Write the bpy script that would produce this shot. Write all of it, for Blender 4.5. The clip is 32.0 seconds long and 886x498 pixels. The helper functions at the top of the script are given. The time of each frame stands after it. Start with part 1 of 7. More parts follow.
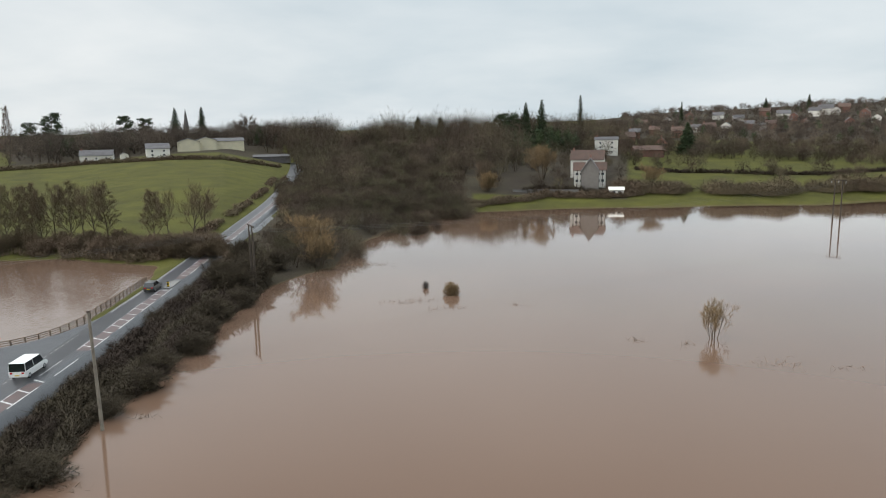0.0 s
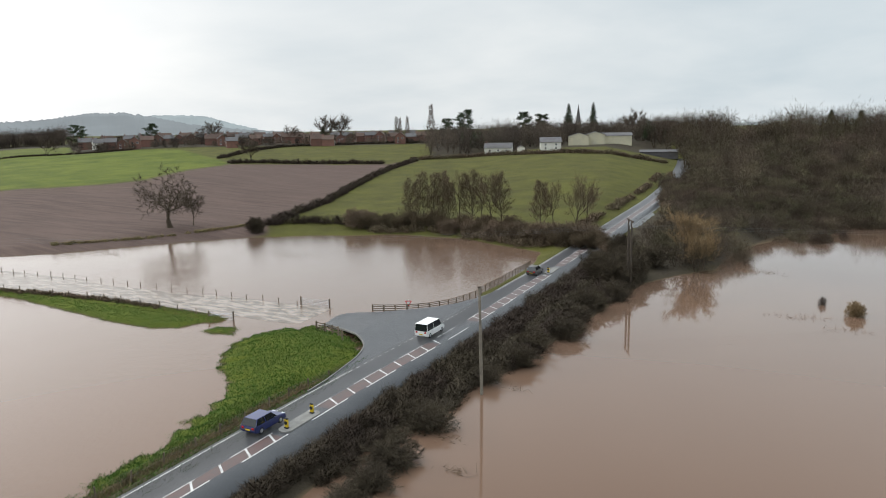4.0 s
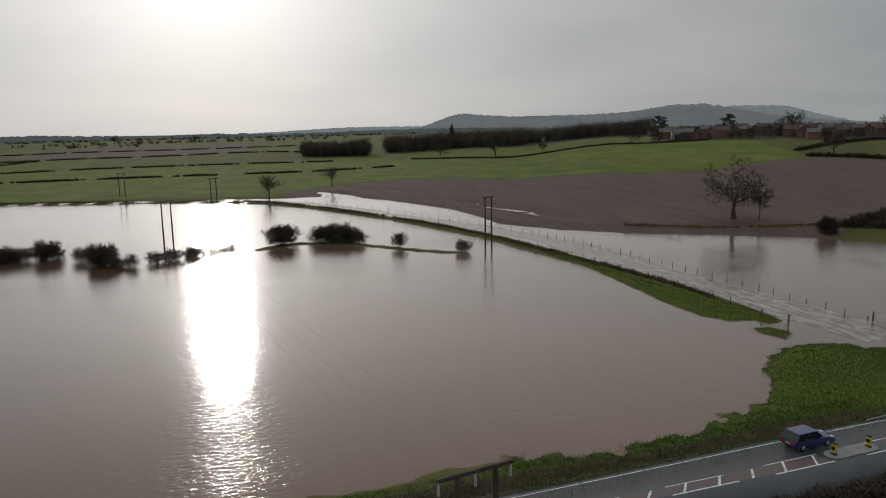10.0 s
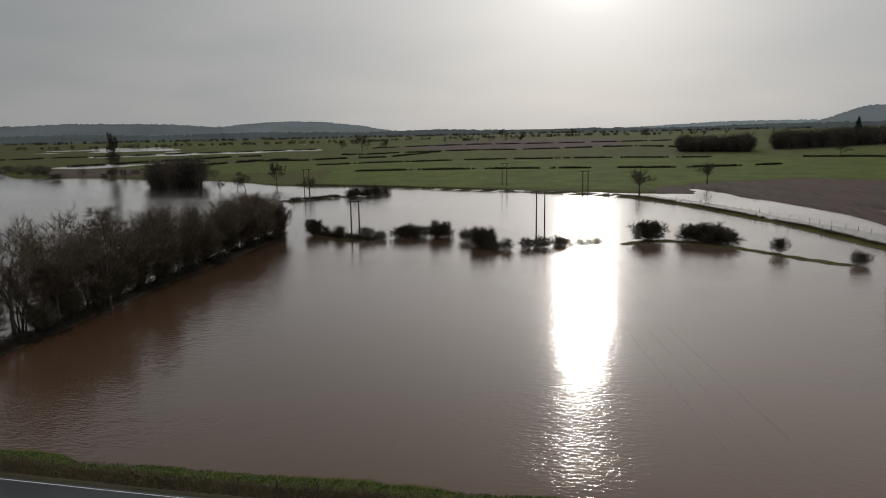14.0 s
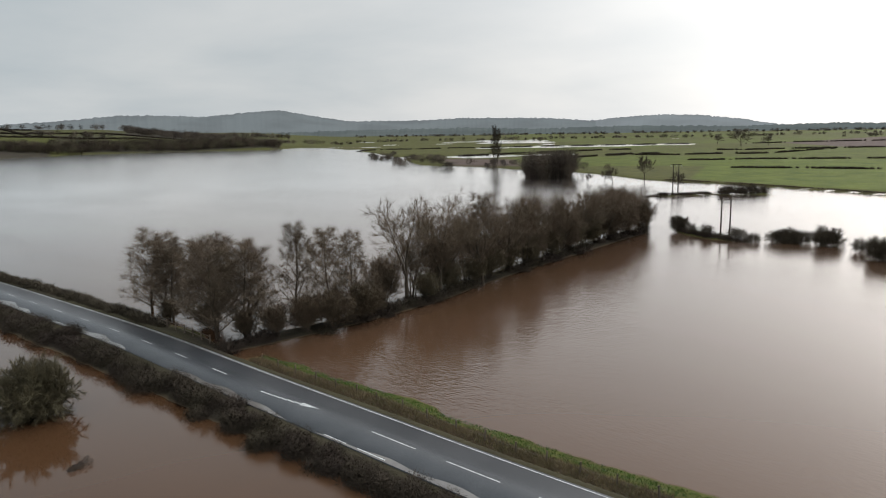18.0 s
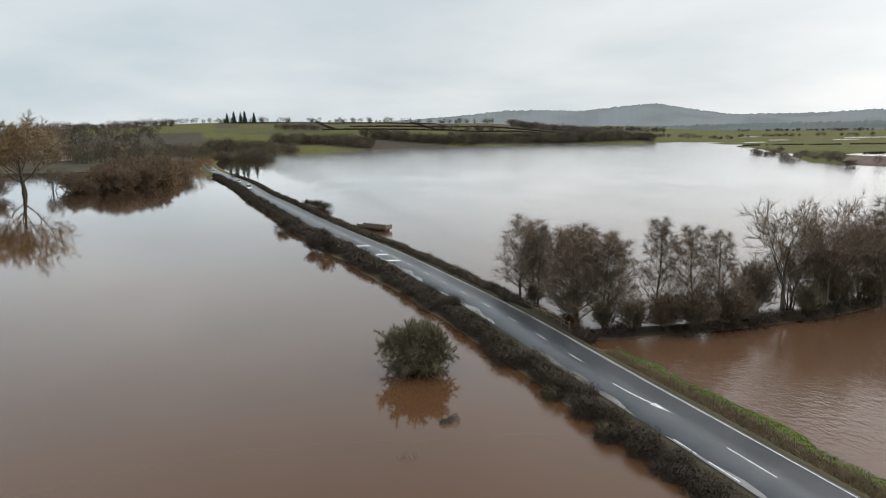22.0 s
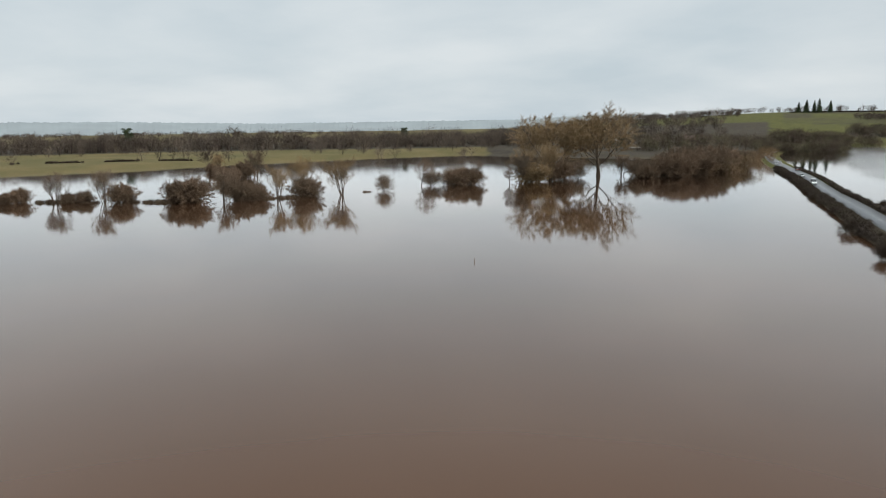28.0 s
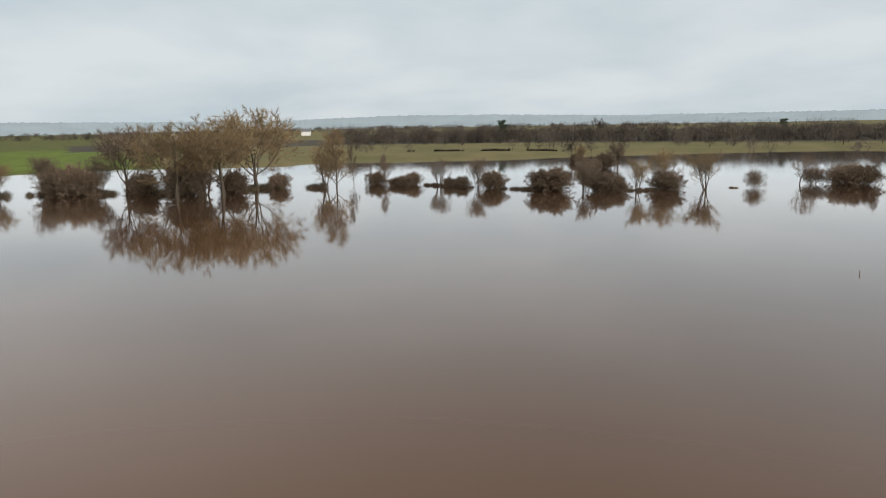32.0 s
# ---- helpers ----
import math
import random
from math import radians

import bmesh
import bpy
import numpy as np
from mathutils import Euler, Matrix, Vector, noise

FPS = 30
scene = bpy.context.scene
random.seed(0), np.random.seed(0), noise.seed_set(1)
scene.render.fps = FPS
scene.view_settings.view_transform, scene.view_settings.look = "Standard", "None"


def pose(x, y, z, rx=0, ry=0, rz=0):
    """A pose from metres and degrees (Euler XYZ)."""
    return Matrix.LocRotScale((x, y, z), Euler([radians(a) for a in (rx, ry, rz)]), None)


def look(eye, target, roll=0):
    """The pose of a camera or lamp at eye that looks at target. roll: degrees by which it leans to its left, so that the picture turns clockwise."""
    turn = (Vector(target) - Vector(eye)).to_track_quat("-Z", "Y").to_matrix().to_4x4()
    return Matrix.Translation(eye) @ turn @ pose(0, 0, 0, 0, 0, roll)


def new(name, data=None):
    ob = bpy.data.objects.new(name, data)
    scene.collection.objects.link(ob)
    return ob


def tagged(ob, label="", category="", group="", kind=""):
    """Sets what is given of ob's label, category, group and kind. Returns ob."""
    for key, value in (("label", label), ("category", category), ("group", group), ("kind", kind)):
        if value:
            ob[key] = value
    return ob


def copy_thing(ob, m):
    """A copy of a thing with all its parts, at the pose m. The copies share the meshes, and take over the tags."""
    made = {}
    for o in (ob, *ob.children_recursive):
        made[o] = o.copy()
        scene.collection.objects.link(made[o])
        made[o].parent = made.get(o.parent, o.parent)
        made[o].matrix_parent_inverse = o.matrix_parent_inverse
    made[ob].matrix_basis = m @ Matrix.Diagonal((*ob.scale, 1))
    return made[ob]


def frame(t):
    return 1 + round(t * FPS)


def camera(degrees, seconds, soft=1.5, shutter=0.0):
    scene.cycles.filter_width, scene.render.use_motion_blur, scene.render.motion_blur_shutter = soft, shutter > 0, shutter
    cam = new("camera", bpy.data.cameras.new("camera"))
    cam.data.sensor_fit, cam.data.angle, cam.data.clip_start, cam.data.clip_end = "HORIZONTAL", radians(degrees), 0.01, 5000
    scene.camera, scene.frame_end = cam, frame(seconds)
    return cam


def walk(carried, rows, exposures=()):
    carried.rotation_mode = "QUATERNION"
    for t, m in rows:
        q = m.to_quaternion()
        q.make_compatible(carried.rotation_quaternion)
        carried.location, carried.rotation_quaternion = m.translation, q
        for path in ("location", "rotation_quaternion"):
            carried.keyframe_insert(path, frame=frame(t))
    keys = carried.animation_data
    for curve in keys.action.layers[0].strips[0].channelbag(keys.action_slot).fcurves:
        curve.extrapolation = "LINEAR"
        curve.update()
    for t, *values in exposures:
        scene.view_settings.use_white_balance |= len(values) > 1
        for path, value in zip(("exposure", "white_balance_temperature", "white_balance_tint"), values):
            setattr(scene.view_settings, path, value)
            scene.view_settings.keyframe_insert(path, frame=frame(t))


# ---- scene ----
# exposure of the drone's camera, which closes a little while it faces the sun
EXPOSURES = [(0.0, 0.0), (5.0, -0.05), (7.0, -0.25), (8.0, -0.55), (9.0, -1.0), (10.0, -1.42), (11.0, -1.68), (13.0, -1.7), (14.5, -1.55), (17.0, -0.8), (18.0, -0.45), (19.0, -0.15), (20.0, -0.05), (26.0, -0.05), (28.0, -0.12), (32.0, -0.15)]
cam = camera(64.32, 32.0, soft=1.0)
# seconds, yaw, pitch, roll of a drone that hovers and turns
TURN = [
    (0.0, -0.00, -9.88, 0.94), (0.5, 3.95, -9.86, 0.99), (1.0, 7.90, -9.83, 1.03), (1.5, 11.78, -9.81, 1.03),
    (2.0, 15.62, -9.79, 1.02), (2.5, 19.37, -9.79, 1.00), (3.0, 23.07, -9.78, 0.97), (3.5, 26.77, -9.78, 0.94),
    (5.5, 41.41, -9.80, 0.92), (6.0, 45.06, -9.82, 0.91), (6.5, 48.72, -9.84, 0.91), (7.0, 52.40, -9.85, 0.92),
    (7.5, 56.03, -9.85, 0.94), (8.0, 59.70, -9.84, 0.95), (8.5, 63.37, -9.84, 0.94), (9.0, 67.05, -9.83, 0.93),
    (9.5, 70.71, -9.81, 0.94), (10.0, 74.40, -9.79, 0.94), (10.5, 78.09, -9.78, 0.93), (11.0, 81.75, -9.78, 0.94),
    (11.5, 85.41, -9.77, 0.94), (12.0, 89.11, -9.77, 0.94), (12.5, 92.79, -9.78, 0.95), (13.0, 96.49, -9.77, 0.98),
    (13.5, 100.16, -9.76, 1.00), (14.0, 103.86, -9.76, 1.00), (14.5, 107.53, -9.76, 1.00), (16.5, 122.22, -9.75, 0.99),
    (17.0, 125.93, -9.75, 0.95), (17.5, 129.61, -9.77, 0.94), (18.0, 133.04, -9.78, 0.97), (18.5, 136.72, -9.79, 1.02),
    (19.0, 140.36, -9.79, 1.04), (19.5, 144.04, -9.80, 1.06), (20.0, 147.75, -9.81, 1.09), (20.5, 151.44, -9.82, 1.09),
    (21.0, 155.14, -9.81, 1.07), (21.5, 158.79, -9.79, 1.05), (22.0, 162.44, -9.77, 1.03), (22.5, 166.09, -9.75, 1.03),
    (23.0, 169.70, -9.74, 1.02), (23.5, 173.29, -9.72, 1.02), (24.0, 176.89, -9.69, 1.01), (24.5, 180.51, -9.69, 1.04),
    (25.0, 184.06, -9.69, 1.08), (25.5, 187.65, -9.72, 1.05), (27.5, 202.01, -9.77, 0.96), (28.0, 205.56, -9.81, 0.91),
    (28.5, 209.14, -9.82, 0.93), (29.0, 212.69, -9.84, 0.98), (29.5, 216.28, -9.87, 0.99), (30.0, 219.85, -9.91, 0.97),
    (30.5, 223.42, -9.94, 0.97), (31.0, 227.01, -9.96, 1.00), (31.5, 230.57, -9.98, 1.03), (32.0, 234.13, -9.99, 1.03),
]
EYE = (0.0, 0.0, 28.0)
walk(cam, [(t, pose(*EYE, 90 + p, r, y)) for t, y, p, r in TURN],
     EXPOSURES)

# ---------------------------------------------------------------- world, sun
SUN_AZ, SUN_EL = 92.5, 14.0          # bearing (anticlockwise from +y) and height of the veiled sun


def bearing(az, d, z=0.0):
    a = radians(az)
    return Vector((-math.sin(a) * d, math.cos(a) * d, z))


SUN_DIR = Vector((*(bearing(SUN_AZ, math.cos(radians(SUN_EL))).xy), math.sin(radians(SUN_EL))))


def build_world():
    w = bpy.data.worlds.new("sky")
    scene.world = w
    w.use_nodes = True
    nt = w.node_tree
    nt.nodes.clear()
    N, L = nt.nodes.new, nt.links.new
    out, bg = N("ShaderNodeOutputWorld"), N("ShaderNodeBackground")
    L(bg.outputs[0], out.inputs[0])
    sky = N("ShaderNodeTexSky")
    sky.sky_type, sky.sun_disc = "NISHITA", False
    sky.sun_elevation, sky.sun_rotation = radians(SUN_EL), radians(-SUN_AZ)
    sky.air_density, sky.dust_density = 1.0, 2.0
    dim = N("ShaderNodeVectorMath")
    dim.operation = "SCALE"
    dim.inputs["Scale"].default_value = 0.06
    L(sky.outputs[0], dim.inputs[0])
    tc = N("ShaderNodeTexCoord")
    # cloud sheet, seen flat from below: direction divided by its height
    sep = N("ShaderNodeSeparateXYZ")
    L(tc.outputs["Generated"], sep.inputs[0])
    zz = N("ShaderNodeMath")
    zz.operation = "MAXIMUM"
    zz.inputs[1].default_value = 0.0
    L(sep.outputs["Z"], zz.inputs[0])
    za = N("ShaderNodeMath")
    za.operation = "ADD"
    za.inputs[1].default_value = 0.22
    L(zz.outputs[0], za.inputs[0])
    cx, cy = N("ShaderNodeMath"), N("ShaderNodeMath")
    for m, k in ((cx, "X"), (cy, "Y")):
        m.operation = "DIVIDE"
        L(sep.outputs[k], m.inputs[0])
        L(za.outputs[0], m.inputs[1])
    cv = N("ShaderNodeCombineXYZ")
    L(cx.outputs[0], cv.inputs[0])
    L(cy.outputs[0], cv.inputs[1])
    n1 = N("ShaderNodeTexNoise")
    n1.inputs["Scale"].default_value, n1.inputs["Detail"].default_value, n1.inputs["Distortion"].default_value = 0.9, 6, 0.15
    L(cv.outputs[0], n1.inputs["Vector"])
    cr = N("ShaderNodeValToRGB")
    e = cr.color_ramp.elements
    e[0].position, e[0].color = 0.36, (0.622, 0.715, 0.773, 1)
    e[1].position, e[1].color = 0.66, (0.806, 0.866, 0.896, 1)
    L(n1.outputs["Fac"], cr.inputs[0])
    mix = N("ShaderNodeMix")
    mix.data_type = "RGBA"
    mix.inputs[0].default_value = 0.93
    L(dim.outputs[0], mix.inputs[6])
    L(cr.outputs[0], mix.inputs[7])
    # the sun's glow through the cloud
    dot = N("ShaderNodeVectorMath")
    dot.operation = "DOT_PRODUCT"
    dot.inputs[1].default_value = SUN_DIR
    nrm = N("ShaderNodeVectorMath")
    nrm.operation = "NORMALIZE"
    L(tc.outputs["Generated"], nrm.inputs[0])
    L(nrm.outputs[0], dot.inputs[0])
    cl = N("ShaderNodeMath")
    cl.operation = "MAXIMUM"
    cl.inputs[1].default_value = 0.0
    L(dot.outputs["Value"], cl.inputs[0])
    last = mix.outputs[2]
    for power, colour in ((1, (0.12, 0.07, 0.035)), (5, (0.54, 0.53, 0.53)), (14, (0.58, 0.56, 0.54)), (80, (0.9, 0.88, 0.85)), (700, (5.0, 4.9, 4.7))):
        p = N("ShaderNodeMath")
        p.operation = "POWER"
        p.inputs[1].default_value = power
        L(cl.outputs[0], p.inputs[0])
        s = N("ShaderNodeVectorMath")
        s.operation = "SCALE"
        s.inputs[0].default_value = colour
        L(p.outputs[0], s.inputs["Scale"])
        a = N("ShaderNodeVectorMath")
        L(last, a.inputs[0])
        L(s.outputs[0], a.inputs[1])
        last = a.outputs[0]
    # an overcast sky is brighter high up, most of all on the sun's side
    rise = N("ShaderNodeMapRange")
    rise.interpolation_type = "SMOOTHSTEP"
    rise.inputs[1].default_value, rise.inputs[2].default_value = math.sin(radians(7.5)), math.sin(radians(28))
    L(sep.outputs["Z"], rise.inputs[0])
    sunny = N("ShaderNodeMapRange")
    sunny.inputs[1].default_value, sunny.inputs[2].default_value = -0.6, 0.9
    sunny.inputs[3].default_value, sunny.inputs[4].default_value = 0.05, 0.5
    L(dot.outputs["Value"], sunny.inputs[0])
    gain = N("ShaderNodeMath")
    gain.operation = "MULTIPLY_ADD"
    gain.inputs[2].default_value = 1.0
    L(rise.outputs[0], gain.inputs[0])
    L(sunny.outputs[0], gain.inputs[1])
    lift = N("ShaderNodeVectorMath")
    lift.operation = "SCALE"
    L(last, lift.inputs[0])
    L(gain.outputs[0], lift.inputs["Scale"])
    top = N("ShaderNodeMapRange")
    top.interpolation_type = "SMOOTHSTEP"
    top.inputs[1].default_value, top.inputs[2].default_value = math.sin(radians(27)), math.sin(radians(60))
    top.inputs[3].default_value, top.inputs[4].default_value = 1.0, 2.7
    L(sep.outputs["Z"], top.inputs[0])
    crown_ = N("ShaderNodeVectorMath")
    crown_.operation = "SCALE"
    L(lift.outputs[0], crown_.inputs[0])
    L(top.outputs[0], crown_.inputs["Scale"])
    L(crown_.outputs[0], bg.inputs[0])
    bg.inputs[1].default_value = 1.0


build_world()
sun = new("sun", bpy.data.lights.new("sun", "SUN"))
sun.data.energy, sun.data.angle, sun.data.color = 1.4, radians(3.0), (1.0, 0.95, 0.88)
sun.matrix_world = look((0, 0, 200), Vector((0, 0, 200)) - SUN_DIR)


# ---------------------------------------------------------------- materials
def material(name, base, rough=0.9, spots=(), bump=0.0, bump_scale=1.0, spec=0.3, metal=0.0, random_value=0.0, island=0.0, tone=None):
    """A surface of one base colour with noise variations: spots is (scale, colour, amount) rows."""
    m = bpy.data.materials.new(name)
    m.use_nodes = True
    nt = m.node_tree
    N, L = nt.nodes.new, nt.links.new
    b = nt.nodes["Principled BSDF"]
    b.inputs["Roughness"].default_value = rough
    b.inputs["Specular IOR Level"].default_value = spec
    b.inputs["Metallic"].default_value = metal
    geo = N("ShaderNodeNewGeometry")
    rgb = N("ShaderNodeRGB")
    rgb.outputs[0].default_value = (*base, 1)
    last = rgb.outputs[0]
    for i, (scale, colour, amount) in enumerate(spots):
        n = N("ShaderNodeTexNoise")
        n.inputs["Scale"].default_value, n.inputs["Detail"].default_value = scale, 5
        n.inputs["Distortion"].default_value = 0.4
        L(geo.outputs["Position"], n.inputs["Vector"])
        r = N("ShaderNodeMapRange")
        r.inputs[1].default_value, r.inputs[2].default_value = 0.42, 0.62
        r.inputs[4].default_value = amount
        L(n.outputs["Fac"], r.inputs[0])
        x = N("ShaderNodeMix")
        x.data_type = "RGBA"
        x.inputs[7].default_value = (*colour, 1)
        L(r.outputs[0], x.inputs[0])
        L(last, x.inputs[6])
        last = x.outputs[2]
    if random_value or island:
        src = N("ShaderNodeObjectInfo").outputs["Random"] if random_value else geo.outputs["Random Per Island"]
        k = random_value or island
        r = N("ShaderNodeMapRange")
        r.inputs[3].default_value, r.inputs[4].default_value = 1 - k, 1 + k
        L(src, r.inputs[0])
        h = N("ShaderNodeHueSaturation")
        L(r.outputs[0], h.inputs["Value"])
        L(last, h.inputs["Color"])
        last = h.outputs[0]
    if tone:
        # each crown has a tone of its own, stored with the mesh: brightness, and a lean to another twig colour
        att = N("ShaderNodeVertexColor")
        att.layer_name = "tone"
        sp = N("ShaderNodeSeparateColor")
        L(att.outputs["Color"], sp.inputs[0])
        x = N("ShaderNodeMix")
        x.data_type = "RGBA"
        x.inputs[7].default_value = (*tone, 1)
        L(sp.outputs[1], x.inputs[0])
        L(last, x.inputs[6])
        v = N("ShaderNodeVectorMath")
        v.operation = "SCALE"
        L(x.outputs[2], v.inputs[0])
        L(sp.outputs[0], v.inputs["Scale"])
        last = v.outputs[0]
    L(last, b.inputs["Base Color"])
    if bump:
        n = N("ShaderNodeTexNoise")
        n.inputs["Scale"].default_value, n.inputs["Detail"].default_value = bump_scale, 4
        L(geo.outputs["Position"], n.inputs["Vector"])
        bp = N("ShaderNodeBump")
        bp.inputs["Strength"].default_value, bp.inputs["Distance"].default_value = bump, 0.1
        L(n.outputs["Fac"], bp.inputs["Height"])
        L(bp.outputs[0], b.inputs["Normal"])
    return m


def water_material(name="flood_water"):
    """Silty water: mud seen through a rippled mirror. The fields west of the road lie open to the wind, the rest is calm."""
    m = bpy.data.materials.new(name)
    m.use_nodes = True
    nt = m.node_tree
    N, L = nt.nodes.new, nt.links.new
    nt.nodes.remove(nt.nodes["Principled BSDF"])
    mud, gloss, both, fr = N("ShaderNodeBsdfDiffuse"), N("ShaderNodeBsdfGlossy"), N("ShaderNodeMixShader"), N("ShaderNodeFresnel")
    fr.inputs["IOR"].default_value = 1.333
    amount = N("ShaderNodeMath")
    amount.operation, amount.use_clamp = "MULTIPLY_ADD", True
    amount.inputs[1].default_value, amount.inputs[2].default_value = 1.62, -0.05
    L(fr.outputs[0], amount.inputs[0])
    gloss.inputs["Color"].default_value = (1.0, 0.98, 0.97, 1)
    L(amount.outputs[0], both.inputs[0])
    L(mud.outputs[0], both.inputs[1])
    L(gloss.outputs[0], both.inputs[2])
    L(both.outputs[0], nt.nodes["Material Output"].inputs[0])
    geo = N("ShaderNodeNewGeometry")
    sep = N("ShaderNodeSeparateXYZ")
    L(geo.outputs["Position"], sep.inputs[0])

    def spread(src, a, b, lo, hi):
        r = N("ShaderNodeMapRange")
        r.interpolation_type = "SMOOTHSTEP"
        r.inputs[1].default_value, r.inputs[2].default_value, r.inputs[3].default_value, r.inputs[4].default_value = a, b, lo, hi
        L(src, r.inputs[0])
        return r.outputs[0]

    def ripple(scale, detail, stretch=(1, 1, 1), turn=0.0):
        mp, n = N("ShaderNodeMapping"), N("ShaderNodeTexNoise")
        mp.inputs["Scale"].default_value, mp.inputs["Rotation"].default_value = stretch, (0, 0, radians(turn))
        n.inputs["Scale"].default_value, n.inputs["Detail"].default_value = scale, detail
        L(geo.outputs["Position"], mp.inputs[0])
        L(mp.outputs[0], n.inputs["Vector"])
        return n.outputs["Fac"]

    def calc(op, a, b, c=None):
        q = N("ShaderNodeMath")
        q.operation = op
        for k, v in enumerate((a, b, c)):
            if v is None:
                continue
            if isinstance(v, (int, float)):
                q.inputs[k].default_value = v
            else:
                L(v, q.inputs[k])
        return q.outputs[0]
    # mud colour: dark in the south, paler northwards and west of the road
    mud_tone = calc("ADD", spread(sep.outputs["Y"], -60, 70, -0.25, 0.75), spread(sep.outputs["X"], -30, -60, 0.0, 0.16))
    lean = calc("MULTIPLY_ADD", ripple(0.012, 4), 0.5, mud_tone)
    cr = N("ShaderNodeValToRGB")
    cr.color_ramp.elements[0].position, cr.color_ramp.elements[0].color = 0.0, (0.058, 0.028, 0.0135, 1)
    cr.color_ramp.elements[1].position, cr.color_ramp.elements[1].color = 1.0, (0.124, 0.077, 0.053, 1)
    L(lean, cr.inputs[0])
    L(cr.outputs[0], mud.inputs["Color"])
    windy = spread(sep.outputs["X"], -30, -60, 0.0, 1.0)
    # ruffled by the shallow bank beside the road, smoother a little farther out
    shoal = spread(sep.outputs["X"], -64, -56, 0.0, 1.0)
    patch = spread(ripple(0.035, 3, (1, 0.5, 1), 20), 0.35, 0.65, 0.55, 1.25)
    power = calc("MULTIPLY", calc("MULTIPLY", windy, patch), calc("MULTIPLY_ADD", shoal, 0.75, 0.75))
    L(calc("MULTIPLY_ADD", windy, 0.075, 0.045), gloss.inputs["Roughness"])
    waves = calc("ADD", ripple(2.6, 3, (1.0, 0.42, 1.0), 12), calc("MULTIPLY", ripple(0.9, 3, (1.0, 0.5, 1.0), -8), 0.8))
    bp = N("ShaderNodeBump")
    bp.inputs["Distance"].default_value = 0.10
    L(calc("MULTIPLY_ADD", power, 0.5, 0.012), bp.inputs["Strength"])
    L(waves, bp.inputs["Height"])
    for q in (gloss, mud):
        L(bp.outputs[0], q.inputs["Normal"])
    return m


def running_water():
    """Shallow broken water: short steep ripples in streaks along the lane."""
    m = bpy.data.materials.new("running_water")
    m.use_nodes = True
    nt = m.node_tree
    N, L = nt.nodes.new, nt.links.new
    b = nt.nodes["Principled BSDF"]
    b.inputs["Roughness"].default_value, b.inputs["IOR"].default_value = 0.16, 1.5
    geo, mp, n, cr, bp = N("ShaderNodeNewGeometry"), N("ShaderNodeMapping"), N("ShaderNodeTexNoise"), N("ShaderNodeValToRGB"), N("ShaderNodeBump")
    mp.inputs["Rotation"].default_value[2], mp.inputs["Scale"].default_value = radians(-12), (0.4, 1.2, 1)
    L(geo.outputs["Position"], mp.inputs[0])
    L(mp.outputs[0], n.inputs["Vector"])
    n.inputs["Scale"].default_value, n.inputs["Detail"].default_value, n.inputs["Distortion"].default_value = 0.9, 5, 0.6
    e = cr.color_ramp.elements
    e[0].position, e[0].color = 0.40, (0.10, 0.07, 0.048, 1)
    e[1].position, e[1].color = 0.60, (0.22, 0.18, 0.15, 1)
    L(n.outputs["Fac"], cr.inputs[0])
    L(cr.outputs[0], b.inputs["Base Color"])
    bp.inputs["Strength"].default_value, bp.inputs["Distance"].default_value = 0.42, 0.2
    L(n.outputs["Fac"], bp.inputs["Height"])
    L(bp.outputs[0], b.inputs["Normal"])
    return m


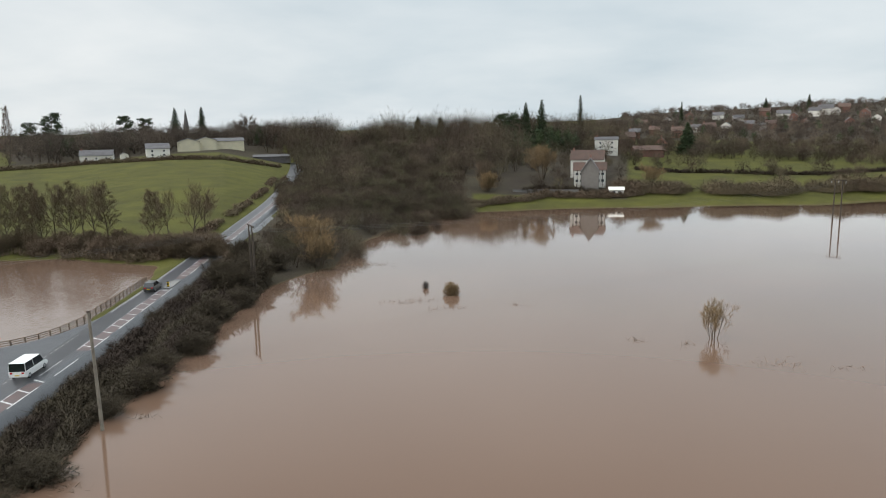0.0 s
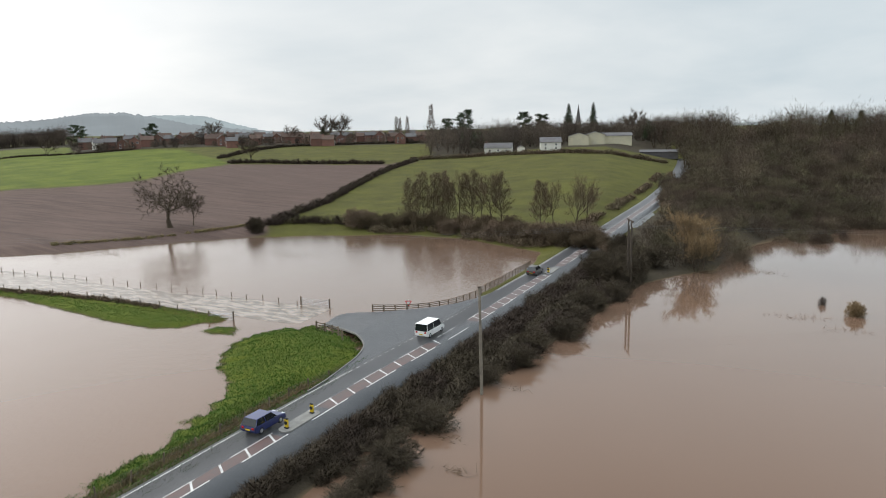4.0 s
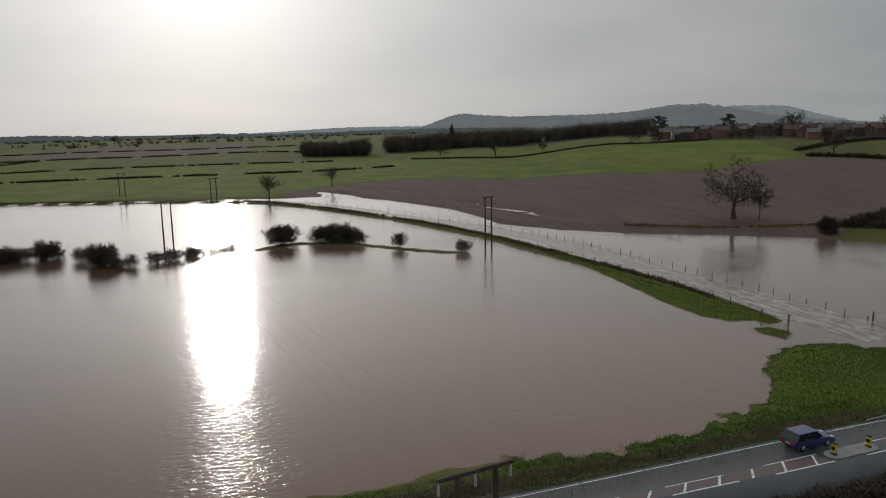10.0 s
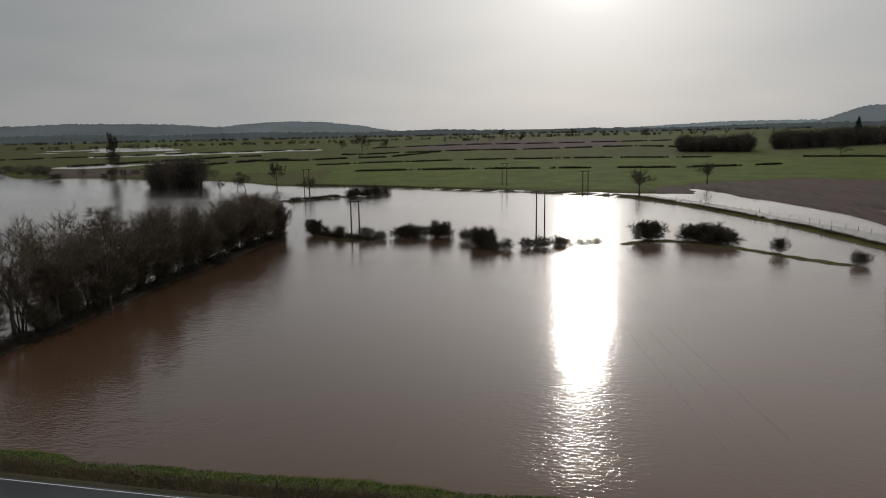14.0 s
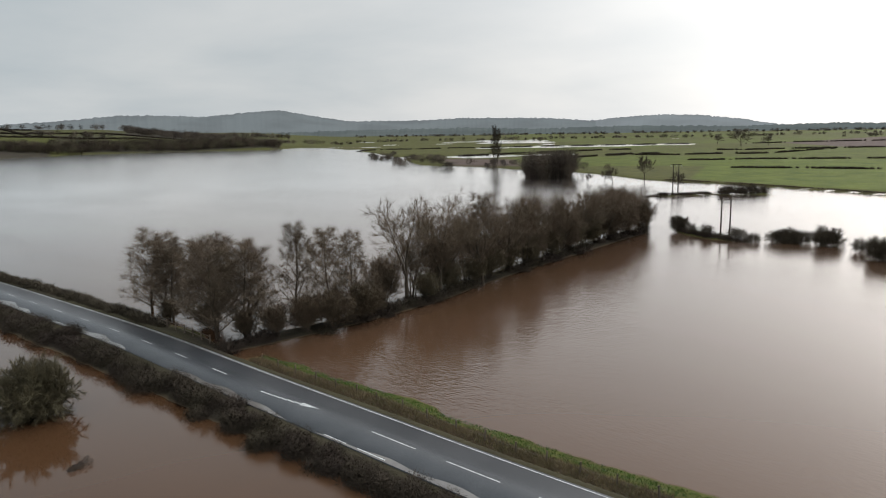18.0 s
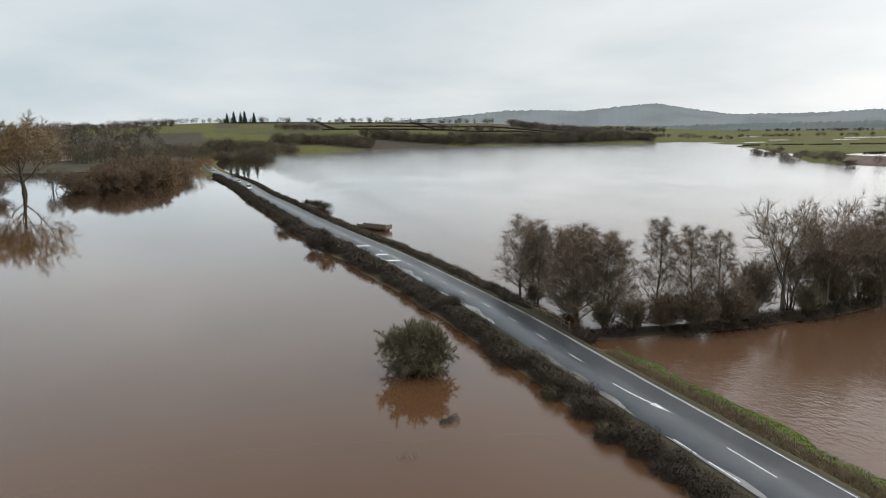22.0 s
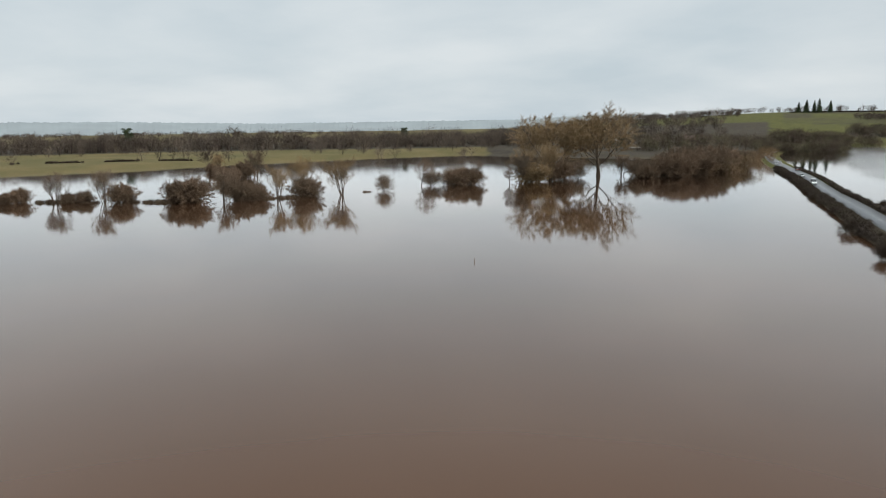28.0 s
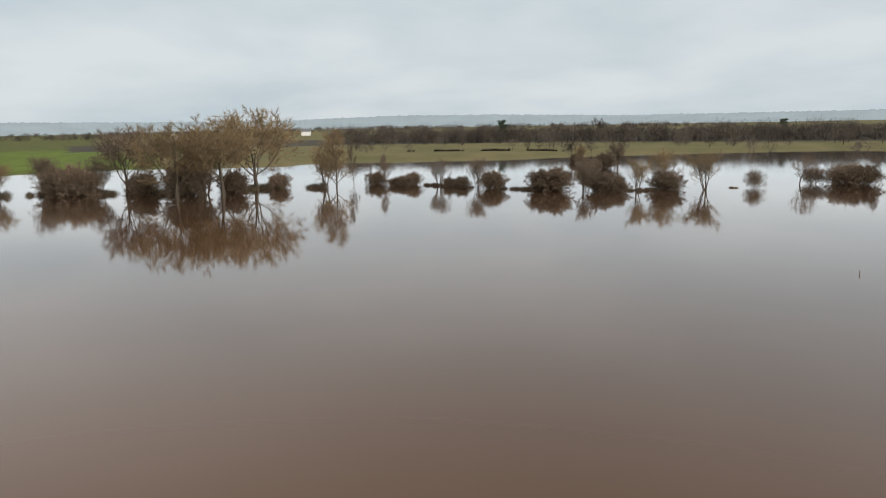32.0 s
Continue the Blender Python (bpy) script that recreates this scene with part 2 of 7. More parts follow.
M = {
    "water": water_material(),
    "running": running_water(),
    "asphalt": material("asphalt", (0.038, 0.040, 0.044), 0.32, [(0.25, (0.056, 0.057, 0.061), 0.7), (6.0, (0.030, 0.030, 0.034), 0.5)], 0.15, 30, 0.3),
    "bush_brown": material("brown_bush_twigs", (0.150, 0.104, 0.070), 0.95, [(0.05, (0.112, 0.082, 0.056), 0.8)], 0, 1, 0.1, random_value=0.2),
    "olive_twig": material("olive_bush_twigs", (0.095, 0.080, 0.048), 0.95, [(0.3, (0.07, 0.058, 0.036), 0.8)], 0, 1, 0.1, random_value=0.15),
    "paint": material("road_paint", (0.50, 0.50, 0.49), 0.6, [(3.0, (0.26, 0.255, 0.25), 0.75)]),
    "red_road": material("red_surfacing", (0.082, 0.049, 0.045), 0.42, [(1.5, (0.062, 0.048, 0.046), 0.8)]),
    "kerb": material("concrete_kerb", (0.17, 0.165, 0.155), 0.8, [(2.0, (0.11, 0.105, 0.095), 0.6)]),
    "grass": material("meadow_grass", (0.060, 0.115, 0.022), 0.95, [(0.35, (0.085, 0.125, 0.03), 0.8), (3.0, (0.04, 0.07, 0.016), 0.7)], 0.8, 6),
    "bark": material("grey_brown_bark", (0.085, 0.066, 0.048), 0.95, [(2.0, (0.05, 0.04, 0.03), 0.7)], 0, 1, 0.15),
    "twig": material("winter_twigs", (0.132, 0.096, 0.068), 0.95, [(0.15, (0.105, 0.080, 0.055), 0.8)], 0, 1, 0.1, random_value=0.18),
    "twig_ochre": material("willow_twigs", (0.20, 0.138, 0.074), 0.95, [(0.2, (0.135, 0.098, 0.056), 0.8)], 0, 1, 0.1, random_value=0.15),
    "hedge": material("hedge_twigs", (0.038, 0.028, 0.022), 0.95, [(0.12, (0.050, 0.041, 0.026), 0.7)], 0, 1, 0.1, island=0.35),
    "dim_scrub": material("bramble_twigs", (0.062, 0.050, 0.034), 0.95, [(0.25, (0.045, 0.036, 0.026), 0.8)], 0, 1, 0.1, island=0.35),
    "scrub": material("scrub_twigs", (0.095, 0.068, 0.046), 0.95, [(0.03, (0.10, 0.082, 0.05), 0.8)], 0, 1, 0.1, island=0.4),
    "ever": material("evergreen", (0.030, 0.045, 0.022), 0.9, [(0.2, (0.045, 0.055, 0.025), 0.7)], 0, 1, 0.15, island=0.3),
    "willow_scrub": material("willow_scrub", (0.17, 0.11, 0.06), 0.95, [(0.03, (0.12, 0.085, 0.05), 0.8)], 0, 1, 0.1, island=0.3),
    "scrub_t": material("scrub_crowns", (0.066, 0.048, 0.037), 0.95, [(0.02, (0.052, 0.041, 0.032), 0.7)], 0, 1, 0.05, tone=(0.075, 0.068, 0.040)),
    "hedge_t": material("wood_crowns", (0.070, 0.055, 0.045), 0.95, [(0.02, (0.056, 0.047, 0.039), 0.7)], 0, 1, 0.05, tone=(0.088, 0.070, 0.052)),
    "ever_t": material("evergreen_crowns", (0.026, 0.040, 0.020), 0.9, [(0.1, (0.04, 0.048, 0.024), 0.7)], 0, 1, 0.15, island=0.25, tone=(0.035, 0.05, 0.02)),
    "willow_scrub_t": material("willow_crowns", (0.14, 0.088, 0.05), 0.95, [(0.03, (0.11, 0.076, 0.046), 0.8)], 0, 1, 0.05, tone=(0.12, 0.09, 0.05)),
    "straw": material("dead_grass", (0.17, 0.13, 0.065), 0.95, [(0.4, (0.11, 0.10, 0.045), 0.8)], 0, 1, 0.1, island=0.3),
    "blade": material("grass_blades", (0.036, 0.084, 0.012), 0.9, [(0.4, (0.052, 0.086, 0.017), 0.8)], 0, 1, 0.15, island=0.3),
    "wood": material("weathered_timber", (0.13, 0.10, 0.075), 0.9, [(4.0, (0.08, 0.065, 0.05), 0.8)], 0, 1, 0.2, random_value=0.2),
    "pole": material("tarred_pole", (0.045, 0.036, 0.029), 0.85, [(1.2, (0.075, 0.06, 0.046), 0.6)], 0, 1, 0.2),
    "wire": material("cable", (0.10, 0.10, 0.10), 0.6),
}


# ---------------------------------------------------------------- the lie of the land
def interp_ring(az, values):
    n = len(values)
    f = (az % 360.0) / (360.0 / n)
    i = np.floor(f).astype(int)
    u = f - i
    u = u * u * (3 - 2 * u)
    v = np.asarray(values, float)
    return v[i % n] * (1 - u) + v[(i + 1) % n] * u


# heights by bearing, every ten degrees from +y anticlockwise, at growing distances
RINGS = [
    (250, [5, 7, 5, 4, 3, 3, 2, 1, .6, .6, .6, .6, .6, .6, .6, .6, .6, .6, .6, .6, .6, .6, .6, .6, .6, .6, .6, .6, .6, .8, .8, .8, .8, .9, 1.2, 4]),
    (350, [13, 12, 10, 6, 6, 8.5, 5.5, 1, .7, .6, .6, .6, .6, .6, .6, .6, .6, .6, .6, .6, .6, .6, .6, .6, .6, .6, .6, .6, 1, 1.5, 2, 2, 3, 4, 6, 11]),
    (450, [18, 17, 15, 10, 10, 11.5, 9, 2, .8, .7, .7, .7, .7, .7, .7, .7, .7, .7, .7, .7, .7, .7, .7, .7, .7, .7, .7, .7, 2, 3, 4, 5, 6, 8, 11, 14]),
    (600, [19, 18, 18, 17, 17, 18, 14.5, 4.5, 1.4, 1.2, 1, .8, .8, .8, .8, .8, .8, .8, .8, .8, .8, 1, 2, 3, 3, 3, 2, 2, 4, 5, 6, 8, 10, 12, 16, 19]),
    (900, [16, 16, 16, 17, 18, 19, 18, 12, 5, 4, 3, 1.2, .9, .8, .8, .8, .8, 1, 3, 6, 6, 5, 6, 7, 8, 8, 8, 8, 9, 12, 10, 12, 16, 20, 22, 23]),
    (1500, [14, 14, 14, 15, 16, 18, 18, 14, 8, 6, 5, 2, .9, .8, 1, 12, 36, 42, 46, 38, 16, 14, 17, 18, 18, 17, 15, 13, 15, 15, 15, 22, 42, 58, 50, 34]),
    (2600, [14, 14, 14, 15, 16, 18, 18, 14, 10, 8, 8, 8, 8, 8, 10, 22, 36, 46, 50, 40, 16, 16, 18, 19, 19, 18, 16, 14, 16, 26, 26, 32, 50, 64, 56, 38]),
    (4700, [14, 14, 14, 15, 16, 18, 18, 14, 10, 8, 8, 8, 8, 8, 10, 22, 30, 34, 40, 30, 16, 12, 12, 12, 12, 12, 12, 12, 16, 40, 40, 40, 40, 50, 44, 34]),
]
# how far the flood reaches, by bearing
SHORE = [(-94, 565), (-100, 590), (-109, 560), (-113, 551), (-116, 600), (-122, 580), (-131, 590), (-140, 650), (-148, 690), (-157, 765),
         (-160, 700), (-170, 615), (-178, 670), (-181, 870), (-187, 905), (-193, 1000), (-200, 1090), (-207, 1105), (-213, 1080),
         (-216, 1165), (-219, 1000), (-223, 708), (-225, 540), (-231, 492), (-234, 458), (-238, 431), (-243, 371), (-252, 340),
         (-260, 322), (-266, 306), (-272, 300), (-277, 300), (-281, 278), (-286, 245), (-290, 206), (-295, 192), (-300, 187), (-308, 189),
         (-316, 191), (-325, 187), (-331, 177), (-334, 166), (-338, 156), (-341, 116), (-346, 130), (-351, 145), (-353, 173),
         (-356, 207), (-359, 216), (-361, 228), (-370, 241), (-378, 250), (-388, 268), (-392, 290), (-420, 330), (-440, 480), (-454, 565)]


def road_line(points, step=2.0):
    """A smooth line through plan points, resampled evenly."""
    p = np.array(points, float)
    q = []
    for i in range(len(p) - 1):
        a, b, c, d = p[max(i - 1, 0)], p[i], p[i + 1], p[min(i + 2, len(p) - 1)]
        for u in np.linspace(0, 1, 24, endpoint=False):
            q.append(0.5 * (2 * b + (c - a) * u + (2 * a - 5 * b + 4 * c - d) * u * u + (3 * b - a - 3 * c + d) * u ** 3))
    q = np.array(q + [p[-1]])
    s = np.concatenate([[0], np.cumsum(np.hypot(*np.diff(q, axis=0).T))])
    t = np.arange(0, s[-1], step)
    return np.stack([np.interp(t, s, q[:, 0]), np.interp(t, s, q[:, 1])], 1)


ROAD = road_line([(-6, -790), (6, -735), (11, -660), (8.5, -590), (3.5, -520), (-4, -453), (-11.5, -387), (-16.5, -315), (-21, -270), (-24.5, -230), (-28, -196),
                  (-31.5, -168), (-34.2, -145), (-36.2, -120), (-37.3, -105), (-38.2, -88), (-38.6, -65), (-39.1, -48), (-39.6, -30), (-41, 0), (-42.1, 21), (-42.9, 36), (-43.5, 45),
                  (-44.2, 55), (-44.7, 65), (-45.1, 75), (-45.7, 85), (-46.6, 97), (-47.5, 107), (-48.3, 118), (-50.2, 137), (-51.4, 150), (-53.2, 172), (-55.0, 195),
                  (-58.3, 238), (-62.5, 275), (-66.8, 302), (-71, 332), (-81, 390), (-93, 450)])
LANE = road_line([(-47, 82), (-56, 80.5), (-66, 80.5), (-78, 79), (-92, 77.5), (-110, 76), (-140, 74), (-165, 70), (-190, 61), (-215, 49),
                  (-250, 34), (-282, 16), (-298, -6), (-306, -40)])
ROAD_Z = 1.0


def road_half(y):
    """Half the width of the asphalt: the road widens for the turning lane."""
    return np.interp(y, [12, 40], [3.4, 4.0])


def road_z(y):
    return ROAD_Z + np.maximum(0, np.asarray(y, float) - 150) * 0.02


def to_line(x, y, line):
    """Distance to a line, and the side: positive on its right."""
    best = np.full(x.shape, 1e9)
    side = np.zeros(x.shape)
    along = np.zeros(x.shape)
    for i in range(0, len(line) - 1):
        a, b = line[i], line[i + 1]
        d = b - a
        l2 = d @ d
        u = np.clip(((x - a[0]) * d[0] + (y - a[1]) * d[1]) / l2, 0, 1)
        px, py = x - a[0] - u * d[0], y - a[1] - u * d[1]
        r = np.hypot(px, py)
        m = r < best
        best = np.where(m, r, best)
        side = np.where(m, np.sign(d[1] * px - d[0] * py), side)
        along = np.where(m, i + u, along)
    return best, side, along


def in_poly(x, y, poly):
    """Signed distance to a polygon's edge, positive inside."""
    p = np.array(poly, float)
    best = np.full(x.shape, 1e9)
    inside = np.zeros(x.shape, bool)
    for i in range(len(p)):
        a, b = p[i - 1], p[i]
        d = b - a
        u = np.clip(((x - a[0]) * d[0] + (y - a[1]) * d[1]) / (d @ d), 0, 1)
        best = np.minimum(best, np.hypot(x - a[0] - u * d[0], y - a[1] - u * d[1]))
        if a[1] != b[1]:
            c = ((a[1] > y) != (b[1] > y)) & (x < a[0] + (y - a[1]) * d[0] / d[1])
            inside ^= c
    return np.where(inside, best, -best)


def wob(x, y, s, k=0.0):
    """Cheap smooth waviness, about -1 to 1."""
    return (np.sin(x / s + 1.7 * np.sin(y / s * 0.8 + k)) + np.sin(y / s * 1.13 + 1.3 * np.sin(x / s * 0.9 + 2 * k + 1))
            + 0.6 * np.sin((x + y) / s * 2.3 + k) + 0.5 * np.sin((x - 1.3 * y) / s * 3.1 + 3 * k)) / 3.1


TRIANGLE = [(-70, 70.5), (-66, 74.5), (-62.5, 74.6), (-59.5, 73.2), (-56.2, 71.4), (-53.2, 68.8), (-51.3, 65.5), (-49.4, 59), (-48, 50), (-46.8, 35), (-45.5, 20), (-44.5, 0), (-43, -30), (-42, -60),
            (-41, -75), (-47, -75), (-48, -60), (-49, -30), (-51, 0), (-52.5, 21), (-51.5, 27), (-52.5, 37), (-55, 45), (-57, 49), (-60, 53),
            (-64, 55.5), (-68.5, 60.5), (-70.5, 65)]
ISLET = [(-79, 66), (-76.5, 64.8), (-73.5, 66.5), (-76, 69.5), (-79, 68.8)]
MOUTH_S = [(-46.5, 54), (-48.6, 57), (-49.4, 60.5), (-50.4, 64.5), (-51.9, 67.8), (-53.7, 70), (-56.2, 72), (-59.5, 73.8), (-62.7, 75.3), (-66, 76.3), (-73, 76.6), (-82, 76.4)]
MOUTH_N = [(-47.5, 104), (-51.0, 102), (-51.6, 97), (-52.8, 92.5), (-54.6, 89.3), (-57.2, 86.8), (-60, 85.3), (-63, 84.4), (-66, 84.0), (-70, 83.6), (-75, 83.0), (-82, 82.0)]
JUNCTION = MOUTH_S + MOUTH_N[::-1]
WIDE_BANK = [(-146, 64.5), (-125, 68.5), (-105, 70), (-88, 70.8), (-82.5, 70.6), (-82, 69), (-83.5, 65.5), (-87, 62.8), (-103, 63.5), (-125, 64.5)]
BANK = road_line([(-82, 71), (-88, 70.8), (-105, 70), (-122, 67.5), (-146, 63.5), (-168, 59), (-189, 53), (-209, 46), (-235, 34), (-262, 20), (-281, 7),
                  (-291, -8), (-300, -31), (-308, -55), (-323, -106), (-333, -160)])
STRIP = road_line([(-171, 2), (-177, 10), (-175, 18), (-167, 28), (-158, 36), (-150, 45)])
ISLE_A = road_line([(-176, -80), (-170, -70), (-170, -58)])
ISLE_C = road_line([(-290, -96), (-277, -112), (-258, -128)])
SPINNEY = road_line([(-44.5, -82), (-62, -79.5), (-80, -79.5), (-96, -82), (-116, -84), (-141, -86), (-172, -88)])


def shore_distance(x, y):
    az = np.degrees(np.arctan2(-x, y))
    s = np.array(SHORE[::-1], float)
    a = ((az + 454) % 360) - 454
    return np.hypot(x, y) - np.interp(a, s[:, 0], s[:, 1])


def height(x, y):
    """Height of the ground above the flood."""
    x, y = np.asarray(x, float), np.asarray(y, float)
    d = np.hypot(x, y)
    az = np.degrees(np.arctan2(-x, y))
    ld = np.log(np.maximum(d, 10))
    z = np.full(x.shape, 0.6)
    prev_r, prev_v = math.log(150), np.full(x.shape, 0.5)
    for r, vals in RINGS:
        v = interp_ring(az, vals)
        u = np.clip((ld - prev_r) / (math.log(r) - prev_r), 0, 1)
        z = np.where(ld >= prev_r, prev_v * (1 - u) + v * u, z)
        prev_r, prev_v = math.log(r), v
    z = z + wob(x, y, 60) * np.clip(z - 2, 0, 10) * 0.06 + wob(x, y, 9, 2) * 0.05
    far = np.clip((d - 430) / 100, 0, 1) * (z < 2.5)
    wet = np.clip((az - 106) / 4, 0, 1) * np.clip((149 - az) / 4, 0, 1)
    z = z + far * (wob(x, y, 70, 5) * (0.5 + 0.75 * wet) - 0.05 - 0.45 * wet * np.clip((d - 750) / 150, 0, 1))
    sd = shore_distance(x, y) + wob(x, y, 11, 1) * 1.6 + wob(x, y, 2.7, 3) * 0.5
    z = np.where(sd > 0, np.minimum(z, 0.08 + sd * 0.13), np.maximum(-0.9, sd * 0.15))
    # wet hollows at the foot of the ploughed field
    hollow = np.clip((az - 62) / 3, 0, 1) * np.clip((86 - az) / 2, 0, 1) * np.clip(sd / 3, 0, 1) * np.clip((55 - sd) / 20, 0, 1)
    z = z - hollow * 1.1 * np.clip(wob((0.9 * x + 0.42 * y) * 0.35, (0.9 * y - 0.42 * x) * 1.6, 9, 2) * 1.4 + 0.1, 0, 1)
    near = d < 900
    xs, ys = x[near], y[near]
    zs = z[near]
    w1 = wob(xs, ys, 1.9, 4) * 0.35 + wob(xs, ys, 6, 2) * 0.5
    # grass triangle, wide bank, verge
    zs = np.maximum(zs, np.clip((in_poly(xs, ys, TRIANGLE) + w1 * 1.7 + wob(xs, ys, 0.7, 5) * 0.9 * (ys > 20)) * 0.22, -0.9, 0.75))
    zs = np.maximum(zs, np.clip((in_poly(xs, ys, ISLET) + w1 * 1.3) * 0.2, -0.9, 0.3))
    zs = np.maximum(zs, np.clip((in_poly(xs, ys, WIDE_BANK) + w1 * 1.3) * 0.25, -0.9, 0.4))
    # banks
    for line, half, top in ((BANK, 1.9, 0.55), (STRIP, 1.6, 0.30), (ISLE_A, 1.6, 0.3), (ISLE_C, 2.4, 0.4), (SPINNEY, 2.2, 0.35)):
        r, _, _ = to_line(xs, ys, line[::3])
        zs = np.maximum(zs, np.clip((half - r + w1 * 0.5) * 0.4, -0.9, top))
    # lane, just under water west of the junction
    r, _, _ = to_line(xs, ys, LANE)
    lane = np.clip(0.9 - (-59 - xs) * 0.12, -0.045, 0.9) + wob(xs, ys, 2.2, 7) * 0.05
    k = np.clip((r - 3.2) / 2.5, 0, 1)
    zs = np.where(r < 5.7, np.where(xs < -64, lane * (1 - k) + zs * k, np.maximum(zs, lane * (1 - k) - 0.9 * k)), zs)
    jn = in_poly(xs, ys, JUNCTION)
    zs = np.where(jn > -0.3, np.minimum(zs, np.clip(ROAD_Z - 0.2 - np.maximum(0, -56.5 - xs) * 0.105, -0.35, 0.8)), zs)
    # road embankment: verge, hedge bank and slope
    r, side, _ = to_line(xs, ys, ROAD[::3])
    east = np.interp(ys, [-760, -330, -220, -168, -144, -120, -83, -60, -46, 0, 40, 50, 61, 72, 92, 108, 138, 150, 600],
                     [3.5, 3.5, 5.2, 6.4, 6.4, 5.2, 4.0, 3.0, 2.4, 3.0, 3.3, 3.6, 5.4, 7.0, 9.3, 11.0, 12.0, 20.0, 20.0])
    west = np.interp(ys, [-760, -90, -80, 90, 100, 130, 150, 600], [5.0, 5.0, 2.0, 2.0, 2.5, 2.6, 6.0, 10.0])
    reach = np.where(side > 0, east, west) + w1 * 0.8
    over = r - road_half(ys)
    rz = road_z(ys)
    prof = np.maximum((rz - 0.05) - np.clip(over - 0.8, 0, 99) / np.maximum(reach - 0.8, 0.5) * 0.95, -0.9)
    zs = np.minimum(zs, rz - 0.05 + np.maximum(over - 1.5, 0) * 0.22)
    zs = np.where(over < 0.6, rz - 0.12 + np.clip(over, 0, 0.6) * 0.1, np.maximum(zs, prof))
    z[near] = zs
    return z


def ground_z(x, y):
    return float(height(np.array([x]), np.array([y]))[0])


# ---------------------------------------------------------------- mesh helpers
def mesh_of(name, verts, faces, mat=None, smooth=False, normals=None):
    me = bpy.data.meshes.new(name)
    verts = np.asarray(verts, np.float32).reshape(-1, 3)
    if len(faces) and isinstance(faces, np.ndarray):
        k = faces.shape[1]
        me.vertices.add(len(verts))
        me.vertices.foreach_set("co", verts.ravel())
        me.loops.add(faces.size)
        me.loops.foreach_set("vertex_index", faces.astype(np.int32).ravel())
        me.polygons.add(len(faces))
        me.polygons.foreach_set("loop_start", np.arange(0, faces.size, k, dtype=np.int32))
        me.polygons.foreach_set("loop_total", np.full(len(faces), k, np.int32))
        me.update(calc_edges=True)
    else:
        me.from_pydata(verts.tolist(), [], [list(map(int, f)) for f in faces])
    if mat:
        me.materials.append(mat)
    if smooth:
        me.polygons.foreach_set("use_smooth", np.ones(len(me.polygons), bool))
    me.validate()
    if normals is not None:
        # foliage shades as the round crown that it belongs to
        me.polygons.foreach_set("use_smooth", np.ones(len(me.polygons), bool))
        me.normals_split_custom_set_from_vertices(normals.tolist())
    return me


def part(name, data, mat=None, parent=None, label="", m=None):
    """One mesh object (from a bmesh or a mesh) under a thing or a part."""
    if isinstance(data, bmesh.types.BMesh):
        me = bpy.data.meshes.new(name)
        data.to_mesh(me)
        data.free()
        data = me
    if mat and not data.materials:
        data.materials.append(mat)
    ob = new(name, data)
    if parent:
        ob.parent = parent
    if m is not None:
        ob.matrix_basis = m
    if label:
        ob["label"] = label
    return ob


def thing(name, m, label, category, group="", kind=""):
    ob = new(name)
    ob.empty_display_size = 0.2
    ob.matrix_basis = m
    return tagged(ob, label, category, group, kind)


def box(bm, x0, y0, z0, x1, y1, z1, bevel=0.0):
    r = bmesh.ops.create_cube(bm, size=1, matrix=Matrix.LocRotScale(((x0 + x1) / 2, (y0 + y1) / 2, (z0 + z1) / 2), None, (x1 - x0, y1 - y0, z1 - z0)))
    if bevel:
        es = list({e for v in r["verts"] for e in v.link_edges})
        bmesh.ops.bevel(bm, geom=es, offset=bevel, segments=1, affect="EDGES")
    return bm


def boxm(name, dims, mat, parent, label="", bevel=0.0, m=None):
    bm = bmesh.new()
    box(bm, *dims, bevel)
    return part(name, bm, mat, parent, label, m)


def tubes(paths, sides=5):
    """Tapered tubes: paths of (points, radii). Returns vertices and quads."""
    V, Fq = [], []
    for pts, rad in paths:
        base = len(V)
        n = len(pts)
        for i in range(n):
            a, b = pts[max(i - 1, 0)], pts[min(i + 1, n - 1)]
            d = (b - a).normalized()
            u = d.orthogonal().normalized() if abs(d.z) > 0.99 else d.cross(Vector((0, 0, 1))).normalized()
            w = d.cross(u)
            for k in range(sides):
                t = 2 * math.pi * k / sides
                V.append(pts[i] + (u * math.cos(t) + w * math.sin(t)) * rad[i])
        for i in range(n - 1):
            for k in range(sides):
                p, q = base + i * sides + k, base + i * sides + (k + 1) % sides
                Fq.append((p, q, q + sides, p + sides))
    return V, Fq


def at(x, y, turn=0.0, up=0.0, size=1.0):
    m = pose(x, y, ground_z(x, y) + up, 0, 0, turn)
    return m @ Matrix.Scale(size, 4) if size != 1.0 else m


# ---------------------------------------------------------------- ground and water
PLOUGH_TOP = [(32.7, 415), (35.3, 400), (39.8, 405), (44.8, 412), (47.1, 410), (53.5, 338), (62.2, 347), (70.2, 372), (77.3, 384), (83.4, 350), (87, 322)]
PLOUGH = [bearing(a, d).xy[:] for a, d in PLOUGH_TOP] + [bearing(a, d).xy[:] for a, d in
          [(87, 300), (80, 255), (71, 190), (60, 170), (52, 188), (45, 192), (44.4, 205), (39.8, 252), (35.3, 360)]]
OLIVE = [bearing(a, d).xy[:] for a, d in [(44.4, 190), (39.8, 248), (35.3, 356), (32.7, 420), (27, 425), (23, 405), (17, 390), (12.5, 400), (11, 330), (13, 240), (16, 185), (22, 150), (33, 180)]]
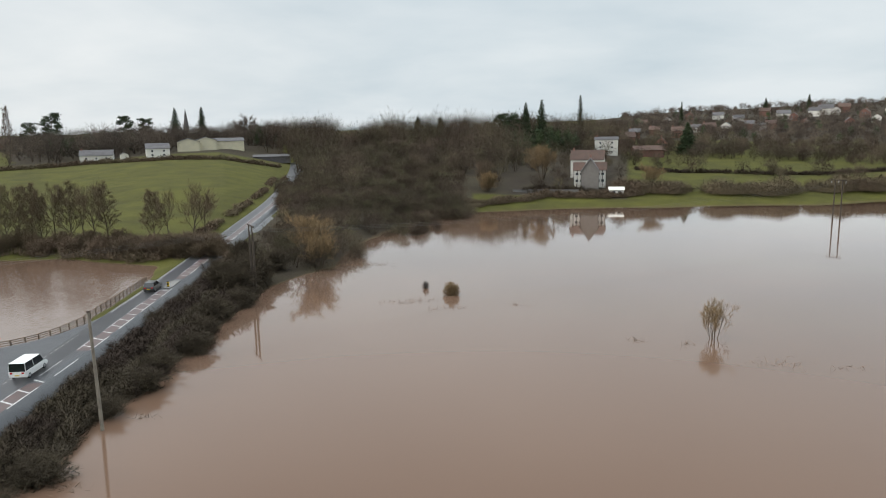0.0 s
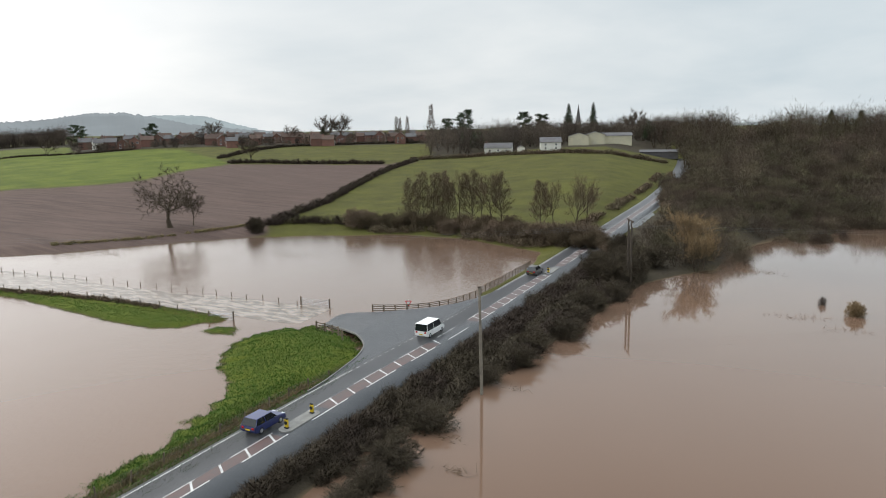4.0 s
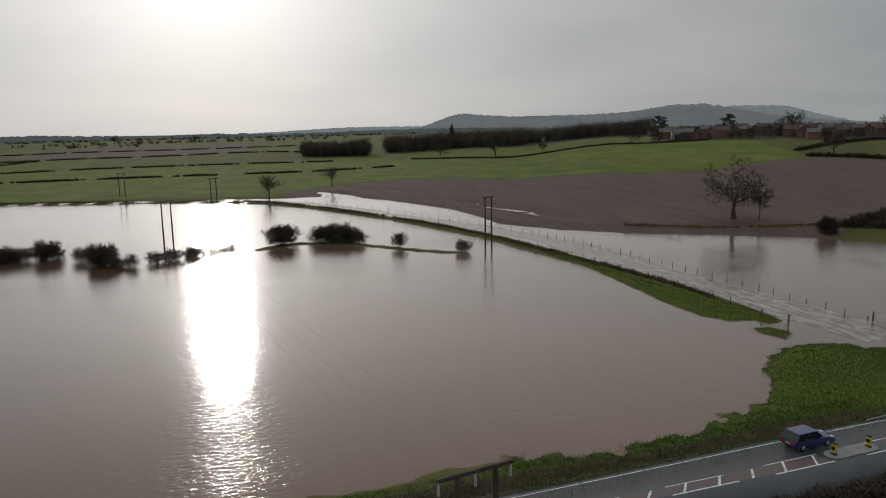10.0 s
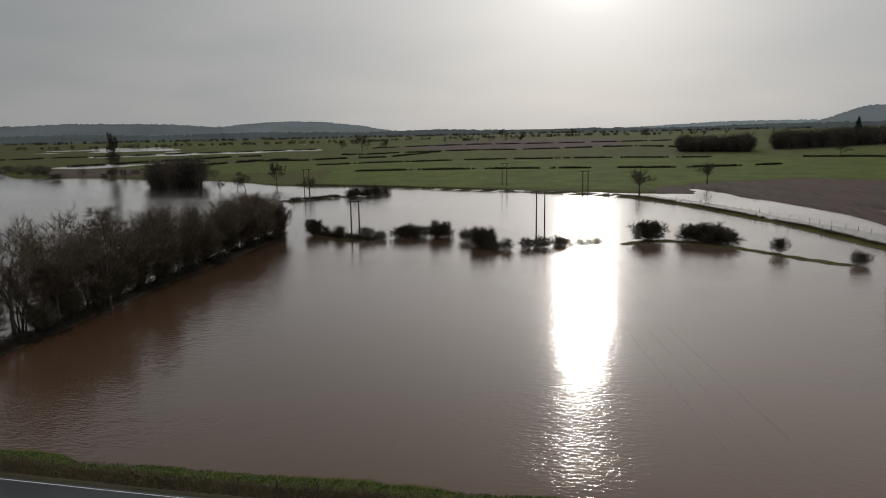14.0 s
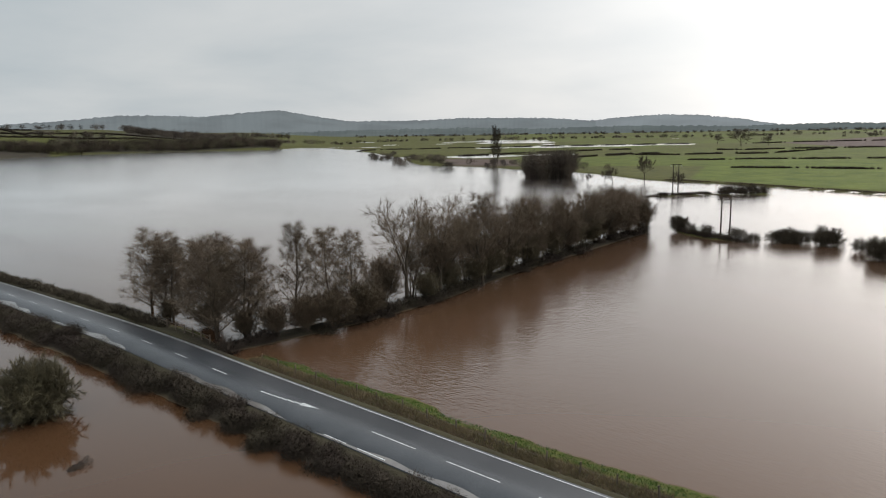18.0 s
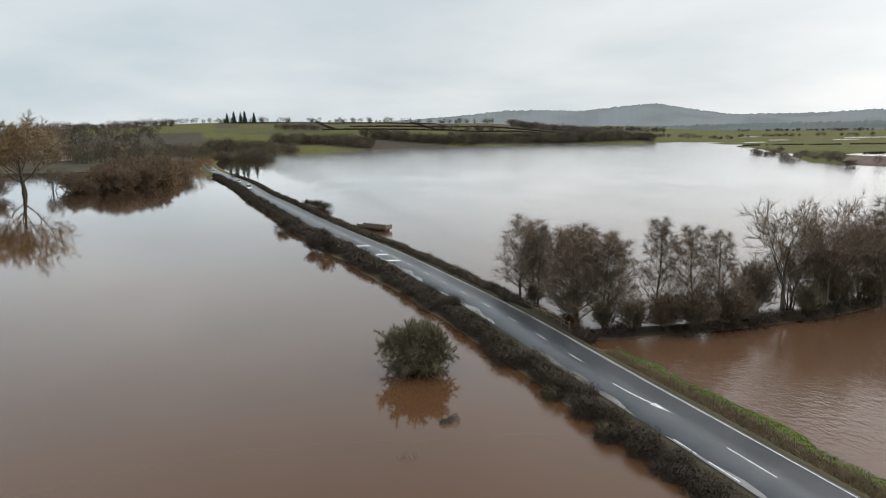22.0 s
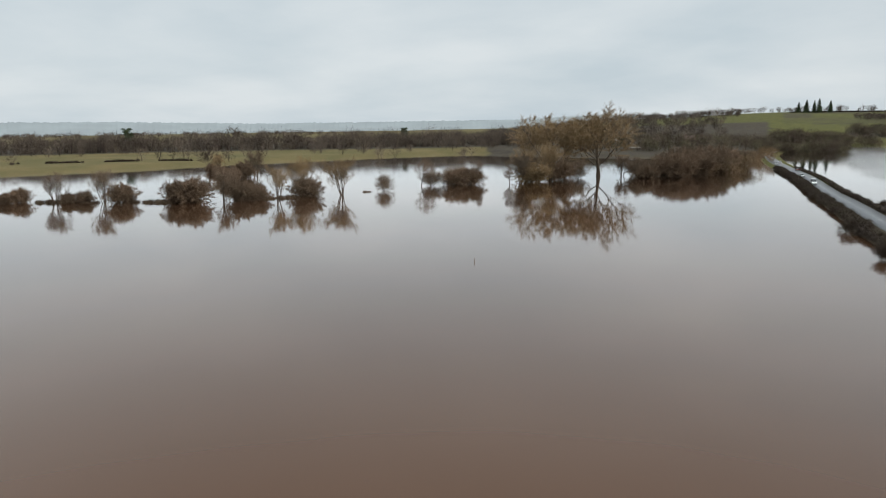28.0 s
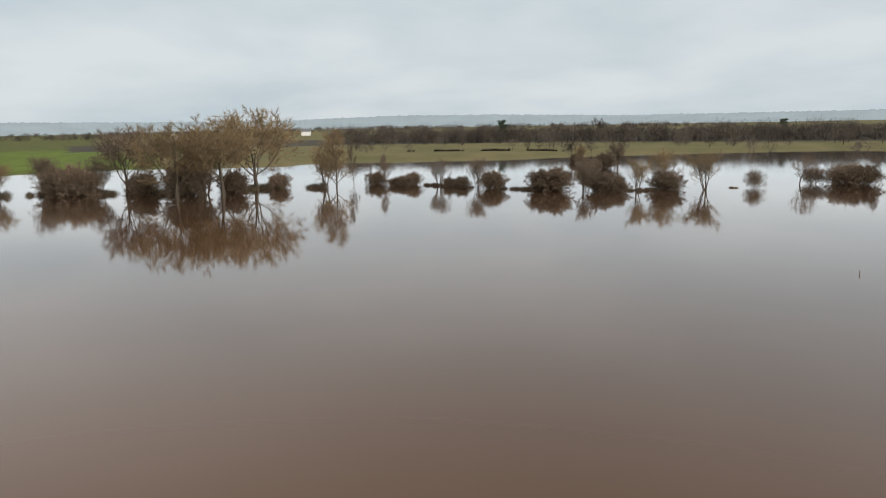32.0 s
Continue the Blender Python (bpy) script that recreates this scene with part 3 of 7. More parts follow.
GREEN = [bearing(a, d).xy[:] for a, d in [(47.1, 412), (53.5, 340), (62.2, 350), (70.2, 375), (77.3, 388), (83.4, 355), (88, 310), (100, 325), (108, 342), (114, 375),
         (112, 620), (100, 580), (90, 580), (82, 590), (77, 590), (70, 552), (64, 560), (58.7, 562), (53.4, 562), (50.7, 540), (48, 450)]]
BROWN_FAR = [bearing(a, d).xy[:] for a, d in [(89, 880), (97, 800), (104, 820), (108, 1000), (100, 1300), (90, 1250)]]
BROWN_SW = [bearing(a, d).xy[:] for a, d in [(126, 470), (133, 520), (134, 640), (127, 600)]]


# woodland floors: bearing from, to, distance from, to
WOODED = [(-2, 11.8, 140, 480), (-7, -1.5, 285, 480), (12.5, 31.5, 450, 700), (30, 58, 570, 760), (-14.5, -1, 264, 480), (-33.5, -12, 560, 1500), (122.8, 126.4, 380, 425), (80.5, 85.6, 675, 735), (58, 79, 715, 800),
          (146, 162, 1105, 1160), (162, 176, 985, 1100), (150.5, 157, 1375, 1560), (181, 202, 600, 1200), (200, 262, 830, 1010)]


def build_ground():
    na = 1150
    r = np.concatenate([np.geomspace(5, 40, 30, endpoint=False), np.linspace(40, 120, 170, endpoint=False), np.geomspace(120, 4700, 230)])
    nr = len(r)
    a = np.arange(na) * 2 * np.pi / na
    R, A = np.meshgrid(r, a, indexing="ij")
    X, Y = -np.sin(A) * R, np.cos(A) * R
    Z = height(X, Y)
    idx = np.arange(nr * na).reshape(nr, na)
    q = np.stack([idx[:-1], np.roll(idx, -1, 1)[:-1], np.roll(idx, -1, 1)[1:], idx[1:]], -1).reshape(-1, 4)
    V = np.stack([X, Y, Z], -1).reshape(-1, 3)
    me = mesh_of("ground", V, q, None, True)
    x, y = V[:, 0], V[:, 1]
    d = np.hypot(x, y)
    az = np.degrees(np.arctan2(-x, y))
    # soil, lush grass, rough grass, woodland floor
    j = wob(x, y, 14, 3) * 1.5
    r_road = np.full(x.shape, 99.0)
    nr_ = d < 340
    r_road[nr_] = to_line(x[nr_], y[nr_], ROAD[::3])[0]
    soil = np.clip(in_poly(x, y, PLOUGH) + j + 0.5, 0, 1)
    soil = np.maximum(soil, np.clip(in_poly(x, y, BROWN_FAR) / 10, 0, 1))
    soil = np.maximum(soil, np.clip(in_poly(x, y, BROWN_SW) / 10, 0, 1))
    lush = np.clip(in_poly(x, y, GREEN) / 2, 0, 1)
    lush = np.maximum(lush, np.clip(in_poly(x, y, TRIANGLE) + 0.5, 0, 1) * np.clip((y - 10) / 30, 0.25, 1) * np.clip((r_road - 6.2) / 1.5, 0.0, 1))
    lush = np.maximum(lush, np.clip(np.maximum(in_poly(x, y, WIDE_BANK), in_poly(x, y, ISLET)) + 0.8, 0, 1))
    flat_w = (az > 76) & (az < 128) & (d > 480)
    lush = np.maximum(lush, np.where(flat_w, np.where(d < 620, 0.7, 0.32) + np.where(d < 620, 0.1, 0.3) * np.sin(np.floor(d / 210) * 2.1 + np.floor((az + d / 90) / 9) * 1.7), 0))
    lush = np.maximum(lush, np.where((az > 55) & (az <= 76) & (d > 540) & (d < 760), 0.7, 0))
    lush = np.maximum(lush, np.where((az < -84) & (az > -104) & (d > 570) & (d < 900), 1.0, 0))
    hill_s = (az > 0) & (az > 146) & (d > 1150) & (d < 2600)
    lush = np.maximum(lush, np.where(hill_s, 0.05 + 0.12 * np.sin(np.floor(d / 95) * 2.3 + np.floor(az / 4.1) * 1.9), 0))
    wood = np.zeros(x.shape)
    for a0, a1, d0, d1 in WOODED:
        aa = (az + wob(x, y, 9, 6) * 150 / np.maximum(d, 100) - a0) % 360
        wood = np.maximum(wood, np.where((aa < (a1 - a0) % 360) & (d > d0 - 8 + j) & (d < d1 + 8), 1.0, 0.0))
    wood[nr_] = np.maximum(wood[nr_], np.clip((to_line(x[nr_], y[nr_], ROAD[::3])[1] > 0) * (r_road[nr_] - road_half(y[nr_]) - 0.5) / 0.4, 0, 1) * (r_road[nr_] < 26))
    west_ = nr_ & (x < -8) & (y < 66) & (y > -340)
    wood[west_] = np.maximum(wood[west_], np.clip((7.3 - r_road[west_] + j[west_] * 0.25) / 0.6, 0, 1) * 0.85)
    wood = np.maximum(wood, np.where(hill_s, 0.42 + 0.34 * np.sin(np.floor(d / 130) * 1.9 + np.floor(az / 3.3) * 2.7), 0))
    wet_ = (x < -40) & (x > -180) & (y < -70) & (y > -100)
    wood[wet_] = np.maximum(wood[wet_], np.clip((6.5 - to_line(x[wet_], y[wet_], SPINNEY[::3])[0]) / 0.6, 0, 1))
    straw = np.where((az < -100) & (az > -165) & (d > 500), 1.0, 0.0)
    col = np.stack([soil, lush * (1 - soil), np.maximum(wood, 0), straw], -1).astype(np.float32)
    at_ = me.color_attributes.new("cover", "FLOAT_COLOR", "POINT")
    at_.data.foreach_set("color", col.ravel())
    m = bpy.data.materials.new("fields")
    m.use_nodes = True
    nt = m.node_tree
    N, L = nt.nodes.new, nt.links.new
    b = nt.nodes["Principled BSDF"]
    b.inputs["Roughness"].default_value, b.inputs["Specular IOR Level"].default_value = 0.95, 0.1
    geo = N("ShaderNodeNewGeometry")
    att = N("ShaderNodeVertexColor")
    att.layer_name = "cover"
    sp = N("ShaderNodeSeparateColor")
    L(att.outputs["Color"], sp.inputs[0])

    def vary(c0, c1, scale, lo=0.35, hi=0.65, stretch=None):
        n = N("ShaderNodeTexNoise")
        n.inputs["Scale"].default_value, n.inputs["Detail"].default_value, n.inputs["Roughness"].default_value = scale, 7, 0.65
        if stretch:
            mp = N("ShaderNodeMapping")
            mp.inputs["Rotation"].default_value[2], mp.inputs["Scale"].default_value = stretch[0], stretch[1]
            L(geo.outputs["Position"], mp.inputs[0])
            L(mp.outputs[0], n.inputs["Vector"])
        else:
            L(geo.outputs["Position"], n.inputs["Vector"])
        c = N("ShaderNodeValToRGB")
        c.color_ramp.elements[0].position, c.color_ramp.elements[1].position = lo, hi
        c.color_ramp.elements[0].color, c.color_ramp.elements[1].color = (*c0, 1), (*c1, 1)
        L(n.outputs["Fac"], c.inputs[0])
        return c.outputs[0]

    def mixc(f, c0, c1):
        x = N("ShaderNodeMix")
        x.data_type = "RGBA"
        L(f, x.inputs[0])
        L(c0, x.inputs[6])
        L(c1, x.inputs[7])
        return x.outputs[2]
    rough = vary((0.044, 0.042, 0.012), (0.070, 0.069, 0.015), 0.09)
    c = mixc(att.outputs["Alpha"], rough, vary((0.105, 0.080, 0.034), (0.066, 0.060, 0.022), 0.02))
    c = mixc(sp.outputs[1], c, vary((0.048, 0.064, 0.009), (0.086, 0.102, 0.014), 0.06))
    c = mixc(sp.outputs[2], c, vary((0.028, 0.022, 0.017), (0.046, 0.038, 0.024), 0.06))
    c = mixc(sp.outputs[0], c, vary((0.060, 0.041, 0.035), (0.092, 0.063, 0.053), 0.35, stretch=(radians(25), (0.12, 1.6, 1))))
    # silt and wet mud along the water's edge
    pz = N("ShaderNodeSeparateXYZ")
    L(geo.outputs["Position"], pz.inputs[0])
    wet = N("ShaderNodeMapRange")
    wet.inputs[1].default_value, wet.inputs[2].default_value, wet.inputs[3].default_value, wet.inputs[4].default_value = 0.02, 0.13, 0.75, 0.0
    L(pz.outputs["Z"], wet.inputs[0])
    mud = N("ShaderNodeRGB")
    mud.outputs[0].default_value = (0.085, 0.060, 0.036, 1)
    c = mixc(wet.outputs[0], c, mud.outputs[0])
    L(c, b.inputs["Base Color"])
    bn = N("ShaderNodeTexNoise")
    bn.inputs["Scale"].default_value, bn.inputs["Detail"].default_value = 2.0, 6
    L(geo.outputs["Position"], bn.inputs["Vector"])
    bp = N("ShaderNodeBump")
    bp.inputs["Strength"].default_value, bp.inputs["Distance"].default_value = 0.7, 0.25
    L(bn.outputs["Fac"], bp.inputs["Height"])
    L(bp.outputs[0], b.inputs["Normal"])
    me.materials.append(m)
    return tagged(new("ground", me), "farmland of ploughed soil, green meadow and rough winter pasture", "ground", kind="structure")


build_ground()
bm = bmesh.new()
bmesh.ops.create_circle(bm, cap_ends=True, radius=1650, segments=96)
tagged(part("water", bm, M["water"]), "brown silty flood water lying over the fields", "flood water", kind="structure")


# ---------------------------------------------------------------- road
def ribbon(line, off0, off1, z, zf=None, thick=0.0):
    """A strip along a line between two offsets (positive to its right)."""
    t = np.gradient(line, axis=0)
    t /= np.linalg.norm(t, axis=1)[:, None]
    nrm = np.stack([t[:, 1], -t[:, 0]], 1)
    a, b = line + nrm * np.reshape(off0, (-1, 1)), line + nrm * np.reshape(off1, (-1, 1))
    zz = (zf(line[:, 1]) if zf else np.full(len(line), 0.0)) + z
    V = np.concatenate([np.c_[a, zz], np.c_[b, zz]])
    n = len(line)
    i = np.arange(n - 1)
    Fq = np.stack([i, i + n, i + n + 1, i + 1], 1)
    if thick:
        V = np.concatenate([V, V - [0, 0, thick]])
        o = 2 * n
        Fq = np.concatenate([Fq, np.stack([i + o, i, i + 1, i + 1 + o], 1), np.stack([i + n, i + n + o, i + n + 1 + o, i + n + 1], 1)])
    return V, Fq


def cut(line, s0, s1, step=2.0):
    """The piece of a line from s0 to s1 metres along it."""
    s = np.arange(len(line)) * step
    t = np.linspace(s0, s1, max(2, int((s1 - s0) / 1.5) + 1))
    return np.stack([np.interp(t, s, line[:, 0]), np.interp(t, s, line[:, 1])], 1)


road = tagged(part("road", mesh_of("road", *ribbon(ROAD, -road_half(ROAD[:, 1]), road_half(ROAD[:, 1]), 0.0, road_z, 0.25), M["asphalt"])), "wet grey asphalt main road on a low embankment", "road", kind="structure")


def junction_mesh():
    """The mouth of the lane: rows between its two edges, dipping under the flood to the west."""
    bm = bmesh.new()
    rows = []
    for a, b in zip(MOUTH_S, MOUTH_N):
        row = []
        for k in range(9):
            x, y = a[0] + (b[0] - a[0]) * k / 8, a[1] + (b[1] - a[1]) * k / 8
            row.append(bm.verts.new((x, y, min(ROAD_Z - 0.004, max(-0.10, ROAD_Z - 0.01 - max(0, -56.5 - x) * 0.105)))))
        rows.append(row)
    for p, q in zip(rows[:-1], rows[1:]):
        for k in range(8):
            bm.faces.new((p[k], p[k + 1], q[k + 1], q[k]))
    bmesh.ops.recalc_face_normals(bm, faces=bm.faces)
    bm.normal_update()
    if sum(f.normal.z for f in bm.faces) < 0:
        bmesh.ops.reverse_faces(bm, faces=bm.faces)
    return bm


def layby_mesh():
    """A worn pull-in beside the climbing road."""
    bm = bmesh.new()
    pts = [(-51.2, 178), (-47.2, 184), (-44.6, 189), (-45.4, 198), (-48.8, 204), (-52.2, 210)]
    top = [bm.verts.new((x, y, float(road_z(y)) - 0.012)) for x, y in pts]
    low = [bm.verts.new((x, y, float(road_z(y)) - 0.5)) for x, y in pts]
    bm.faces.new(top)
    for k in range(len(pts)):
        bm.faces.new((top[k], low[k], low[(k + 1) % len(pts)], top[(k + 1) % len(pts)]))
    bmesh.ops.recalc_face_normals(bm, faces=bm.faces)
    return bm


tagged(part("lay_by", layby_mesh(), M["asphalt"]), "wet asphalt pull-in beside the climbing road", "road", kind="structure")
tagged(part("junction", junction_mesh(), M["asphalt"]), "wet asphalt mouth of a flooded side lane", "road", kind="structure")


# shallow water running down the drowned lane
def lane_water():
    line = cut(LANE, 23, 2.0 * len(LANE) - 4)
    s = np.arange(len(line)) * 1.5
    half = 4.6 + 0.8 * np.sin(s / 9.0) + 0.5 * np.sin(s / 3.1 + 1)
    V, Fq = ribbon(line, -1.0, 1.0, 0.012)
    n = len(line)
    mid = (V[:n] + V[n:]) / 2
    V[:n], V[n:] = mid + (V[:n] - mid) * half[:, None], mid + (V[n:] - mid) * (half * 0.9)[:, None]
    V[:, 2] = 0.012
    tagged(part("water", mesh_of("water", V, Fq, M["running"])), "rippled shallow water running over the lane", "flood water", kind="structure")


lane_water()


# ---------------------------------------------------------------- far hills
def hill_material(name, base, haze_glow):
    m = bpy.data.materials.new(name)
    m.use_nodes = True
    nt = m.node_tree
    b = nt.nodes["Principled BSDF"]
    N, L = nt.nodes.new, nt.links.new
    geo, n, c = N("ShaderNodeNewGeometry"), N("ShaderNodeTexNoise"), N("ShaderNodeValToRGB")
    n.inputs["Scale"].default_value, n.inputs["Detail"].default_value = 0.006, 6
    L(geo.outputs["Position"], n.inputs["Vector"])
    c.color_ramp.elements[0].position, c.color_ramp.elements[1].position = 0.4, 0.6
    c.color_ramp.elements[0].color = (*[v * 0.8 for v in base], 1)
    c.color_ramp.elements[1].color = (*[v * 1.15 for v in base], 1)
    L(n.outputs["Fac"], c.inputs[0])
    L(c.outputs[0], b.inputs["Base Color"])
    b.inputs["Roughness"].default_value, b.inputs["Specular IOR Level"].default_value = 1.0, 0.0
    # distance haze is painted in: a pale emission over the hill's own colour
    b.inputs["Emission Color"].default_value, b.inputs["Emission Strength"].default_value = (*haze_glow, 1), 1.0
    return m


def ridge(profile, dist, mat, label):
    p = sorted(profile)
    az = np.arange(p[0][0], p[-1][0], 0.12)
    el = np.interp(az, [q[0] for q in p], [q[1] for q in p])
    k = np.ones(9) / 9
    el = np.convolve(np.pad(el, 4, "edge"), k, "valid")
    top = EYE[2] + dist * np.tan(np.radians(el)) + np.random.default_rng(int(dist)).normal(0, 1.6, len(az))
    a = np.radians(az)
    rows = []
    for f, g in ((0.0, 0.0), (0.35, 0.45), (0.7, 0.85), (1.0, 1.0), (1.6, 0.4)):
        d = dist - 500 + 500 * f
        rows.append(np.stack([-np.sin(a) * d, np.cos(a) * d, top * g + (1 - g) * 2.0], 1))
    n = len(az)
    V = np.concatenate(rows)
    i = np.arange(n - 1)
    Fq = np.concatenate([np.stack([i + r * n, i + 1 + r * n, i + 1 + (r + 1) * n, i + (r + 1) * n], 1) for r in range(4)])
    tagged(part("backdrop", mesh_of("backdrop", V, Fq, mat, True)), label, "hills", kind="structure")


# base colour, then the haze painted on as glow
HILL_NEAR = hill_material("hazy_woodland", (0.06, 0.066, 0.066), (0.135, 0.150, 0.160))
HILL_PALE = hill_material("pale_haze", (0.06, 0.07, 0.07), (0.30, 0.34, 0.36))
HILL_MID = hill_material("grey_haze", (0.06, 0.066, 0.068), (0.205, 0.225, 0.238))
HILL_WOOD = hill_material("hazed_plain_woods", (0.05, 0.055, 0.05), (0.07, 0.083, 0.09))
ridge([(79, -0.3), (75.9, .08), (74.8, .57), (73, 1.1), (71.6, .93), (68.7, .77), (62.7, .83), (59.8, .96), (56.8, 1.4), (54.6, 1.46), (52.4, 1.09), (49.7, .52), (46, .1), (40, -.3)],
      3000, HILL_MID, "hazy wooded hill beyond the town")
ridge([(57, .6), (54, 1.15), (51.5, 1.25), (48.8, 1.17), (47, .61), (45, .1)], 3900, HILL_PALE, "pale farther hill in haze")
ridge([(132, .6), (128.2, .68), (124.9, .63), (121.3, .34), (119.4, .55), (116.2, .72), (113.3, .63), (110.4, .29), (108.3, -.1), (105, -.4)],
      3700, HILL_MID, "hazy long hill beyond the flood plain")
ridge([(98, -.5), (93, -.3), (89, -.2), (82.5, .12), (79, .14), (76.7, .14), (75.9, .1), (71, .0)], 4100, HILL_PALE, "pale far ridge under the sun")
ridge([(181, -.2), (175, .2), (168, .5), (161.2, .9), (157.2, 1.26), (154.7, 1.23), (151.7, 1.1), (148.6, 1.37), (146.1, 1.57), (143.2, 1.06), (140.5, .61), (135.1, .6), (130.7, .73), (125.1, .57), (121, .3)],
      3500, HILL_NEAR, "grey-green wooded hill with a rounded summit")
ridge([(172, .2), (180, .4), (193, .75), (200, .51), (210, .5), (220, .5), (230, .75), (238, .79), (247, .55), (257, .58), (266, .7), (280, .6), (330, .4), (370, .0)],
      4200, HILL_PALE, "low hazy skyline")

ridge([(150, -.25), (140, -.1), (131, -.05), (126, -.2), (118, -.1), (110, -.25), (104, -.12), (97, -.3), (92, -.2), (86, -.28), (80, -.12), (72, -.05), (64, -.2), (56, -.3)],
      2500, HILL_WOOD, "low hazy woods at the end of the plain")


# ---------------------------------------------------------------- trees
def rnd_dir(rng):
    while True:
        v = Vector((rng.uniform(-1, 1), rng.uniform(-1, 1), rng.uniform(-1, 1)))
        if 0.05 < v.length < 1:
            return v.normalized()


def bare_tree(seed, h, trunk=0.4, kids=(7, 6, 5), ratio=(0.45, 0.5, 0.5), angle=(30, 55), up=0.15, wobble=0.2, stems=1, spread=0.0, r0=0.022, low=0.4,
              twigs=8, twig=(0.8, 1.6, 0.04), cone=0.5, sides=5, leader=0.8):
    """A leafless tree: trunk and limbs as tapered tubes, and thin twigs along the limb ends. ratio: a branch's length, first to the tree's height,
    then to its parent's; cone: how much shorter limbs grow towards the top."""
    rng = random.Random(seed)
    paths, tw = [], []
    lev_max = len(kids)

    def grow(p, d, length, r, lev):
        n = 6 if lev == 0 else 4 if lev == 1 else 2
        pts, rad, dirs = [p.copy()], [r * (1.3 if lev == 0 else 1.0)], [d]
        for i in range(n):
            d = (d + rnd_dir(rng) * wobble * (0.5 if lev == 0 else 1) + Vector((0, 0, up))).normalized()
            p = p + d * (length / n)
            pts.append(p.copy())
            rad.append(max(r * (1 - 0.7 * (i + 1) / n), 0.008))
            dirs.append(d)
        paths.append((pts, rad, lev))
        if lev >= lev_max:
            m = twigs
        else:
            m = twigs // 3 if lev else 0
            turn = rng.uniform(0, 6.28)
            k = kids[lev]
            for j in range(k):
                u = low + (1 - low) * (j + rng.uniform(0.2, 0.9)) / k if lev == 0 else 0.2 + 0.8 * (j + rng.uniform(0, 1)) / k
                f = min(u, 0.999) * n
                i = int(f)
                q = pts[i].lerp(pts[i + 1], f - i)
                dd = dirs[i + 1]
                turn += 2.4 + rng.uniform(-0.5, 0.5)
                side = dd.orthogonal().normalized()
                side.rotate(Matrix.Rotation(turn, 3, dd))
                a = radians(rng.uniform(*angle))
                nd = (dd * math.cos(a) + side * math.sin(a)).normalized()
                ll = (h if lev == 0 else length) * ratio[lev] * rng.uniform(0.75, 1.15) * (1.1 - cone * u)
                grow(q, nd, ll, max(rad[i] * (0.42 if lev == 0 else 0.5), 0.008), lev + 1)
        for j in range(m):
            u = rng.uniform(0.1, 1.0) * n
            i = min(int(u), n - 1)
            q = pts[i].lerp(pts[i + 1], u - i)
            dd = (dirs[i + 1] + rnd_dir(rng) * 0.7 + Vector((0, 0, up))).normalized()
            tw.append((q, dd, rng.uniform(twig[0], twig[1])))

    for s in range(stems):
        if stems == 1:
            p, d = Vector((0, 0, -0.3)), Vector((rng.uniform(-.05, .05), rng.uniform(-.05, .05), 1))
        else:
            t = 6.28 * s / stems + rng.uniform(-0.4, 0.4)
            o = Vector((math.cos(t), math.sin(t), 0))
            p, d = o * rng.uniform(0.0, 0.06) * h + Vector((0, 0, -0.3)), (o * rng.uniform(0.1, 1.0) * spread + Vector((0, 0, 1))).normalized()
        grow(p, d, h * trunk * rng.uniform(0.85, 1.1), h * r0 * (1 if stems == 1 else 0.5), 0)
    V, Fq = tubes([(p, r) for p, r, l in paths if l < 2], sides)
    V2, F2 = tubes([(p, r) for p, r, l in paths if l >= 2], 3)
    TV, TF = [], []
    for q, dd, l in tw:
        s = dd.orthogonal()
        s.rotate(Matrix.Rotation(rng.uniform(0, 6.28), 3, dd))
        b = len(TV)
        w = s.normalized() * twig[2] * 0.5
        TV += [q - w, q + w, q + dd * l]
        TF.append((b, b + 1, b + 2))
    top = np.percentile([v.z for v in TV], 99.5)
    k = h / max(top, 0.1)
    arr = lambda vs: np.array([v[:] for v in vs], float).reshape(-1, 3) * k
    trunk_me = mesh_of("trunk", arr(V), np.array(Fq))
    o = len(V2)
    crown = mesh_of("crown", np.concatenate([arr(V2), arr(TV)]), [list(f) for f in F2] + [[a + o for a in f] for f in TF])
    return trunk_me, crown


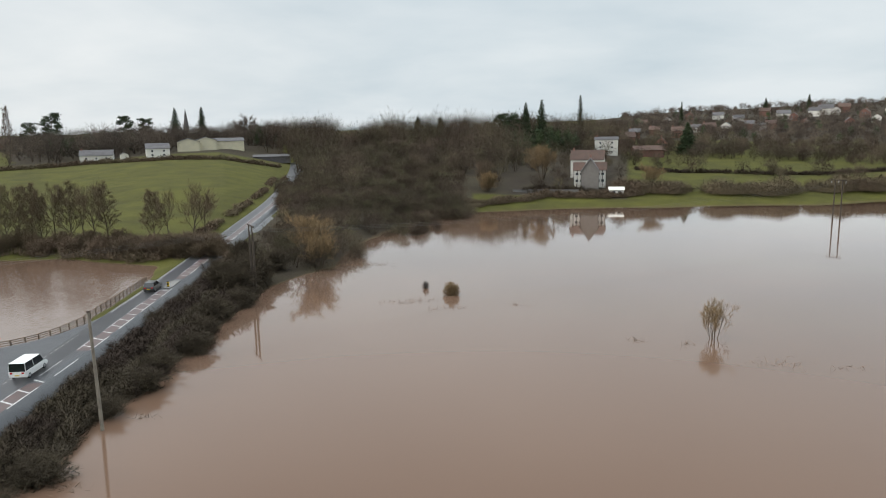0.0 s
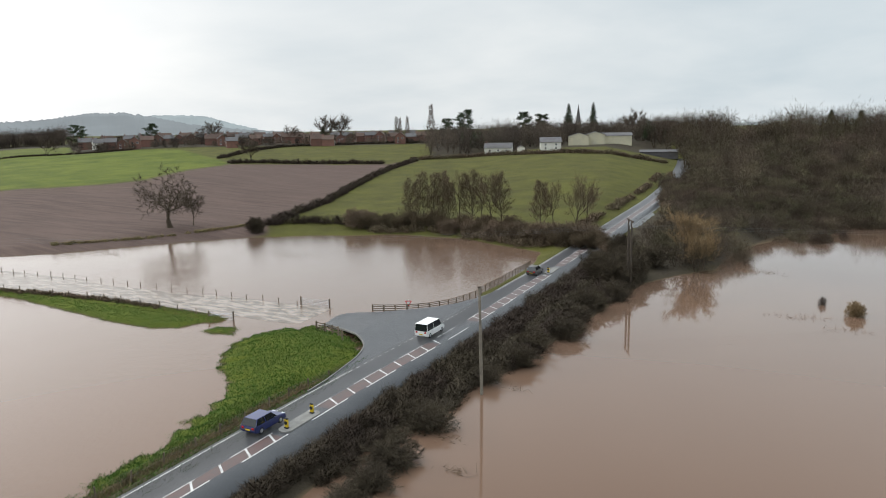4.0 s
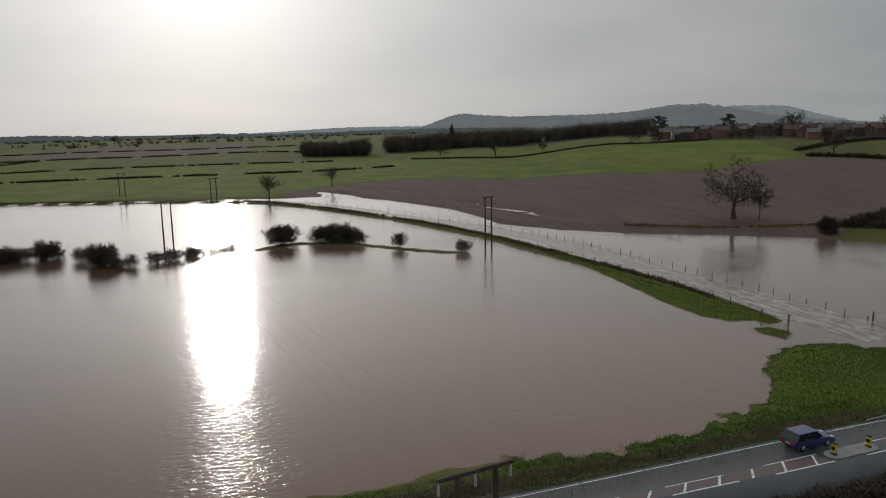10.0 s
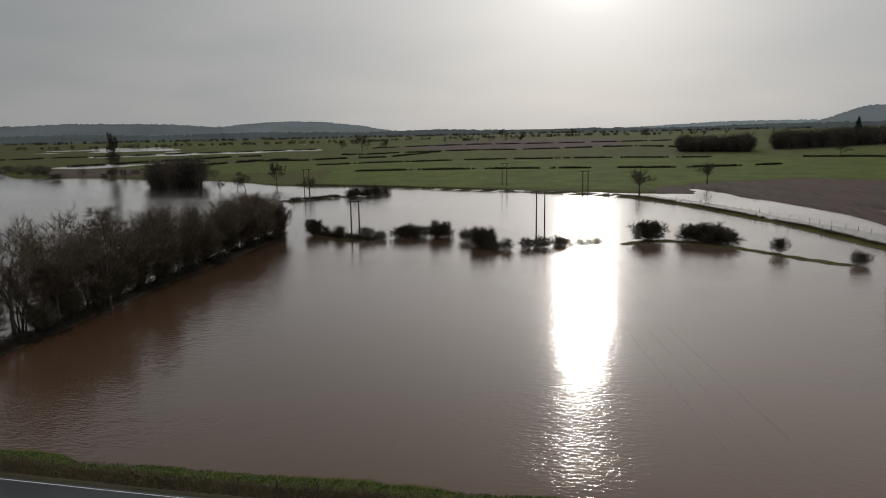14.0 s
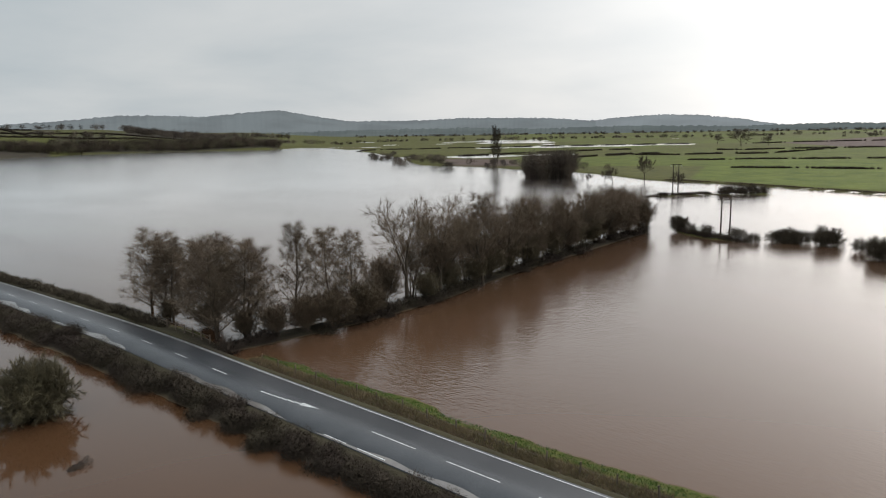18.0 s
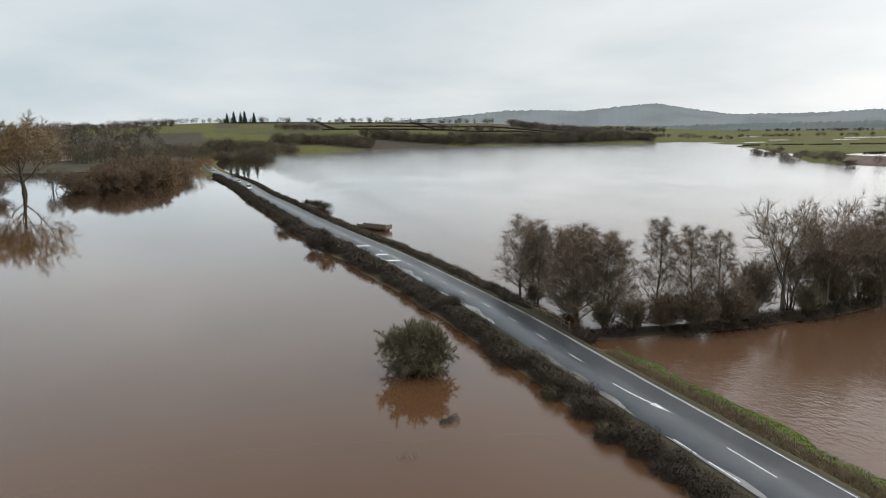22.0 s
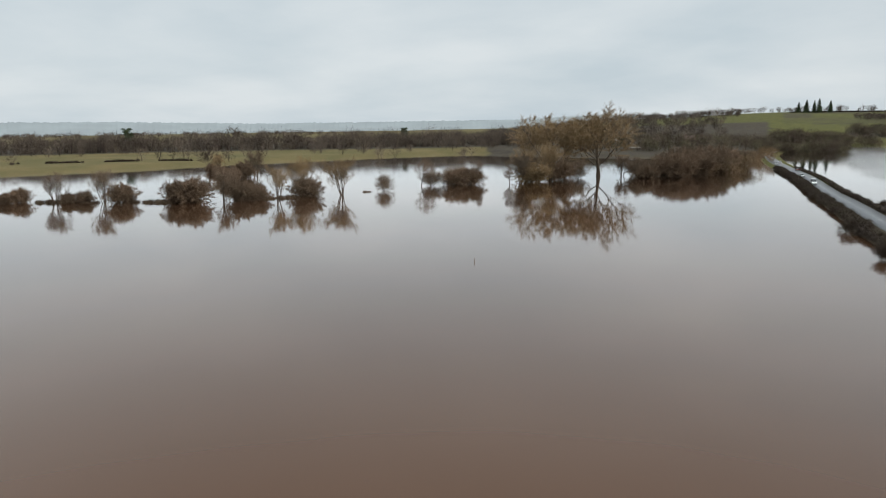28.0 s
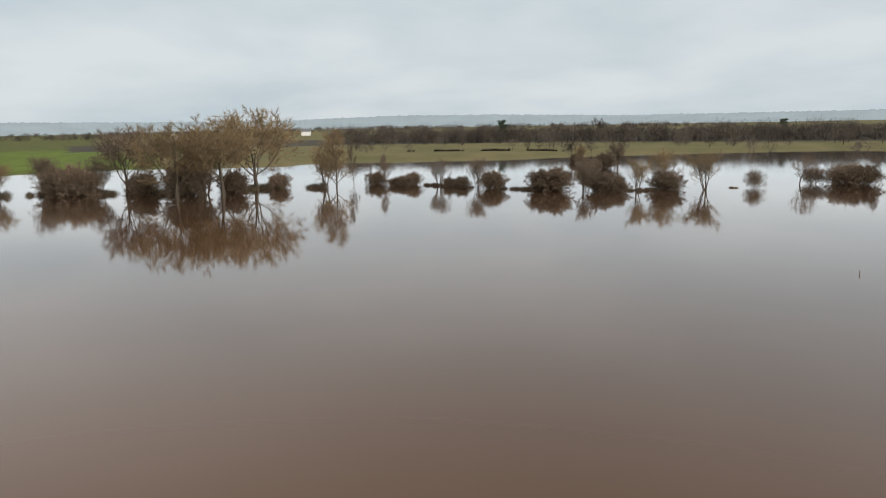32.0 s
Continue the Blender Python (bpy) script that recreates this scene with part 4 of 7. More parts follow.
def shape_kinds():
    k = {}
    for i in range(3):
        k["ash", i] = bare_tree(10 + i, 15, 0.42, (8, 6, 5), (0.46, 0.52, 0.5), (28, 52), 0.10, 0.24, r0=0.017, low=0.35, twigs=16, twig=(0.7, 1.5, 0.024), cone=0.4)
        k["slim", i] = bare_tree(20 + i, 15, 0.82, (28, 6, 4), (0.32, 0.40, 0.45), (34, 56), 0.12, 0.14, r0=0.009, low=0.10, twigs=11, twig=(0.6, 1.4, 0.022), cone=0.72)
        k["willow", i] = bare_tree(30 + i, 12, 0.55, (6, 5, 3), (0.36, 0.5, 0.5), (20, 48), 0.14, 0.22, 6, 0.6, 0.022, 0.25, 13, (0.7, 1.5, 0.026), 0.3)
        k["bush", i] = bare_tree(40 + i, 4, 0.62, (6, 5), (0.36, 0.55), (25, 60), 0.06, 0.25, 13, 0.9, 0.014, 0.12, 14, (0.3, 0.8, 0.022), 0.3, 4)
        k["clump", i] = bare_tree(50 + i, 4, 0.62, (7, 5), (0.32, 0.55), (25, 65), 0.04, 0.25, 22, 1.0, 0.012, 0.08, 20, (0.3, 0.7, 0.026), 0.3, 4)
        k["far", i] = bare_tree(60 + i, 16, 0.42, (8, 6), (0.46, 0.55), (28, 58), 0.08, 0.22, r0=0.022, low=0.3, twigs=30, twig=(1.0, 2.6, 0.11), cone=0.4, sides=4)
        k["thicket", i] = bare_tree(90 + i, 7, 0.7, (8, 5), (0.32, 0.5), (25, 55), 0.10, 0.2, 18, 0.65, 0.009, 0.08, 18, (0.4, 1.0, 0.035), 0.4, 4)
    for i in range(2):
        k["grand", i] = bare_tree(70 + i, 32, 0.5, (12, 8, 6), (0.48, 0.5, 0.5), (25, 58), 0.11, 0.22, r0=0.020, low=0.2, twigs=38, twig=(0.9, 2.2, 0.06), cone=0.3)
        k["dome", i] = bare_tree(75 + i, 10, 0.62, (7, 6), (0.36, 0.5), (25, 60), 0.05, 0.24, 20, 1.0, 0.010, 0.05, 44, (0.5, 1.4, 0.05), 0.35, 4)
    k["oak", 0] = bare_tree(7, 16, 0.36, (9, 7, 6), (0.56, 0.55, 0.5), (50, 78), 0.05, 0.30, r0=0.036, low=0.5, twigs=16, twig=(0.5, 1.2, 0.045), cone=0.35)
    k["round", 0] = bare_tree(55, 6, 0.6, (8, 6), (0.34, 0.5), (25, 65), 0.02, 0.25, 26, 1.15, 0.010, 0.06, 34, (0.3, 0.75, 0.034), 0.3, 4)
    k["poplar", 0] = bare_tree(80, 28, 0.88, (34, 6), (0.16, 0.5), (14, 26), 0.30, 0.10, r0=0.010, low=0.06, twigs=16, twig=(0.8, 2.0, 0.11), cone=0.5)
    k["pollard", 0] = bare_tree(81, 10, 0.42, (14, 6), (0.42, 0.5), (25, 70), 0.12, 0.15, r0=0.034, low=0.75, twigs=22, twig=(0.6, 1.4, 0.06), cone=0.1)
    return k


TREES = shape_kinds()
TREE_H = {"round": 6, "ash": 15, "slim": 15, "willow": 12, "bush": 4, "clump": 4, "far": 16, "oak": 16, "poplar": 28, "pollard": 10, "thicket": 7, "grand": 32, "dome": 10}
TREE_NAME = {"round": "bush", "ash": "bare_tree", "slim": "bare_tree", "willow": "willow_tree", "bush": "bush", "clump": "bush", "far": "bare_tree", "oak": "oak_tree",
             "poplar": "poplar_tree", "pollard": "pollard_tree", "thicket": "bush", "grand": "bare_tree", "dome": "bush"}
SKIN = {}


def skinned(kind, i, crown_mat):
    """The shared trunk and crown meshes of a kind in one twig colour."""
    key = (kind, i, crown_mat)
    if key not in SKIN:
        t, c = TREES[kind, i]
        t2, c2 = t.copy(), c.copy()
        t2.materials.append(M["bark"])
        c2.materials.append(M[crown_mat])
        SKIN[key] = (t2, c2)
    return SKIN[key]


PLANT = random.Random(5)


def plant(kind, x, y, h, label, wide=1.0, mat="twig", variant=None, group="", z=None):
    n = max(i for k, i in TREES if k == kind) + 1
    i = PLANT.randrange(n) if variant is None else variant
    t, c = skinned(kind, i, mat)
    s = h / TREE_H[kind]
    zz = max(ground_z(x, y), -0.5) if z is None else z
    m = pose(x, y, zz, 0, 0, PLANT.uniform(0, 360)) @ Matrix.Diagonal((s * wide, s * wide, s, 1))
    ob = thing(TREE_NAME[kind], m, label, "bush" if TREE_NAME[kind] == "bush" else "tree", group)
    part("trunk", t, None, ob)
    part("crown", c, None, ob)
    return ob


# twig clouds for hedges, scrub and far woods: thin blades in the volume, over a lumpy dark core
def blades(rng, pos, length, width, lift=0.5, out=None):
    """Three-cornered twigs at the points pos (n x 3), with lengths and widths (n); out: the way that they face."""
    n = len(pos)
    d = rng.normal(size=(n, 3))
    d[:, 2] = np.abs(d[:, 2]) * 0.6 + lift
    d /= np.linalg.norm(d, axis=1)[:, None]
    s = np.cross(d, rng.normal(size=(n, 3)) if out is None else out + rng.normal(0, 0.35, (n, 3)))
    s /= np.linalg.norm(s, axis=1)[:, None] + 1e-9
    w = s * (np.asarray(width) * 0.5)[:, None]
    if out is not None:
        flip = np.sign((np.cross(w, d) * out).sum(1))
        w = w * np.where(flip == 0, 1, flip)[:, None]
    V = np.stack([pos - w, pos + w, pos + d * np.asarray(length)[:, None]], 1).reshape(-1, 3)
    return V, np.arange(3 * n).reshape(-1, 3)


def stems(rng, cx, cy, cz, rx, rz, each, length, width):
    """Crossing stems that fill the inside of n crowns, each of them with that many; also the way that they face."""
    n = len(cx)
    i = np.repeat(np.arange(n), each)
    m = len(i)
    u = rng.normal(size=(m, 3))
    u /= np.linalg.norm(u, axis=1)[:, None]
    r = rng.uniform(0, 0.8, m) ** 0.5
    p = np.stack([cx[i] + u[:, 0] * rx[i] * r, cy[i] + u[:, 1] * rx[i] * r, cz[i] + np.abs(u[:, 2]) * rz[i] * r * 0.85], 1)
    V, Fq = blades(rng, p, length * rng.uniform(0.6, 1.4, m), width * rng.uniform(0.6, 1.4, m), 0.2, u)
    return V, Fq, np.repeat(u, 3, 0)


def join(meshes):
    V, Fs, o = [], [], 0
    for v, f in meshes:
        V.append(v)
        Fs.append(f + o)
        o += len(v)
    return np.concatenate(V), np.concatenate(Fs)


def hedge(line, width, high, label, seed=1, dense=30, twig=(0.4, 0.9, 0.035), mat="hedge", gap=0.0, name="hedge", category="hedge", core=0.55, zmin=-0.3):
    """A hedge along a plan line: a lumpy core and a coat of twigs. dense: twigs a metre; gap: share of the line left thin."""
    rng = np.random.default_rng(seed)
    step = max(0.7, width * 0.3)
    seg = np.hypot(*np.diff(line, axis=0).T)
    s = np.concatenate([[0], np.cumsum(seg)])
    n = max(3, int(s[-1] / step))
    t = (np.arange(n) + rng.uniform(0.1, 0.9, n)) / n * s[-1]
    keep = (np.sin(t / 7.0 + seed) * 0.5 + 0.5 + rng.uniform(-0.25, 0.25, n) >= gap) | (gap == 0)
    t = t[keep]
    n = len(t)
    cx = np.interp(t, s, line[:, 0]) + rng.normal(0, width * 0.13, n)
    cy = np.interp(t, s, line[:, 1]) + rng.normal(0, width * 0.13, n)
    hh = high * (0.72 + 0.3 * np.sin(t / 5.3 + seed) ** 2 + rng.uniform(-0.12, 0.25, n))
    ww = width * 0.5 * rng.uniform(0.8, 1.25, n)
    cz = np.maximum(height(cx, cy), zmin) - 0.1
    L = [stems(rng, cx, cy, cz, ww * 0.8, hh * 0.9, int(dense * step * 0.7 * (core > 0.25)) + 4, twig[1] * 0.8, twig[2] * 3.2)]
    m = int(dense * s[-1])
    i = rng.integers(0, n, m)
    u = rng.normal(size=(m, 3))
    u /= np.linalg.norm(u, axis=1)[:, None]
    rr = rng.uniform(0.55, 1.0, m)
    pos = np.stack([cx[i] + u[:, 0] * ww[i] * rr, cy[i] + u[:, 1] * ww[i] * rr, cz[i] + np.abs(u[:, 2]) * hh[i] * 0.85 * rr], 1)
    L.append(blades(rng, pos, rng.uniform(twig[0], twig[1], m), np.full(m, twig[2]) * rng.uniform(0.7, 1.5, m), 0.5, u))
    un = np.repeat(u + [0, 0, 0.25], 3, 0)
    V, Fq = join([l[:2] for l in L])
    return tagged(part(name, mesh_of(name, V, Fq, M[mat], normals=np.concatenate([L[0][2], un]))), label, category, kind="stuff" if name != "hedge" else "")


def region(rng, areas, n):
    """Random plan points in patches (bearing from, to, distance from, to), as many as their size asks."""
    w = np.array([(a1 - a0) * (d1 * d1 - d0 * d0) for a0, a1, d0, d1 in areas], float)
    k = rng.choice(len(areas), n, p=w / w.sum())
    A = np.array(areas, float)[k]
    az = np.radians(A[:, 0] + rng.uniform(0, 1, n) * (A[:, 1] - A[:, 0]))
    d = np.sqrt(A[:, 2] ** 2 + rng.uniform(0, 1, n) * (A[:, 3] ** 2 - A[:, 2] ** 2))
    return -np.sin(az) * d, np.cos(az) * d


def sprays(rng, pos, out, length, width, lift=0.55):
    """Twigs that fan outwards and upwards from the points pos, each facing away from the crown that it belongs to."""
    n = len(pos)
    d = out * 0.75 + rng.normal(0, 0.45, (n, 3))
    d[:, 2] += lift
    d /= np.linalg.norm(d, axis=1)[:, None]
    s = np.cross(d, out + rng.normal(0, 0.5, (n, 3)))
    s /= np.linalg.norm(s, axis=1)[:, None] + 1e-9
    w = s * (np.asarray(width) * 0.5)[:, None]
    flip = np.sign((np.cross(w, d) * out).sum(1))
    w = w * np.where(flip == 0, 1, flip)[:, None]
    return np.stack([pos - w, pos + w, pos + d * np.asarray(length)[:, None]], 1).reshape(-1, 3)


def wood(areas, n, high, label, seed, mat="scrub", twigs=60, twig=(1.2, 2.6, 0.22), slim=0.32, name="woodland", bushy=False):
    """A far wood or scrub, too many to count: uneven rounded crowns of fine twigs on bare trunks, or evergreens."""
    rng = np.random.default_rng(seed)
    x, y = region(rng, areas, n)
    z = np.maximum(height(x, y), -0.4)
    h = rng.uniform(*high, n) * (0.88 + 0.22 * wob(x, y, 21, seed % 7))
    dist = np.hypot(x, y)
    ever = mat == "ever"
    # finer and more twigs on the nearer crowns
    each = np.clip(175000 / dist, 115, 540).astype(int) if not ever else np.full(n, twigs * 2)
    i = np.repeat(np.arange(n), each)
    m = len(i)
    u = rng.normal(size=(m, 3))
    u /= np.linalg.norm(u, axis=1)[:, None]
    rr = rng.uniform(0.3, 1.0, m) ** 0.7
    # several lobes a crown, so that no outline is a plain ball
    lobe = 1 + 0.28 * np.sin(3.0 * np.arctan2(u[:, 1], u[:, 0]) + i * 1.7) + 0.2 * np.sin(5.0 * u[:, 2] + i * 2.3)
    if ever:
        f = 0.55 + u[:, 2] * 0.43 * rr
        rx = h[i] * slim * (1.25 - f)
        pos = np.stack([x[i] + u[:, 0] * rx * rr, y[i] + u[:, 1] * rx * rr, z[i] + h[i] * f], 1)
        V = [blades(rng, pos, rng.uniform(twig[0], twig[1], m), twig[2] * rng.uniform(0.6, 1.5, m), 0.1, u)[0]]
        owner = [np.repeat(i, 3)]
    else:
        mid, half = (0.42, 0.42) if bushy else (0.52, 0.42)
        rx = h[i] * slim * 1.2 * lobe
        px = np.clip(dist[i] / 1247.0, 0.12, 1.2)
        pos = np.stack([x[i] + u[:, 0] * rx * rr, y[i] + u[:, 1] * rx * rr, z[i] + h[i] * (mid + u[:, 2] * half * rr * lobe)], 1)
        V = [sprays(rng, pos, u, h[i] * rng.uniform(0.06, 0.15, m) + px, px * rng.uniform(0.25, 0.6, m), 0.3)]
        # trunks and limbs as slim wedges
        t = np.repeat(np.arange(n), 3)
        foot = np.stack([x[t], y[t], z[t] - 0.3], 1) + rng.normal(0, 0.02, (len(t), 3)) * h[t][:, None]
        up = np.stack([rng.normal(0, 0.16, len(t)), rng.normal(0, 0.16, len(t)), np.full(len(t), 0.85)], 1) * h[t][:, None]
        side = np.stack([-foot[:, 1], foot[:, 0], np.zeros(len(t))], 1) / dist[t][:, None] * (h[t] * 0.014)[:, None]
        V.append(np.stack([foot - side, foot + side, foot + up], 1).reshape(-1, 3))
        owner = [np.repeat(i, 3), np.repeat(t, 3)]
    V, owner = np.concatenate(V), np.concatenate(owner)
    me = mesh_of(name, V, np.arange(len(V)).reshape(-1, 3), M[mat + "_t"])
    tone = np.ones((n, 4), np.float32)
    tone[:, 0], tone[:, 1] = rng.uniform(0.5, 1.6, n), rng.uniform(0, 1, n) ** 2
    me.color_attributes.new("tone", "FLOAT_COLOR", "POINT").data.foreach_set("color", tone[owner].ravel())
    return tagged(part(name, me), label, "woodland", kind="stuff")


def conifer(x, y, h, label, style="spruce", seed=0, wide=0.2, name="conifer_tree"):
    """An evergreen with whorls of drooping boughs (spruce) or flat plates of foliage on bare limbs (cedar)."""
    rng = np.random.default_rng(seed)
    ob = thing(name, at(x, y), label, "tree")
    P = [Vector((0, 0, -0.3)), Vector((0.1, 0, h * 0.4)), Vector((0, 0.1, h * 0.75)), Vector((0, 0, h * 0.99))]
    rad = [h * 0.022, h * 0.016, h * 0.009, h * 0.002]
    limbs = []
    pos, ln, wd = [], [], []
    if style == "spruce":
        for z in np.linspace(0.08, 0.98, 46):
            r = h * wide * (1 - z) ** 0.7 * rng.uniform(0.85, 1.15) + 0.2
            for k in range(16):
                t = rng.uniform(0, 6.28)
                for f in (0.3, 0.6, 0.9):
                    pos.append((math.cos(t) * r * f, math.sin(t) * r * f, h * z - r * f * 0.2))
                    ln.append(rng.uniform(0.5, 1.1) * (0.5 + r * 0.32))
                    wd.append(rng.uniform(0.3, 0.7) * (0.6 + r * 0.24))
    else:
        for z in np.linspace(0.34, 0.97, 11):
            r = h * wide * (1.15 - abs(z - 0.62)) * rng.uniform(0.5, 0.95)
            for k in range(3):
                t = rng.uniform(0, 6.28)
                rr = r * rng.uniform(0.35, 0.9)
                tip = Vector((math.cos(t) * rr, math.sin(t) * rr, h * z))
                limbs.append(([Vector((0, 0, h * (z - 0.06))), tip], [h * 0.006, h * 0.002]))
                for j in range(70):
                    u = rng.normal(size=3)
                    u /= np.linalg.norm(u)
                    q = h * 0.085 * rng.uniform(0.3, 1.0)
                    pos.append((tip.x + u[0] * q * 1.5, tip.y + u[1] * q * 1.5, tip.z + u[2] * q * 0.7))
                    ln.append(rng.uniform(0.6, 1.4) * h / 22)
                    wd.append(rng.uniform(0.4, 0.9) * h / 22)
    part("trunk", mesh_of("trunk", *(lambda r: ([v[:] for v in r[0]], np.array(r[1])))(tubes([(P, rad)] + limbs, 5)), M["bark"]), None, ob)
    part("crown", mesh_of("crown", *blades(rng, np.array(pos), np.array(ln), np.array(wd), -0.1 if style == "spruce" else 0.15), M["ever"]), None, ob)
    return ob


def xy(az, d):
    return bearing(az, d).xy


# --- trees of the spinney along the ditch west of the road
g = "trees of the roadside spinney"
for x, y, h, kind, w in [(-47.5, -108, 14, "slim", 1.5), (-47, -100, 13, "slim", 1.4), (-48.5, -90, 14.5, "slim", 1.6), (-46.5, -86, 14.5, "slim", 1.5), (-50, -85, 14, "slim", 1.5), (-62, -90, 14.5, "slim", 1.4),
                         (-63, -82, 14.5, "slim", 1.35), (-66.5, -81.5, 13, "slim", 1.35), (-49.5, -94, 13.5, "slim", 1.5), (-52.5, -88, 13, "slim", 1.4), (-48, -104, 12, "slim", 1.4)]:
    plant(kind, x, y, h, "tall leafless alder with fine upright brown twigs", w, "twig", group=g)
for x, y, h, kind, w in [(-77, -80.5, 17, "ash", 1.0), (-84, -79.5, 15, "ash", 1.0), (-89, -82.5, 17, "ash", 0.95), (-95, -79.5, 15.5, "ash", 1.0), (-101, -82.5, 16, "slim", 1.5), (-107, -82.5, 15, "ash", 1.1),
                         (-113, -83.5, 14.5, "willow", 1.0), (-121, -84.5, 14, "ash", 1.0), (-129, -85.5, 13, "willow", 1.0), (-138, -86.5, 13, "ash", 1.1), (-148, -87.5, 13, "willow", 1.1), (-157, -88.5, 13, "willow", 1.0),
                         (-165, -88.5, 12, "ash", 1.1), (-172, -87.5, 9, "willow", 1.0)]:
    plant(kind, x, y, h, "leafless hedgerow tree standing in flood water", w, "twig", group=g)
for x, y, h in [(-56, -79, 5.0), (-60, -78, 5.5), (-65, -77.5, 6.0), (-58.5, -81, 4.5), (-52, -80, 4.5), (-49, -83, 4), (-69, -79, 3.5), (-80, -79, 4.5), (-87, -80.5, 5), (-94, -81, 5), (-99, -81.5, 5.5), (-106, -83, 6), (-114, -84, 6), (-124, -85, 6),
                (-133, -86, 7), (-143, -87, 7), (-152, -88, 7.5), (-161, -88, 7.5), (-169, -88, 7), (-49, -93, 4), (-47, -101, 3.5)]:
    plant("thicket", x, y, h, "dense leafless thorn bush under the spinney trees", 1.15, "scrub", group="bushes of the spinney")
for k, x in enumerate(np.arange(-76, -172, -4.6)):
    plant("willow" if k % 3 else "thicket", float(x), float(np.interp(x, [-172, -116, -80], [-90, -86, -83])) + (k * 7 % 5) - 2, 12.5 - (k * 5 % 4) if k % 3 else 8.0, "many-stemmed bare willow in the flooded spinney", 0.95, "twig", group=g)
hedge(SPINNEY + np.array([0, 0.9]), 4.6, 1.7, "dark tangle of brambles along a flooded ditch", 3, 200, (0.4, 0.9, 0.04), "hedge", 0.15)

# --- lone bush, fallen branch and bushes beside the south road
plant("round", -20.6, -76.2, 6.4, "dense rounded olive-brown bush standing in the flood", 0.80, "olive_twig", 0)
for x, y, h, w in [(-22, -161, 4.5, 1.0), (-20, -166, 3.5, 1.0), (-16.5, -205, 3.8, 1.2), (-35, -252, 3.2, 1.6), (-33, -262, 3.2, 1.6), (-31, -270, 2.6, 1.5)]:
    plant("bush", x, y, h, "leafless bush on the flooded edge of the road", w, "hedge")

# --- hedges along the embankment
t_ = np.gradient(ROAD, axis=0)
t_ /= np.linalg.norm(t_, axis=1)[:, None]
RN = np.stack([t_[:, 1], -t_[:, 0]], 1)


def beside(off, y0, y1):
    p = ROAD + RN * off
    return p[(p[:, 1] > y0) & (p[:, 1] < y1)]


for i, (y0, y1, off, w) in enumerate([(-470, -298, 5.6, 4.0), (-301, -203, 6.2, 5.2), (-206, -160, 6.8, 6.2), (-163, -126, 6.8, 6.2), (-129, -98, 6.3, 5.4), (-101, -74, 6.0, 4.8), (-77, -51, 5.7, 4.2),
                                      (-53, -27, 5.5, 3.8), (-29, -1, 5.5, 3.9)]):
    hedge(beside(off, y0, y1), w, 2.25, "trimmed dark thorn hedge on the road embankment", 20 + i, 900 if y0 > -130 else 340,
          (0.22, 0.5, 0.026) if y0 > -130 else (0.35, 0.8, 0.06), "hedge", 0.0)
hedge(beside(-5.4, -470, -212), 3.2, 1.7, "low thorn hedge on the west side of the road", 40, 120, (0.4, 0.9, 0.07))
hedge(beside(-5.6, -214, -96), 3.4, 1.6, "brambles and dead grass on the west side of the road", 41, 420, (0.3, 0.7, 0.036), "dim_scrub", 0.0)
# rows of scrub from the road's edge down to the water
for i, (y0, y1, reach) in enumerate([(-2, 22, 7.0), (21, 41, 7.4), (40, 56, 7.9), (55, 72, 10.2), (71, 90, 12.6), (89, 110, 14.6), (109, 142, 15.5)]):
    off = 5.1 if y0 < 20 else 5.6
    k = 0
    while off < reach:
        hedge(beside(off, y0 - 1, y1 + 1), 2.9, (2.0, 1.9, 1.9, 2.1, 1.8, 1.5)[min(k, 5)] * (1.0 if y0 < 70 else 1.25), "dark bramble and thorn scrub below the road", 50 + 10 * i + k, 430 if k < 4 else 330,
              (0.3, 0.75, 0.032), "hedge" if k % 3 < 2 else "dim_scrub", 0.0 if k < 2 else 0.12)
        off += 1.9
        k += 1
for x, y, h, k, w in [(-32.0, 38.8, 2.0, "bush", 1.5), (-31.6, 41.5, 2.2, "clump", 1.3), (-32.4, 45.6, 2.3, "clump", 1.5), (-34.4, 49.5, 1.8, "bush", 1.5), (-33.6, 53.4, 2.4, "clump", 1.5), (-34.6, 55.2, 2.0, "bush", 1.6), (-34.3, 59.4, 1.0, "clump", 1.4),
                      (-33.6, 66.5, 2.2, "bush", 1.4), (-33.2, 73.5, 2.4, "clump", 1.4), (-34.0, 79.5, 2.6, "bush", 1.5), (-32.4, 87.0, 2.6, "clump", 1.4), (-33.5, 94.5, 2.4, "bush", 1.5), (-34.5, 102, 3.0, "clump", 1.4), (-33.0, 110, 3.2, "bush", 1.4),
                      (-35.5, 116, 5.2, "thicket", 1.3), (-38.5, 119, 5.6, "thicket", 1.2), (-35, 125, 4.6, "clump", 1.3), (-38, 132, 4.6, "thicket", 1.2), (-34, 136, 4.0, "clump", 1.2), (-41, 141, 5.5, "thicket", 1.3)]:
    plant(k, x, y, h, "leafless thorn bush at the water's edge below the road", w, "dim_scrub", group="bushes below the road")


# ---------------------------------------------------------------- road markings, kerb, island
def arc_at(y):
    """Metres along the road at which it passes the given y."""
    return float(np.interp(y, ROAD[:, 1], np.arange(len(ROAD)) * 2.0))


def mark(y0, y1, o0, o1, z=0.008, name="road_marking", mat="paint", parent=None, slant=0.0):
    line = cut(ROAD, arc_at(y0), arc_at(y1))
    V, Fq = ribbon(line, o0, o1, z, road_z)
    if slant:
        t = (line[-1] - line[0]) / np.linalg.norm(line[-1] - line[0])
        V[: len(line), :2] += t * slant
    return part(name, mesh_of(name, V, Fq, M[mat]), None, parent or road)


